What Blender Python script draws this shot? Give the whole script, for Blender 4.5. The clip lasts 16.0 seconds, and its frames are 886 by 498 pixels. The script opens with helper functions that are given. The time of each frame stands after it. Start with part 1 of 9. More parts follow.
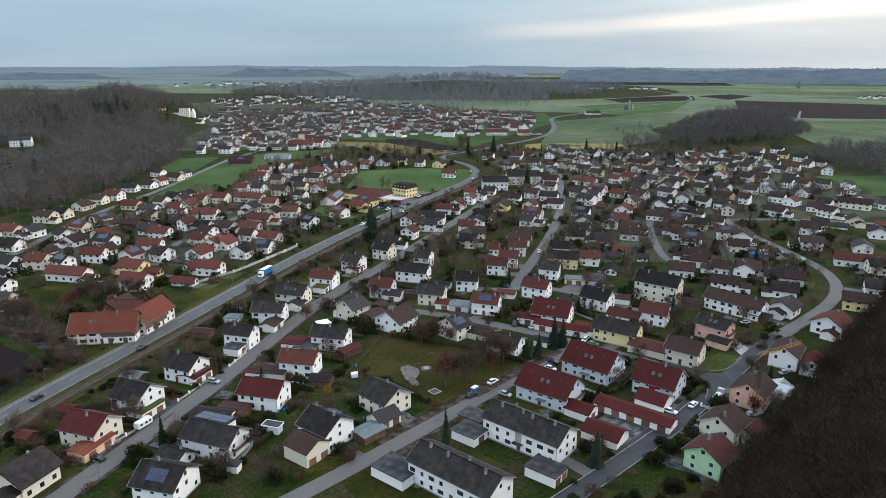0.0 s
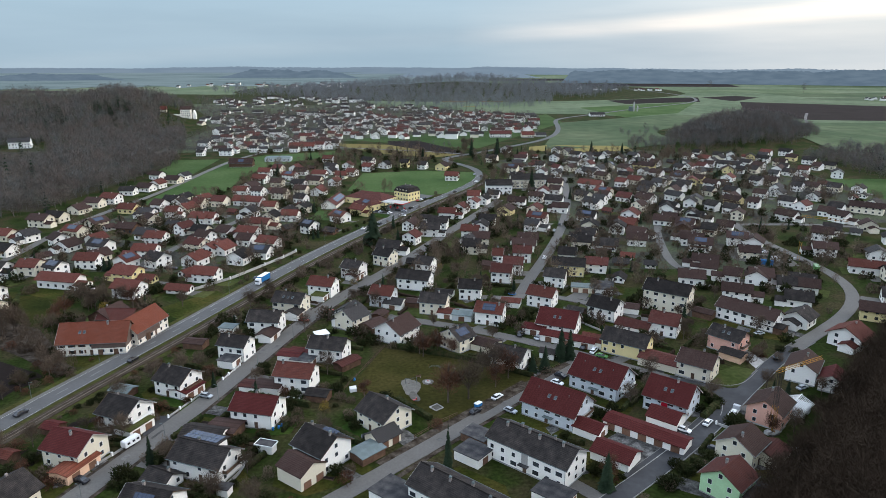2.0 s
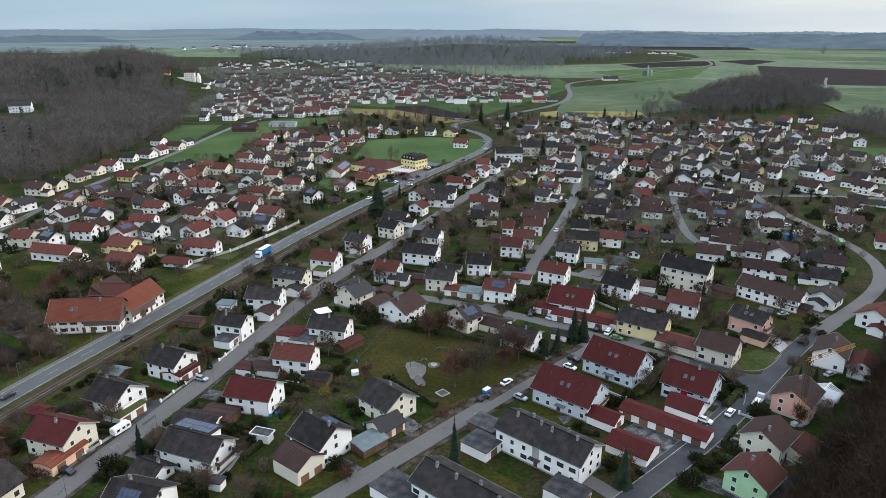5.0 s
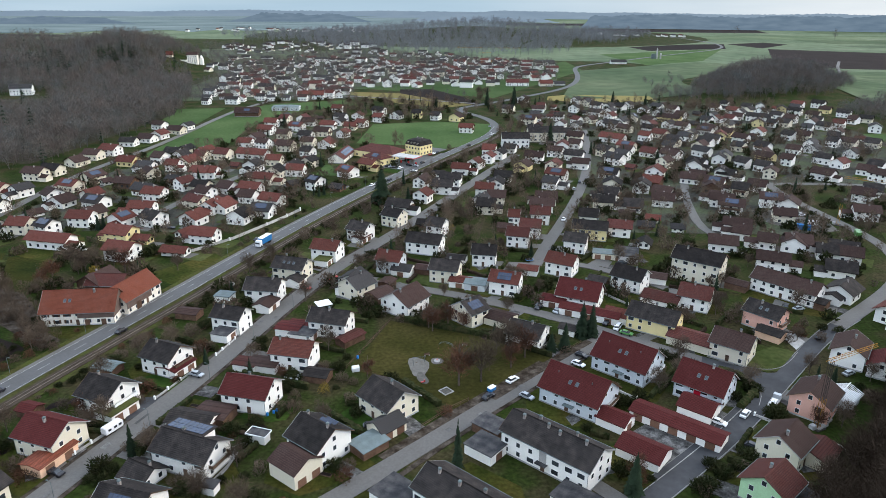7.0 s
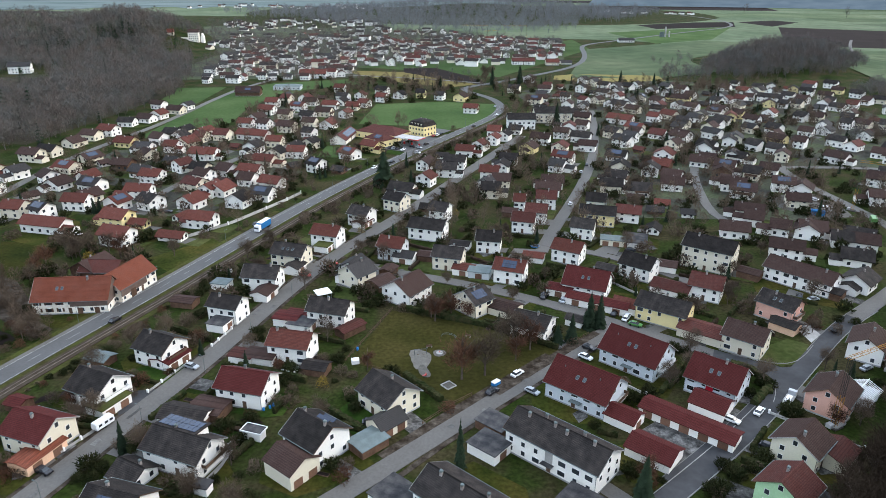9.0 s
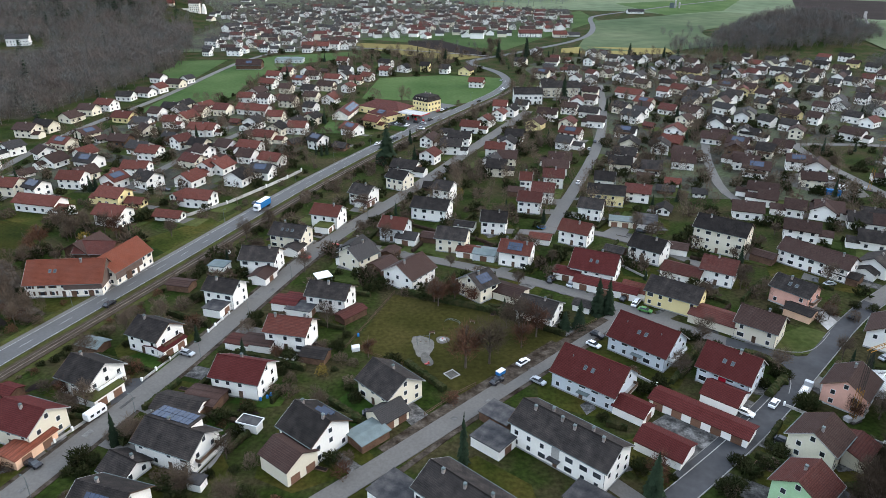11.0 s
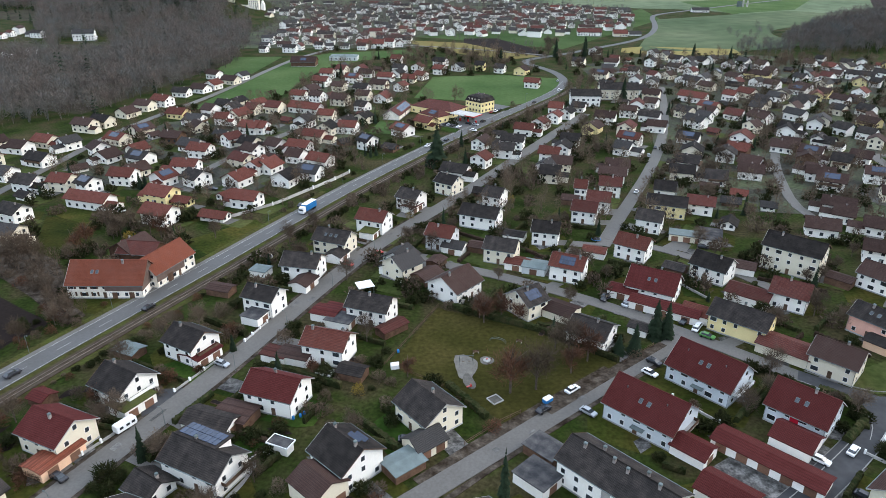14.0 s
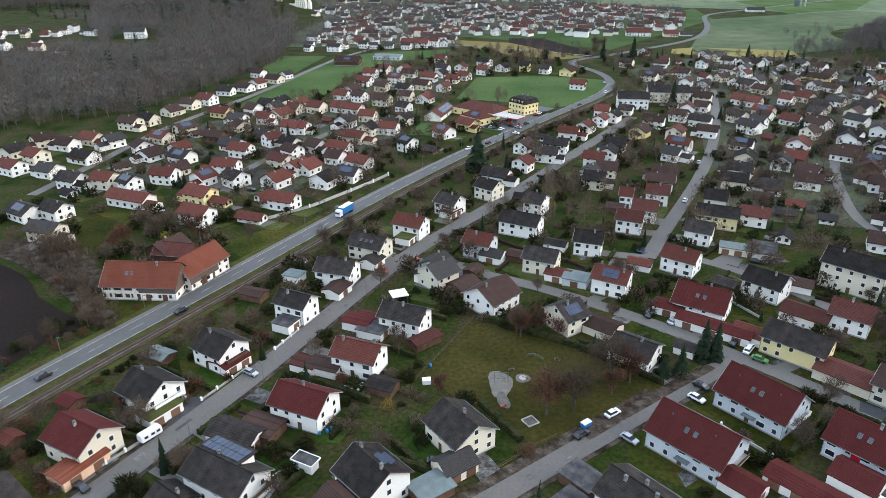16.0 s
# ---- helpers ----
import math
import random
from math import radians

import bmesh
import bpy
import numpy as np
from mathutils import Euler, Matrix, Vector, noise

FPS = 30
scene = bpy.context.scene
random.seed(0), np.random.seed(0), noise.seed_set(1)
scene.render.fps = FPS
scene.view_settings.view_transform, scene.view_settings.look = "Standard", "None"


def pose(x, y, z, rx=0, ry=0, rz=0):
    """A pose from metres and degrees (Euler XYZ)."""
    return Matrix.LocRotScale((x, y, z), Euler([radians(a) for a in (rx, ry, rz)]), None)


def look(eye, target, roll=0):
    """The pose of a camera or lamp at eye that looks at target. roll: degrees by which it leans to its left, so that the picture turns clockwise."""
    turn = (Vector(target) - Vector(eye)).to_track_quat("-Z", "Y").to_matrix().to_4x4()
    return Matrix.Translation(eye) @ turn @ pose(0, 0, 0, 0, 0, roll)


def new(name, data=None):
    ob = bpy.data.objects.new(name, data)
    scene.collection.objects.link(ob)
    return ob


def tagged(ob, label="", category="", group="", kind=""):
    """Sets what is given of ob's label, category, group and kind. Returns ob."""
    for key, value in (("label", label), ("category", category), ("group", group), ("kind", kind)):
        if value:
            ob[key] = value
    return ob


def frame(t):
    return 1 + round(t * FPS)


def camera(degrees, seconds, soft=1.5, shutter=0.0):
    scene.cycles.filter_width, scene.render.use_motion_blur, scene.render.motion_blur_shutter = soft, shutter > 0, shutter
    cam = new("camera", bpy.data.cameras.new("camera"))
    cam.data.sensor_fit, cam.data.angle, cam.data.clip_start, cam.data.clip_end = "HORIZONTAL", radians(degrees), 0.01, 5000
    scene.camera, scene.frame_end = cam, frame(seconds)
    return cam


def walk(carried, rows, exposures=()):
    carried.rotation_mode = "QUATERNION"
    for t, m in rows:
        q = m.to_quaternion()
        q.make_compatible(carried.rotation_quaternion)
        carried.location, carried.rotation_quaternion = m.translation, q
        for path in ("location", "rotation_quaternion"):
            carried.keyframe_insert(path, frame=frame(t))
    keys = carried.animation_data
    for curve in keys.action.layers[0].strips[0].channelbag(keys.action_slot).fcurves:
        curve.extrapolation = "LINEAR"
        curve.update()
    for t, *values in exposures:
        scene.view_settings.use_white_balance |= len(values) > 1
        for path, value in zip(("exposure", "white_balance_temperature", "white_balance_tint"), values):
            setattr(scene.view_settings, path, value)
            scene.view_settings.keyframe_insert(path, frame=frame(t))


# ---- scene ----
cam = camera(66.0, 16.0, soft=0.7)
PATH = [  # seconds, eye, then degrees to the left, up, and of lean
    (0, -0.15, -15.53, 106.62, 0.46, -16.10, 0.10),
    (0.5, -0.13, -12.95, 106.58, 0.53, -16.08, 0.10),
    (1, -0.11, -10.43, 106.54, 0.59, -16.08, 0.10),
    (1.5, -0.09, -7.95, 106.50, 0.65, -16.05, 0.10),
    (2, -0.07, -5.51, 106.46, 0.72, -16.01, 0.11),
    (2.5, -0.05, -3.12, 106.42, 0.80, -15.99, 0.12),
    (3, -0.03, -0.78, 106.38, 0.88, -16.24, 0.13),
    (3.5, -0.01, 1.53, 106.33, 1.04, -16.97, 0.15),
    (4, 0.01, 3.80, 106.29, 1.19, -17.70, 0.17),
    (4.5, 0.03, 6.04, 106.25, 1.32, -18.39, 0.18),
    (7, 0.13, 16.78, 106.05, 1.90, -20.32, 0.28),
    (7.5, 0.15, 18.86, 106.01, 2.00, -20.67, 0.30),
    (8, 0.17, 20.92, 105.97, 2.09, -21.07, 0.32),
    (8.5, 0.19, 22.96, 105.93, 2.18, -21.41, 0.33),
    (9, 0.21, 24.99, 105.89, 2.27, -22.05, 0.34),
    (11.5, 0.31, 35.01, 105.69, 3.10, -24.43, 0.33),
    (12, 0.33, 37.00, 105.65, 3.82, -24.44, 0.32),
    (12.5, 0.35, 39.00, 105.61, 4.53, -24.47, 0.29),
    (13, 0.37, 41.00, 105.57, 5.35, -24.48, 0.26),
    (13.5, 0.39, 43.01, 105.53, 6.34, -24.49, 0.23),
    (14, 0.41, 45.03, 105.49, 7.34, -24.52, 0.18),
    (14.5, 0.43, 47.06, 105.45, 8.30, -24.55, 0.13),
    (15, 0.45, 49.10, 105.41, 9.23, -24.57, 0.07),
    (15.5, 0.47, 51.16, 105.37, 10.17, -24.59, 0.00),
    (16, 0.49, 53.24, 105.33, 11.13, -24.62, -0.08),
]


def flown(x, y, z, left, up, lean):
    a, b = radians(left), radians(up)
    way = Vector((-math.sin(a) * math.cos(b), math.cos(a) * math.cos(b), math.sin(b)))
    return look((x, y, z), Vector((x, y, z)) + way, lean)


EXPOSURES = [(0, 0.04, 6100, 10), (3, 0.06, 6100, 10), (9, 0.38, 6100, 10), (16, 0.38, 6100, 10)]
walk(cam, [(t, flown(*row)) for t, *row in PATH], EXPOSURES)


# ---- world, sun, exposure ----
SUN_AZ, SUN_EL = 75.0, 26.0          # degrees from straight ahead to the right, and up
world = bpy.data.worlds.new("overcast_sky")
scene.world = world
world.use_nodes = True
wn, wl = world.node_tree.nodes, world.node_tree.links
wn.clear()


def wmath(op, a, b=None):
    n = wn.new("ShaderNodeMath")
    n.operation = op
    for i, v in enumerate((a, b)):
        if v is None:
            continue
        if isinstance(v, (int, float)):
            n.inputs[i].default_value = v
        else:
            wl.new(v, n.inputs[i])
    return n.outputs[0]


def wmix(fac, a, b, mode="MIX"):
    n = wn.new("ShaderNodeMix")
    n.data_type, n.blend_type = "RGBA", mode
    for i, v in ((0, fac), (6, a), (7, b)):
        if isinstance(v, (int, float)):
            n.inputs[i].default_value = v
        elif isinstance(v, tuple):
            n.inputs[i].default_value = (*v, 1)
        else:
            wl.new(v, n.inputs[i])
    return n.outputs[2]


def wramp(fac, stops):
    n = wn.new("ShaderNodeValToRGB")
    e = n.color_ramp.elements
    while len(e) < len(stops):
        e.new(0.5)
    for el, (p, c) in zip(e, stops):
        el.position, el.color = p, (*c, 1)
    wl.new(fac, n.inputs[0])
    return n.outputs[0]


sky = wn.new("ShaderNodeTexSky")
sky.sky_type, sky.sun_disc = "NISHITA", False
sky.sun_elevation, sky.sun_rotation = radians(SUN_EL), radians(SUN_AZ)
sky.dust_density = 4.0
coord = wn.new("ShaderNodeTexCoord")
sep = wn.new("ShaderNodeSeparateXYZ")
wl.new(coord.outputs["Generated"], sep.inputs[0])
up = sep.outputs[2]
# stratus deck: dim near the horizon, brighter towards the zenith
deck = wramp(wmath("MAXIMUM", up, 0.0), [(0.0, (0.40, 0.53, 0.61)), (0.06, (0.36, 0.50, 0.60)), (0.14, (0.37, 0.51, 0.63)), (0.32, (1.50, 1.66, 1.88)), (1.0, (1.40, 1.56, 1.78))])
# the thin gap of evening light, low on the right
streak = wn.new("ShaderNodeTexNoise")
streak.inputs["Scale"].default_value, streak.inputs["Detail"].default_value = 3.0, 6.0
stretch = wn.new("ShaderNodeMapping")
stretch.inputs["Scale"].default_value = (1.0, 1.0, 9.0)
stretch.inputs["Rotation"].default_value = (0, radians(6), 0)
wl.new(coord.outputs["Generated"], stretch.inputs[0])
wl.new(stretch.outputs[0], streak.inputs["Vector"])
side = wramp(wmath("MAXIMUM", sep.outputs[0], 0.0), [(0.0, (0.06, 0.06, 0.06)), (0.16, (0.42, 0.42, 0.42)), (0.40, (0.85, 0.85, 0.85)), (0.6, (1, 1, 1))])
tilted = wmath("SUBTRACT", wmath("ADD", up, 0.082), wmath("MULTIPLY", sep.outputs[0], 0.068))
belt = wramp(tilted, [(0.05, (0.30, 0.30, 0.30)), (0.088, (0.36, 0.36, 0.36)), (0.098, (0.95, 0.95, 0.95)), (0.107, (1, 1, 1)), (0.116, (0.42, 0.42, 0.42)), (0.14, (0.34, 0.34, 0.34)), (0.22, (0.25, 0.25, 0.25)), (1.0, (0.1, 0.1, 0.1))])
glow = wmix(1.0, side, belt, "MULTIPLY")
glow = wmix(1.0, glow, wramp(streak.outputs["Fac"], [(0.3, (0.55, 0.55, 0.55)), (0.65, (1, 1, 1))]), "MULTIPLY")
clouds = wmix(0.35, deck, wramp(streak.outputs["Fac"], [(0.3, (0.60, 0.66, 0.72)), (0.7, (1.0, 1.0, 1.0))]), "MULTIPLY")
clouds = wmix(glow, clouds, (1.38, 1.17, 0.98))
both = wmix(0.06, clouds, sky.outputs[0])
bg = wn.new("ShaderNodeBackground")
bg.inputs["Strength"].default_value = 1.0
wl.new(both, bg.inputs["Color"])
wo = wn.new("ShaderNodeOutputWorld")
wl.new(bg.outputs[0], wo.inputs["Surface"])

sun = new("sun", bpy.data.lights.new("sun", "SUN"))
sun.data.energy, sun.data.angle, sun.data.color = 0.9, radians(25), (1.0, 0.95, 0.88)
sun.matrix_world = look((0, 0, 0), (-math.sin(radians(SUN_AZ)) * math.cos(radians(SUN_EL)), -math.cos(radians(SUN_AZ)) * math.cos(radians(SUN_EL)), -math.sin(radians(SUN_EL))))


# ---- materials ----
def material(name, base, rough=0.85, vary=0.25, scale=0.6, fine=12.0, bump=0.15, rows=0.0, second=None, patch=0.0, metal=0.0, spread=0.25, gloss=0.04):
    """Base colour with broad stains, fine grain, an own shade for each object, and optional rows of tiles down the slope."""
    m = bpy.data.materials.new(name)
    m.use_nodes = True
    nt = m.node_tree
    n, l = nt.nodes, nt.links
    p = n["Principled BSDF"]
    p.inputs["Roughness"].default_value, p.inputs["Metallic"].default_value = rough, metal
    p.inputs["Specular IOR Level"].default_value = gloss
    tc = n.new("ShaderNodeTexCoord")
    big, small = n.new("ShaderNodeTexNoise"), n.new("ShaderNodeTexNoise")
    big.inputs["Scale"].default_value, big.inputs["Detail"].default_value = scale, 5
    small.inputs["Scale"].default_value, small.inputs["Detail"].default_value = fine, 3
    l.new(tc.outputs["Object"], big.inputs["Vector"])
    l.new(tc.outputs["Object"], small.inputs["Vector"])

    def mix(fac, a, b, mode="MIX"):
        x = n.new("ShaderNodeMix")
        x.data_type, x.blend_type = "RGBA", mode
        for i, v in ((0, fac), (6, a), (7, b)):
            if isinstance(v, (int, float)):
                x.inputs[i].default_value = v
            elif isinstance(v, tuple):
                x.inputs[i].default_value = (*v, 1)
            else:
                l.new(v, x.inputs[i])
        return x.outputs[2]

    def span(fac, lo, hi, a=0.3, b=0.7):
        x = n.new("ShaderNodeMapRange")
        x.inputs[1].default_value, x.inputs[2].default_value, x.inputs[3].default_value, x.inputs[4].default_value = a, b, lo, hi
        l.new(fac, x.inputs[0])
        return x.outputs[0]

    col = base if second is None else mix(span(big.outputs["Fac"], 0, 1, 0.5 - patch, 0.5 + patch), base, second)
    info = n.new("ShaderNodeObjectInfo")
    hsv = n.new("ShaderNodeHueSaturation")
    if isinstance(col, tuple):
        hsv.inputs["Color"].default_value = (*col, 1)
    else:
        l.new(col, hsv.inputs["Color"])
    l.new(span(info.outputs["Random"], 1 - spread, 1 + spread, 0, 1), hsv.inputs["Value"])
    mult = n.new("ShaderNodeMath")
    mult.operation = "MULTIPLY"
    l.new(span(big.outputs["Fac"], 1 - vary, 1 + vary), mult.inputs[0])
    l.new(span(small.outputs["Fac"], 1 - vary * 0.7, 1 + vary * 0.7), mult.inputs[1])
    comb = n.new("ShaderNodeCombineColor")
    for i in range(3):
        l.new(mult.outputs[0], comb.inputs[i])
    col = mix(1.0, hsv.outputs[0], comb.outputs[0], "MULTIPLY")
    height = small.outputs["Fac"]
    if rows:
        sp = n.new("ShaderNodeSeparateXYZ")
        l.new(tc.outputs["Object"], sp.inputs[0])
        fr = n.new("ShaderNodeMath")
        fr.operation = "FRACT"
        mu = n.new("ShaderNodeMath")
        mu.operation = "MULTIPLY"
        mu.inputs[1].default_value = rows
        l.new(sp.outputs[2], mu.inputs[0])
        l.new(mu.outputs[0], fr.inputs[0])
        mx, fx, mn = n.new("ShaderNodeMath"), n.new("ShaderNodeMath"), n.new("ShaderNodeMath")
        mx.operation, fx.operation, mn.operation = "MULTIPLY", "FRACT", "MINIMUM"
        mx.inputs[1].default_value = rows * 0.7
        l.new(sp.outputs[0], mx.inputs[0])
        l.new(mx.outputs[0], fx.inputs[0])
        l.new(fr.outputs[0], mn.inputs[0])
        l.new(fx.outputs[0], mn.inputs[1])
        wave = mn.outputs[0]
        col = mix(1.0, col, mix(span(wave, 0, 1, 0.0, 0.45), (0.50, 0.50, 0.50), (1.12, 1.12, 1.12)), "MULTIPLY")
        height = fr.outputs[0]
    l.new(col, p.inputs["Base Color"])
    bp = n.new("ShaderNodeBump")
    bp.inputs["Strength"].default_value, bp.inputs["Distance"].default_value = bump, 0.05
    l.new(height, bp.inputs["Height"])
    l.new(bp.outputs[0], p.inputs["Normal"])
    return m


ROOF = {
    "red": material("red_clay_tile", (0.118, 0.038, 0.027), 0.7, 0.26, 0.5, 3.5, 0.4, 4.5, (0.078, 0.031, 0.024), 0.2, gloss=0.05),
    "wine": material("wine_red_tile", (0.078, 0.0180, 0.0160), 0.7, 0.26, 0.4, 3.5, 0.4, 4.5, (0.055, 0.0145, 0.0130), 0.2, spread=0.1, gloss=0.05),
    "orange": material("orange_clay_tile", (0.17, 0.052, 0.030), 0.7, 0.26, 0.4, 3.5, 0.4, 4.5, (0.12, 0.042, 0.027), 0.15, spread=0.1, gloss=0.05),
    "brownred": material("weathered_red_tile", (0.092, 0.031, 0.024), 0.7, 0.28, 0.6, 3.5, 0.4, 4.5, (0.056, 0.025, 0.021), 0.2, gloss=0.05),
    "brown": material("brown_concrete_tile", (0.050, 0.029, 0.024), 0.7, 0.26, 0.5, 3.5, 0.4, 4.5, (0.037, 0.024, 0.020), 0.2, gloss=0.05),
    "dark": material("dark_grey_tile", (0.021, 0.0185, 0.0175), 0.7, 0.26, 0.5, 3.5, 0.4, 4.5, (0.031, 0.026, 0.023), 0.2, spread=0.4, gloss=0.05),
    "grey": material("grey_weathered_tile", (0.050, 0.047, 0.045), 0.7, 0.26, 0.5, 3.5, 0.4, 4.5, (0.034, 0.031, 0.030), 0.2, gloss=0.05),
}
WALL = {
    "white": material("white_render", (0.80, 0.78, 0.73), 0.9, 0.06, 0.3, 3, 0.05, second=(0.74, 0.72, 0.66), patch=0.2, spread=0.06),
    "cream": material("cream_render", (0.70, 0.64, 0.50), 0.9, 0.06, 0.3, 3, 0.05, second=(0.62, 0.57, 0.45), patch=0.2, spread=0.08),
    "yellow": material("yellow_render", (0.70, 0.59, 0.30), 0.9, 0.06, 0.3, 3, 0.05, spread=0.08),
    "pink": material("salmon_render", (0.62, 0.36, 0.28), 0.9, 0.08, 0.3, 3, 0.05, spread=0.06),
    "green": material("mint_green_render", (0.42, 0.62, 0.36), 0.9, 0.08, 0.3, 3, 0.05, spread=0.06),
    "peach": material("peach_render", (0.68, 0.45, 0.30), 0.9, 0.08, 0.3, 3, 0.05, spread=0.06),
    "blue": material("pale_blue_render", (0.53, 0.57, 0.60), 0.9, 0.05, 0.3, 3, 0.05, spread=0.05),
    "grey": material("grey_render", (0.50, 0.52, 0.52), 0.9, 0.06, 0.3, 3, 0.05, spread=0.06),
    "timber": material("dark_timber", (0.10, 0.06, 0.04), 0.85, 0.3, 0.8, 8, 0.3, spread=0.2),
    "stone": material("weathered_farm_render", (0.62, 0.56, 0.46), 0.95, 0.12, 0.4, 3, 0.1, second=(0.72, 0.68, 0.60), patch=0.25),
    "greywood": material("grey_brown_cladding", (0.135, 0.095, 0.078), 0.9, 0.25, 0.8, 8, 0.3, second=(0.105, 0.078, 0.066), patch=0.2, spread=0.1),
}
TRIM = material("white_trim", (0.75, 0.75, 0.73), 0.6, 0.05, spread=0.05)
BOARD = material("pale_bargeboard", (0.30, 0.29, 0.27), 0.8, 0.12)
PLINTH = material("grey_plinth", (0.33, 0.33, 0.32), 0.9, 0.15, 0.6, 5)
CONCRETE = material("pale_concrete", (0.36, 0.35, 0.33), 0.9, 0.15, 0.4, 4)
CHIM = material("chimney_render", (0.24, 0.21, 0.19), 0.9, 0.25, 0.8, 9)
METAL = material("zinc_sheet", (0.11, 0.132, 0.130), 0.6, 0.15, 0.5, 6, metal=0.2)
FLAT = material("bitumen_flat_roof", (0.04, 0.04, 0.043), 0.9, 0.25, 0.4, 4, second=(0.065, 0.062, 0.06), patch=0.15)
MOSS = material("moss_roof", (0.07, 0.075, 0.02), 0.95, 0.35, 0.6, 8, 0.4, second=(0.045, 0.05, 0.02), patch=0.15)
WOOD = material("brown_timber", (0.098, 0.064, 0.044), 0.8, 0.3, 0.9, 9, 0.3)
SOLAR = material("solar_cells", (0.02, 0.03, 0.055), 0.25, 0.15, 2, 6, 0.05, gloss=0.4)
GLASS = material("window_glass", (0.03, 0.035, 0.04), 0.15, 0.2, 1, 4, 0.0, gloss=0.6, spread=0.5)
GARAGE = material("brown_garage_door", (0.16, 0.09, 0.06), 0.6, 0.15, 0.8, 4, 0.1)
ASPHALT = material("worn_asphalt", (0.090, 0.088, 0.085), 0.70, 0.12, 0.10, 1.4, 0.05, second=(0.078, 0.077, 0.076), patch=0.25, spread=0.0, gloss=0.10)
PALE = material("pale_old_asphalt", (0.117, 0.109, 0.099), 0.66, 0.14, 0.10, 1.6, 0.05, second=(0.100, 0.094, 0.086), patch=0.22, spread=0.0, gloss=0.10)
FRESH = material("fresh_asphalt", (0.036, 0.037, 0.039), 0.62, 0.18, 0.10, 0.6, 0.05, second=(0.046, 0.046, 0.048), patch=0.25, spread=0.0, gloss=0.10)
REPAIR = material("repair_asphalt", (0.105, 0.101, 0.096), 0.8, 0.3, 0.5, 2.5, 0.05, spread=0.3)
DIRT = material("wet_roadside_dirt", (0.034, 0.025, 0.018), 1.0, 0.45, 0.35, 1.6, 0.3, second=(0.058, 0.048, 0.038), patch=0.15, spread=0.1)
PAINT = material("road_paint", (0.36, 0.36, 0.35), 0.8, 0.12, 1, 5)
KERB = material("kerb_concrete", (0.20, 0.195, 0.185), 0.9, 0.15, 0.4, 3)
GRAVEL = material("grey_sand", (0.100, 0.094, 0.083), 1.0, 0.2, 0.5, 4, 0.2)
PAVERS = material("grey_pavers", (0.058, 0.056, 0.053), 0.9, 0.5, 0.5, 2.2, 0.3, second=(0.092, 0.089, 0.085), patch=0.12)
BALLAST = material("rusty_ballast", (0.062, 0.046, 0.034), 1.0, 0.35, 0.3, 5, 0.4, second=(0.045, 0.038, 0.028), patch=0.2)
RAIL = material("rail_steel", (0.16, 0.13, 0.11), 0.5, 0.2, metal=0.5)
GARDEN = material("garden_ground", (0.023, 0.036, 0.007), 1.0, 0.6, 0.06, 0.9, 0.5, second=(0.028, 0.024, 0.011), patch=0.09, spread=0.0)
FRESHLAWN = material("fresh_garden_lawn", (0.019, 0.044, 0.007), 1.0, 0.4, 0.08, 0.9, 0.5, second=(0.026, 0.040, 0.008), patch=0.2, spread=0.0)
LAWN = material("lawn_grass", (0.028, 0.037, 0.0068), 1.0, 0.45, 0.08, 0.9, 0.5, second=(0.033, 0.028, 0.007), patch=0.15, spread=0.3)
DRYGRASS = material("dry_verge_grass", (0.052, 0.047, 0.017), 1.0, 0.45, 0.2, 1.2, 0.4, second=(0.034, 0.040, 0.010), patch=0.15, spread=0.1)
MEADOW = material("meadow_grass", (0.041, 0.075, 0.022), 1.0, 0.22, 0.02, 0.4, 0.3, second=(0.052, 0.075, 0.027), patch=0.2, spread=0.15)
# Pasture and far meadow: greyed and lightened in place of distance haze.
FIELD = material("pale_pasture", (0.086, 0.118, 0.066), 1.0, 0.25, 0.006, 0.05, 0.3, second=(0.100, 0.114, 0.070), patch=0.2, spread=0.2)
DULL = material("dull_far_meadow", (0.066, 0.098, 0.048), 1.0, 0.25, 0.006, 0.05, 0.3, second=(0.084, 0.098, 0.055), patch=0.2, spread=0.15)
# Grey-green paving and lawn mix, lightened to stand in for mid-distance haze.
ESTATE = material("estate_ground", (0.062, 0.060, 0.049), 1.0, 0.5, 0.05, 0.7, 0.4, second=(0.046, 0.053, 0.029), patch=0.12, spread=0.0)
TOWNGROUND = material("town_ground", (0.066, 0.064, 0.050), 1.0, 0.4, 0.03, 0.3, 0.3, second=(0.056, 0.070, 0.036), patch=0.15, spread=0.0)
PLOT = material("plot_lawn", (0.036, 0.052, 0.013), 1.0, 0.35, 0.06, 0.6, 0.4, second=(0.044, 0.047, 0.016), patch=0.18, spread=0.2)
PARKLAWN = material("mossy_park_lawn", (0.032, 0.032, 0.0075), 1.0, 0.4, 0.06, 0.8, 0.5, second=(0.031, 0.026, 0.008), patch=0.2, spread=0.0)
OCHRE = material("ochre_stubble", (0.20, 0.155, 0.055), 1.0, 0.2, 0.02, 0.4, 0.3, second=(0.15, 0.135, 0.05), patch=0.2)
SOIL = material("ploughed_soil", (0.020, 0.015, 0.013), 1.0, 0.25, 0.03, 0.8, 0.5, second=(0.016, 0.012, 0.011), patch=0.2)
# Slope litter and thicket, darkened to hold the shade of dense crowns.
SHADELITTER = material("forest_floor", (0.013, 0.010, 0.007), 1.0, 0.4, 0.05, 0.8, 0.5, second=(0.011, 0.012, 0.006), patch=0.15)
WOODFLOOR = material("brown_wood_floor", (0.046, 0.037, 0.027), 1.0, 0.4, 0.05, 0.8, 0.5, second=(0.034, 0.034, 0.020), patch=0.15)
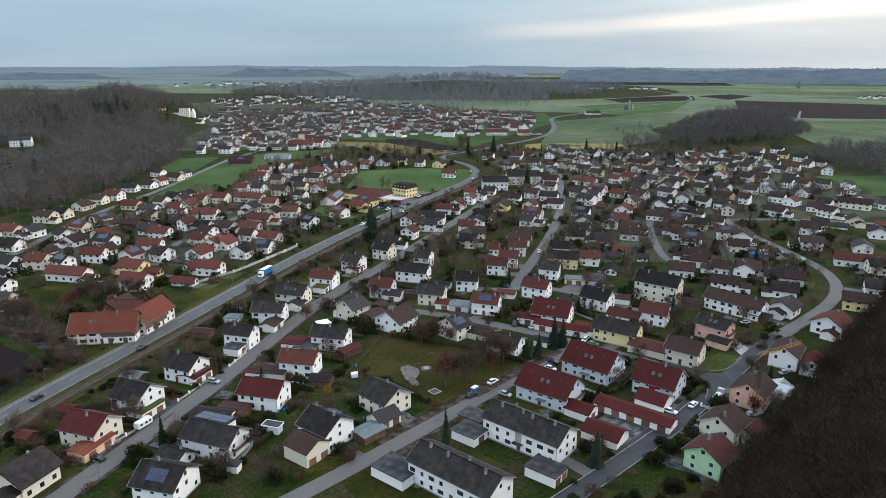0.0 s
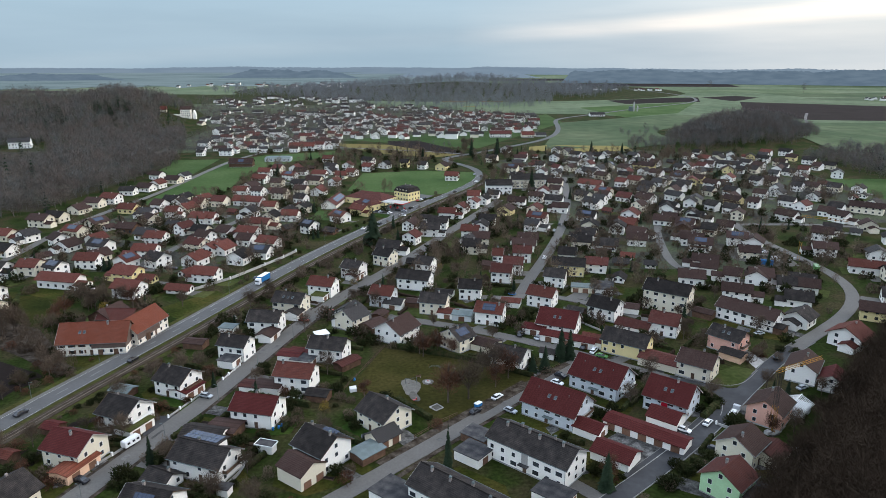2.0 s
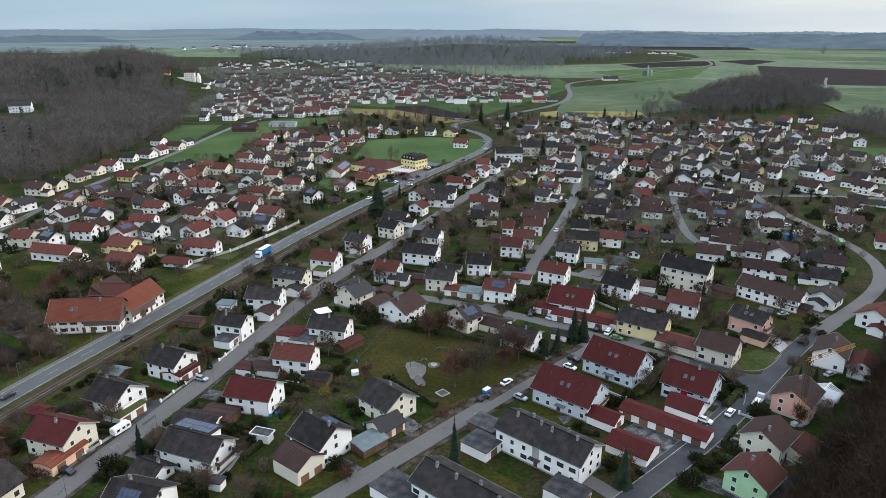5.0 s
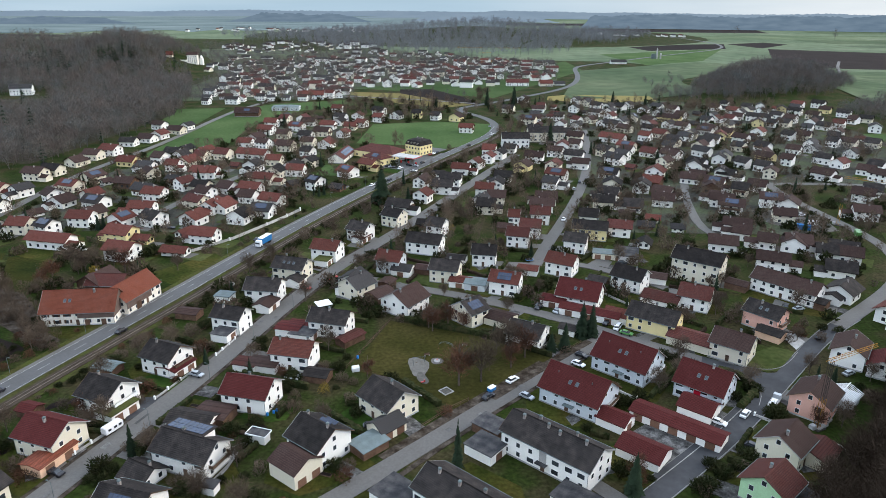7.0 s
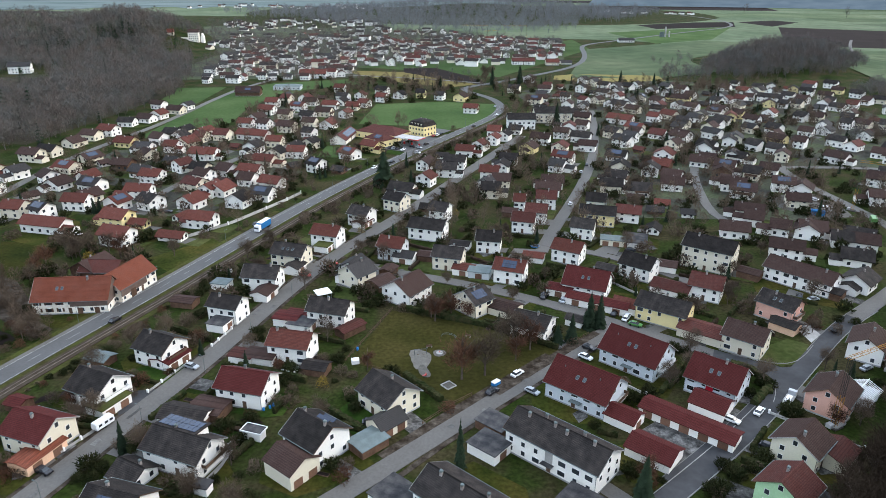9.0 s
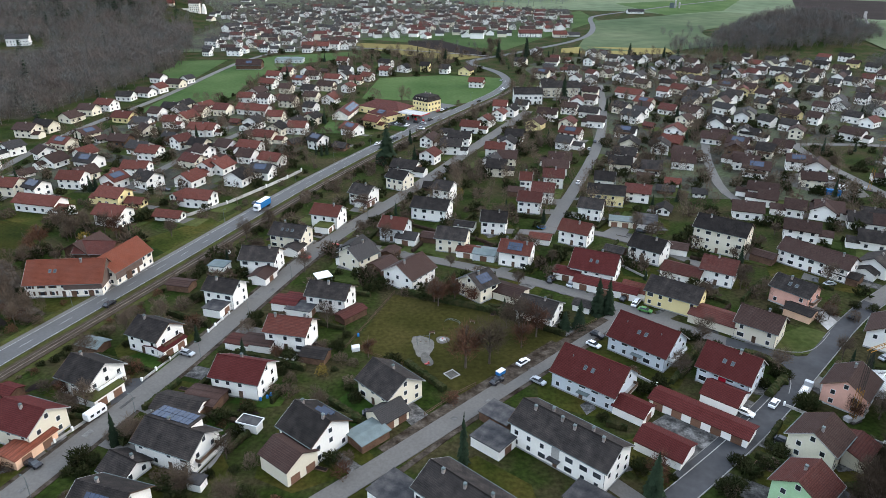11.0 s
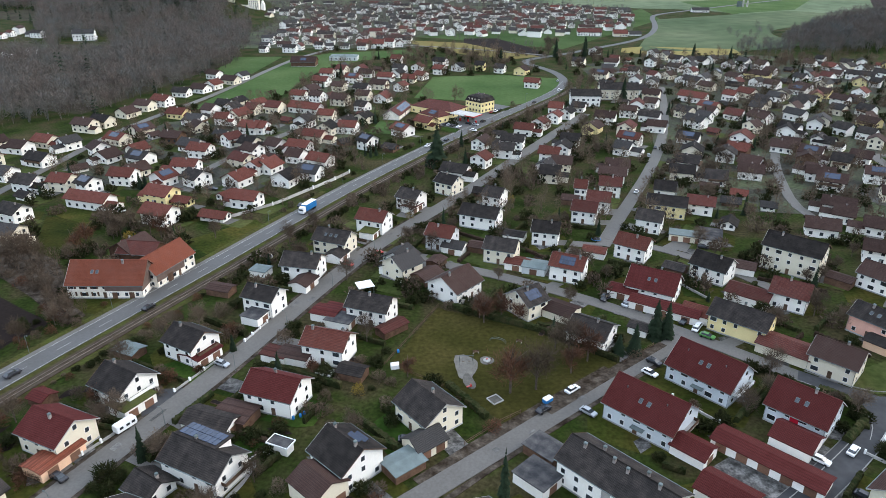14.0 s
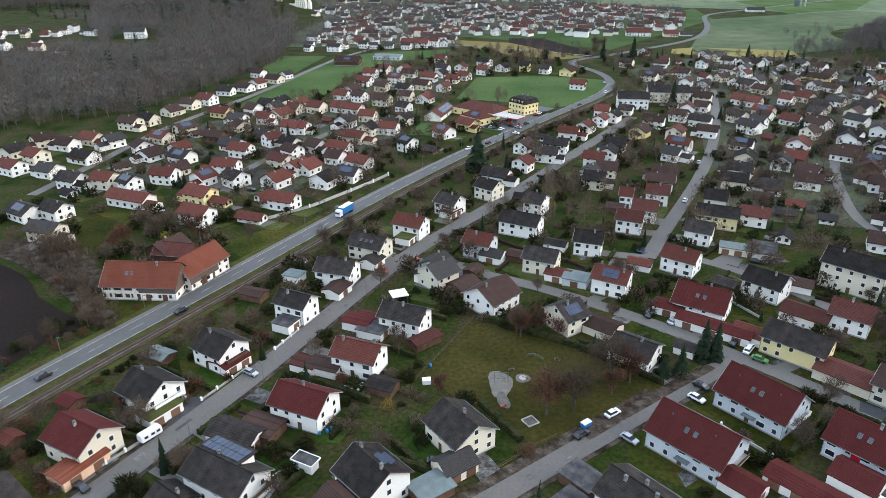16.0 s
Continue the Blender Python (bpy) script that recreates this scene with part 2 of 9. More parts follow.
BARK = material("bark", (0.085, 0.068, 0.055), 1.0, 0.25, 1, 6, 0.3)
# Dense-crown shade of the slope is put into this colour; hedges share it.
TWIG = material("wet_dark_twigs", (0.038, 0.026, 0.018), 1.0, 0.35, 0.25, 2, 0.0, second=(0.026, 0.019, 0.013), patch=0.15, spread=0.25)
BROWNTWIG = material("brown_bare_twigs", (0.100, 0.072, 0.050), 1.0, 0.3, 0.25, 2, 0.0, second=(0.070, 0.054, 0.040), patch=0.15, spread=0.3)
# Twigs paled and tinted grey-blue: distance haze put into the base colour.
HAZETWIG = material("pale_distant_twigs", (0.170, 0.170, 0.176), 1.0, 0.18, 0.01, 0.1, 0.0, second=(0.135, 0.140, 0.148), patch=0.3, spread=0.0)
# Lifted above the nearer twigs; some distance haze is in this tone.
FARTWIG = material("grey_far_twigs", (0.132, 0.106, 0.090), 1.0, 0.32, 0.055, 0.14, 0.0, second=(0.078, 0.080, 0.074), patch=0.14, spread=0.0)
RUST = material("rusty_twigs", (0.080, 0.040, 0.025), 1.0, 0.3, 0.25, 2, 0.0, spread=0.25)
NEEDLE = material("spruce_needles", (0.016, 0.025, 0.014), 1.0, 0.3, 0.5, 3, 0.0, spread=0.25)
HEDGE = material("hedge_leaves", (0.019, 0.027, 0.009), 1.0, 0.35, 0.6, 4, 0.3, second=(0.027, 0.025, 0.011), patch=0.15, spread=0.3)
YELLOWLEAF = material("autumn_leaves", (0.17, 0.12, 0.025), 1.0, 0.3, 0.6, 4, 0.0, spread=0.2)


# ---- helpers of this scene ----
def part(name, bm, mat, parent=None, label="", m=None):
    me = bm if isinstance(bm, bpy.types.Mesh) else bpy.data.meshes.new(name)
    if not isinstance(bm, bpy.types.Mesh):
        bmesh.ops.recalc_face_normals(bm, faces=bm.faces)
        bm.to_mesh(me)
        bm.free()
    if not me.materials:
        me.materials.append(mat)
    ob = new(name, me)
    if parent:
        ob.parent = parent
    if m is not None:
        ob.matrix_basis = m
    if label:
        ob["label"] = label
    return ob


def thing(name, m, label, category, group="", kind=""):
    ob = new(name)
    ob.empty_display_size = 0.5
    ob.matrix_basis = m
    return tagged(ob, label, category, group, kind)


def box(bm, x0, x1, y0, y1, z0, z1):
    v = [bm.verts.new((x, y, z)) for z in (z0, z1) for x, y in ((x0, y0), (x1, y0), (x1, y1), (x0, y1))]
    for f in ((3, 2, 1, 0), (4, 5, 6, 7), (0, 1, 5, 4), (1, 2, 6, 5), (2, 3, 7, 6), (3, 0, 4, 7)):
        bm.faces.new([v[i] for i in f])
    return v


def prism(bm, section, x0, x1):
    """A section of (y, z) points carried along x."""
    a = [bm.verts.new((x0, y, z)) for y, z in section]
    b = [bm.verts.new((x1, y, z)) for y, z in section]
    bm.faces.new(a)
    bm.faces.new(b[::-1])
    for i in range(len(a)):
        j = (i + 1) % len(a)
        bm.faces.new((a[j], a[i], b[i], b[j]))


def tube(bm, p, q, r0, r1, n=5):
    p, q = Vector(p), Vector(q)
    d = (q - p).normalized()
    s = d.orthogonal().normalized()
    t = d.cross(s)
    a = [bm.verts.new(p + (s * math.cos(6.2832 * i / n) + t * math.sin(6.2832 * i / n)) * r0) for i in range(n)]
    b = [bm.verts.new(q + (s * math.cos(6.2832 * i / n) + t * math.sin(6.2832 * i / n)) * r1) for i in range(n)]
    for i in range(n):
        bm.faces.new((a[i], a[(i + 1) % n], b[(i + 1) % n], b[i]))
    bm.faces.new(b)
    bm.faces.new(a[::-1])


def raw_mesh(name, verts, faces, mat):
    me = bpy.data.meshes.new(name)
    me.from_pydata([tuple(v) for v in verts], [], [tuple(f) for f in faces])
    me.materials.append(mat)
    return me


def ease(a, b, v):
    t = np.clip((v - a) / (b - a), 0, 1)
    return t * t * (3 - 2 * t)


def terrain(x, y):
    """Height of the ground: flat valley floor, wooded hills on both sides, low plateau far off."""
    x, y = np.asarray(x, float), np.asarray(y, float)
    h = 40 * np.exp(-(((x + 520) / 90) ** 2 + ((y - 1080) / 130) ** 2)) * ease(-250, -330, x)
    h = h + 22 * np.exp(-(((x + 800) / 220) ** 2 + ((y - 1330) / 200) ** 2))
    d = (x - 74 - (y - 131) * 0.9) / 1.35
    h = h + np.clip(d, 0, 90) * 0.52 * ease(0, 12, d) * ease(330, 230, y)
    h = h + 26 * np.exp(-(((x - 20) / 250) ** 2 + ((y - 2080) / 190) ** 2)) + 16 * np.exp(-(((x - 390) / 75) ** 2 + ((y - 900) / 85) ** 2))
    return h


def ground_z(x, y):
    return float(terrain(x, y))


# ---- ground ----
def spaced(lo, hi, n, power):
    u = np.linspace(-1, 1, n)
    return np.where(u < 0, -lo, hi) * np.sign(u) * np.abs(u) ** power


gx = spaced(-4700, 4700, 181, 2.2)
gy = np.r_[np.linspace(-420, 1600, 170), 1600 + (3250.0) * (np.linspace(0, 1, 45)[1:]) ** 1.5]
GX, GY = np.meshgrid(gx, gy)
GZ = terrain(GX, GY)
idx = np.arange(GX.size).reshape(GX.shape)
quads = np.stack([idx[:-1, :-1], idx[:-1, 1:], idx[1:, 1:], idx[1:, :-1]], -1).reshape(-1, 4)
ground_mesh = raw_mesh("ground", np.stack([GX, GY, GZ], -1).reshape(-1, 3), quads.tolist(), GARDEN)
ground_mesh.materials.append(SHADELITTER)
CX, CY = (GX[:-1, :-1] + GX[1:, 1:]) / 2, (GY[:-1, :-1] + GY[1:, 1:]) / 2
# Slope cells take the litter that has crown shade in its colour.
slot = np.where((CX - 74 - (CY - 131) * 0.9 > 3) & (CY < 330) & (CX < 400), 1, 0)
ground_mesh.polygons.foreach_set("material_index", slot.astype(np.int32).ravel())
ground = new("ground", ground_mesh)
tagged(ground, "dull green and brown valley floor in late autumn", "ground", kind="structure")

LEVEL = [0.03]


def patch(name, pts, mat, label, category="field", z=None):
    """A field laid just over the ground."""
    if z is None:
        LEVEL[0] += 0.0004
    zz = LEVEL[0] if z is None else z
    bm = bmesh.new()
    bm.faces.new([bm.verts.new((x, y, zz + (ground_z(x, y) if y < 1300 and abs(x) < 500 else 0))) for x, y in pts])
    bmesh.ops.triangulate(bm, faces=bm.faces)
    for f in bm.faces:
        if f.normal.z < 0:
            f.normal_flip()
    ob = new(name, bpy.data.meshes.new(name))
    bm.to_mesh(ob.data)
    bm.free()
    ob.data.materials.append(mat)
    return tagged(ob, label, category, kind="structure")


def blob(cx, cy, rx, ry, ang=0, n=28, rough=0.12, seed=1):
    rr = random.Random(seed)
    a = [1 + rough * math.sin(3 * 6.283 * i / n + seed) + rr.uniform(-rough, rough) * 0.5 for i in range(n)]
    c, s = math.cos(radians(ang)), math.sin(radians(ang))
    out = []
    for i in range(n):
        u, v = rx * a[i] * math.cos(6.2832 * i / n), ry * a[i] * math.sin(6.2832 * i / n)
        out.append((cx + u * c - v * s, cy + u * s + v * c))
    return out


patch("pasture", [(-4500, 1000), (-900, 1010), (-420, 1180), (-330, 1330), (260, 1260), (560, 930), (4500, 760), (4500, 4800), (-4500, 4800)], FIELD, "pale pasture of the wide plain beyond the town")
rr = random.Random(31)
for k in range(46):
    y0 = 1250 + 2500 * (k / 46) ** 1.35
    wd, dp = rr.uniform(250, 900) * (y0 / 1900), rr.uniform(60, 190) * (y0 / 1900)
    x0 = rr.uniform(-1.15, 1.15) * y0 * 0.75
    if -650 < x0 + wd / 2 < 420 and y0 < 2100:
        continue
    mat = (DULL, FIELD, DULL, FIELD, SOIL, DULL)[rr.randrange(6)]
    patch("field", [(x0, y0), (x0 + wd * 0.5, y0 + 20), (x0 + wd, y0 - 15), (x0 + wd + 50, y0 + dp), (x0 + wd * 0.45, y0 + dp + 20), (x0 - 40, y0 + dp)], mat, "dark ploughed strip on the far plain" if mat == SOIL else "long grassy field strip on the far plain")
patch("ploughland", [(365, 1640), (382, 1526), (571, 1606), (623, 1770), (520, 1745)], SOIL, "dark ploughed strip by the country road")
patch("ploughland", [(658, 1628), (777, 1770), (748, 1846), (631, 1770)], SOIL, "dark ploughed strip by the country road")
patch("meadow", [(300, 1200), (420, 1290), (560, 1600), (385, 1500), (260, 1420)], MEADOW, "green meadow on the rising plain")
patch("town_ground", [(-340, 740), (-120, 775), (-140, 860), (-60, 850), (120, 950), (150, 1200), (0, 1330), (-180, 1420), (-200, 1650), (-430, 1740), (-590, 1570), (-440, 1180), (-345, 980)], TOWNGROUND, "dull green and brown ground between the houses of the old town", "ground")
patch("meadow", [(-84, 533), (-82, 616), (-27, 634), (29, 622), (17, 542), (-24, 511), (-48, 529)], MEADOW, "fresh green meadow between the houses and the main road")
patch("meadow", [(-291, 690), (-241, 699), (-235, 587), (-262, 580)], MEADOW, "green meadow below the wooded hill")
patch("meadow", [(-227, 470), (-230, 684), (-201, 729), (-132, 762), (-114, 727), (-161, 689), (-185, 608), (-181, 527), (-204, 500)], MEADOW, "green meadow beside the narrow lane")
patch("meadow", [(-142, 869), (30, 790), (178, 1102), (172, 1263), (4, 958)], MEADOW, "green meadow in front of the old town")
patch("stubble", [(-150, 834), (-77, 821), (-38, 778), (7, 738), (-19, 718), (-69, 739), (-120, 790)], OCHRE, "ochre stubble strip beside the country road")
patch("ploughland", [(-81, 857), (-44, 864), (-4, 797), (15, 746), (7, 738), (-38, 778), (-77, 821)], SOIL, "dark ploughed strip above the stubble field")
patch("meadow", [(105, 790), (174, 1102), (402, 1269), (500, 1200), (297, 850), (210, 800)], DULL, "wide green meadow behind the housing estate")
patch("stubble", [(92, 807), (117, 823), (209, 817), (207, 770), (155, 764), (115, 767), (88, 777)], OCHRE, "ochre stubble strip behind the housing estate")
patch("ploughland", [(513, 1209), (616, 1158), (760, 1145), (1100, 1180), (1050, 1420), (664, 1609)], SOIL, "dark ploughed field on the rising plain")
patch("pasture", [(555, 1111), (900, 1115), (600, 760), (433, 770), (431, 851)], DULL, "pale pasture beyond the round wood")
patch("meadow", [(324, 596), (420, 600), (400, 500), (303, 512)], MEADOW, "green meadow at the edge of the estate")
patch("meadow", [(-196, 284), (-172, 284), (-158, 250), (-176, 248)], LAWN, "lawn behind the old farmhouse")
patch("meadow", [(-128, 268), (-109, 293), (-103, 287), (-114, 258)], LAWN, "grass strip beside the main road")
patch("ploughland", [(-300, 262), (-230, 246), (-195, 236), (-189, 234), (-180, 230), (-173, 225), (-165, 218), (-153, 212), (-143, 207.5), (-139.5, 205), (-139, 201), (-143, 194), (-144, 184), (-150, 165), (-170, 130), (-300, 120)], SOIL, "bare dark ploughed field beside the main road")
patch("lawn", [(-34, 197), (-25, 230), (5, 220), (29, 206), (3, 174), (-17, 188)], PARKLAWN, "mossy lawn of the small playground park", "lawn")
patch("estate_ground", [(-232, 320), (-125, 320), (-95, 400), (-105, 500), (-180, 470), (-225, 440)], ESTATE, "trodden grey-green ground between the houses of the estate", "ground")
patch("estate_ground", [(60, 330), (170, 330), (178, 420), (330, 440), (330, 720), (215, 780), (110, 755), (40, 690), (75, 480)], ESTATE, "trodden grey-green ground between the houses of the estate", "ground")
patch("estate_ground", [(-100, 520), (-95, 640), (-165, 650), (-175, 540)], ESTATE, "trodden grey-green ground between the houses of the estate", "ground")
patch("playground_sand", blob(-13.2, 199.3, 3.1, 6.0, 12), GRAVEL, "grey sand area under the playground swing", "sand")
patch("forest_floor", [(-290, 452), (-282, 550), (-276, 657), (-315, 783), (-395, 1010), (-430, 1140), (-1150, 1420), (-900, 1010), (-660, 905), (-470, 650), (-540, 600), (-420, 480)], WOODFLOOR, "brown leaf litter under the wooded hill", "forest floor")


def along(pts, step):
    """Even points on a smooth line through pts."""
    pts = [Vector(p) for p in pts]
    for _ in range(2):
        pts = [pts[0]] + [0.25 * a + 0.5 * b + 0.25 * c for a, b, c in zip(pts, pts[1:], pts[2:])] + pts[-1:]
    out = []
    for i in range(len(pts) - 1):
        p0, p1, p2, p3 = pts[max(i - 1, 0)], pts[i], pts[i + 1], pts[min(i + 2, len(pts) - 1)]
        n = max(1, int((p2 - p1).length / step))
        for k in range(n):
            t = k / n
            out.append(0.5 * ((2 * p1) + (p2 - p0) * t + (2 * p0 - 5 * p1 + 4 * p2 - p3) * t * t + (3 * p1 - p0 - 3 * p2 + p3) * t ** 3))
    return out + [pts[-1]]


ROADS = []
ROADZ = [0.17]


def ribbon(name, pts, width, mat, z=0.10, side=0.0, thick=0.3, step=8.0):
    """A strip along a line, shifted sideways by side (to the right)."""
    line = along(pts, step)
    bm = bmesh.new()
    prev = None
    for i, p in enumerate(line):
        d = (line[min(i + 1, len(line) - 1)] - line[max(i - 1, 0)]).normalized()
        s = Vector((d.y, -d.x))
        gz = ground_z(p.x, p.y)
        row = [bm.verts.new((*(p + s * (side + k * width / 2)), gz + zz)) for k, zz in ((-1, z - thick), (-1, z), (1, z), (1, z - thick))]
        if prev:
            for a in range(3):
                bm.faces.new((prev[a], prev[a + 1], row[a + 1], row[a]))
        prev = row
    return part(name, bm, mat)


def road(pts, width, mat, label, foot=0.0, keep=None):
    ROADZ[0] += 0.006
    ob = tagged(ribbon("road", pts, width, mat, ROADZ[0]), label, "road", kind="structure")
    ROADS.append((along(pts, 6.0), (keep or width) / 2))
    if foot:
        for s in (-1, 1):
            tagged(ribbon("pavement", pts, foot, PAVERS, 0.27, s * (width / 2 + foot / 2), 0.2), "narrow grey pavement beside the street", "pavement", kind="structure")
    return ob


MAIN = [(-150, 118), (-141, 145), (-135, 169), (-130, 185), (-123, 206), (-107, 251), (-98, 280), (-85, 328), (-63, 396), (-13, 499), (8, 543), (17, 562), (25, 590), (28, 611), (26, 634), (18, 659), (8, 677), (-9, 691), (-15, 706), (-3, 722), (13, 735), (26, 752), (40, 767), (55, 788), (70, 811), (90, 835), (110, 860), (129, 896), (145, 939), (157, 997), (164, 1062), (168, 1119), (166, 1158), (190, 1187), (228, 1228), (274, 1275), (366, 1396), (452, 1494), (544, 1567), (590, 1616), (632, 1802), (624, 1973), (551, 2159)]
NEARMAIN = MAIN[:14]
road(MAIN, 7.0, ASPHALT, "grey two-lane main road with white markings", keep=22)
for s in (-3.3, 3.3):
    tagged(ribbon("road_line", NEARMAIN, 0.12, PAINT, 0.2, s, 0.004), "white edge line of the main road", "road marking", kind="structure")
cl = along(NEARMAIN, 4.0)
for i in range(2, len(cl) - 2, 3):
    tagged(ribbon("road_dash", [tuple(cl[i]), tuple(cl[i + 1])], 0.13, PAINT, 0.2, 0, 0.004), "white dash of the main road's centre line", "road marking", "centre line dashes", "structure")
tagged(ribbon("cycle_path", MAIN[:10], 1.6, PALE, 0.16, -4.4), "pale asphalt cycle path beside the main road", "cycle path", kind="structure")
bed = tagged(ribbon("track_bed", MAIN[:13], 4.4, BALLAST, 0.30, 8.0, 0.3), "rusty brown ballast bed of the single railway track", "track bed", kind="structure")
for s in (7.28, 8.72):
    ribbon("rail", MAIN[:13], 0.14, RAIL, 0.46, s, 0.15, 5.0).parent = bed

STREET = [(-104, 105), (-93, 143), (-84, 167), (-76, 192), (-73, 208), (-65, 240), (-58, 268), (-48, 294), (-35, 316), (-20, 348), (0, 420), (26, 466), (36, 500)]
road(STREET, 6.6, PALE, "pale worn residential street between the houses")
road([(30, 285), (36, 307), (46, 338), (58, 364), (75, 435), (80, 453), (95, 540), (100, 600)], 5.5, PALE, "pale residential street running up to the estate")
road([(-60, 268), (-39, 268), (-4, 255), (16, 245), (34, 236), (52, 223), (61, 215.6), (73.6, 207.2), (82, 201.5), (85, 199.5)], 5.2, PALE, "pale cross street between the gardens")
road([(-50, 118), (-22, 144), (-9, 162), (12, 183), (17, 188.6), (23.7, 196), (30, 202.8), (38, 211.2), (45, 219), (50, 224.5)], 5.4, PALE, "worn street beside the playground park")
NEWROAD = [(15, 117), (34, 134), (48, 147.3), (54.6, 153.2), (61.3, 159.6), (68.6, 166.8), (75.8, 174.3), (82.2, 181.4), (88.5, 189.2), (97, 198.5), (105.8, 208.3), (113.7, 217.7), (121.2, 225.8), (129.2, 232.9), (138, 240), (147, 248.5), (157, 257), (171.5, 270.5), (182, 284), (189.5, 300), (192.8, 316), (192, 335), (188.6, 353), (185.3, 372), (182.2, 394), (181.5, 416), (184, 430)]
road(NEWROAD[:15], 5.4, FRESH, "freshly laid dark asphalt street with pale kerbs")
road(NEWROAD[13:], 5.6, PALE, "pale worn street curving round the estate")
tagged(ribbon("kerb", NEWROAD[:15], 0.2, KERB, 0.30, 2.8, 0.3, 4.0), "pale concrete kerb along the new street", "kerb", kind="structure")
for line in (NEWROAD[:8], NEWROAD[10:15]):
    tagged(ribbon("kerb", line, 0.2, KERB, 0.30, -2.8, 0.3, 4.0), "pale concrete kerb along the new street", "kerb", kind="structure")
tagged(ribbon("pavement", NEWROAD[2:8], 1.5, FRESH, 0.28, -3.65, 0.3, 4.0), "fresh dark asphalt pavement beside the new street", "pavement", kind="structure")
tagged(ribbon("kerb", NEWROAD[2:8], 0.16, KERB, 0.31, -4.5, 0.3, 4.0), "pale concrete edging of the new pavement", "kerb", kind="structure")
patch("junction", [(75.5, 209), (73.8, 204.6), (82.6, 198.4), (86.2, 195.3), (87, 190.8), (84.6, 185.4), (90, 188), (97, 196), (101, 203), (96.5, 200.2), (92, 199.6), (86, 202.6)], FRESH, "fresh dark asphalt where the cross street joins the new street", "road", z=0.262)
tagged(ribbon("kerb", [(82.4, 181.8), (85.6, 186.2), (86.9, 190.8), (86.0, 195.0), (82.4, 198.3), (74.5, 204.0)], 0.2, KERB, 0.31, 0, 0.3, 2.0), "pale curved kerb at the junction", "kerb", kind="structure")
tagged(ribbon("kerb", [(77, 209.2), (86, 203.0), (92, 199.9), (96.5, 200.7), (101.5, 206.2), (107, 213.2)], 0.2, KERB, 0.31, 0, 0.3, 2.0), "pale curved kerb round the corner lawn", "kerb", kind="structure")
road([(184, 426), (229, 431), (261, 429), (300, 405), (360, 380)], 5, PALE, "pale lane past the construction site")
road([(124, 314), (117, 326), (115.6, 338), (117, 350), (119.3, 362), (121.6, 377), (123.6, 390), (127.4, 406), (131, 417), (136, 432)], 4.6, PALE, "winding pale estate street")
road([(-236, 300), (-238, 340), (-238, 364), (-243, 390), (-244, 429), (-240, 461), (-231, 493), (-226, 554), (-231, 633), (-229, 684), (-218, 751), (-190, 800)], 5, PALE, "narrow pale lane at the foot of the wooded hill")
road([(664, 1300), (592, 1178), (564, 1089), (524, 1020), (535, 932), (557, 864), (640, 800)], 4.5, PALE, "pale field track curving through the pasture")
road([(-190, 800), (-120, 800), (-40, 770), (11, 745)], 5, PALE, "pale country lane through the fields")
road([(32, 294), (55, 285), (75, 275), (85, 255)], 4.5, PALE, "pale driveway street between garages")
road([(-163, 322), (-160, 350), (-150, 400), (-140, 430)], 5, PALE, "pale estate street west of the main road")
tagged(ribbon("forecourt", [(-48, 452), (-14, 515)], 20, ASPHALT, 0.165, -10), "grey asphalt forecourt of the filling station", "forecourt", kind="structure")


# dirt verges and asphalt repairs of the worn streets
for pts, half in ((STREET[:9], 3.3), ([(-22, 144), (-9, 162), (12, 183), (17, 188.6), (23.7, 196), (30, 202.8), (38, 211.2)], 2.7)):
    for sgn in (-1, 1):
        tagged(ribbon("verge", pts, 1.5, DIRT, 0.12, sgn * (half + 0.45), 0.3, 3.0), "muddy brown verge along the worn street", "verge", kind="structure")
tagged(ribbon("verge", [(-16, 152), (-9, 162), (12, 183), (17, 188.6), (23.7, 196), (28, 200.5)], 3.0, DIRT, 0.14, -4.1, 0.3, 3.0), "dug-up muddy strip beside the street at the park", "verge", kind="structure")
rr = random.Random(8)
for pts, half in ((STREET[:9], 3.3), ([(-22, 144), (-9, 162), (12, 183), (17, 188.6), (23.7, 196), (30, 202.8), (38, 211.2)], 2.7), ([(-39, 268), (-4, 255), (34, 236), (61, 215.6)], 2.6)):
    line = along(pts, 5.0)
    for i in range(2, len(line) - 3):
        if rr.random() < 0.22:
            d = (line[i + 1] - line[i]).normalized()
            n = Vector((d.y, -d.x))
            o, ln, wd = rr.uniform(-0.55, 0.55) * half, rr.uniform(1.0, 5.0), rr.uniform(0.7, 1.6)
            a = line[i] + n * o
            tagged(ribbon("asphalt_repair", [a, a + d * ln * 0.5, a + d * ln], wd, REPAIR, 0.262, 0, 0.06, 3.0), "dark asphalt repair in the worn street", "road repair", kind="structure")
tagged(ribbon("mud_strip", [(10, 181), (17, 188.6), (23.7, 196), (30, 202.8), (38, 211.2), (43, 216.5)], 2.6, DIRT, 0.24, -1.9, 0.1, 3.0), "wet mud spread over the edge of the dug-up street", "mud", kind="structure")
tagged(ribbon("verge", MAIN[:12], 2.2, DRYGRASS, 0.10, 4.8, 0.2), "dry grass verge between the main road and the railway", "verge", kind="structure")
tagged(ribbon("verge", MAIN[:12], 2.4, DRYGRASS, 0.10, 11.4, 0.2), "dry grass verge along the railway", "verge", kind="structure")
tagged(ribbon("verge", MAIN[:8], 2.6, DRYGRASS, 0.10, -6.4, 0.2), "dry grass verge beside the main road", "verge", kind="structure")


# ---- houses ----
FOOT = []          # footprints: centre, half diagonal


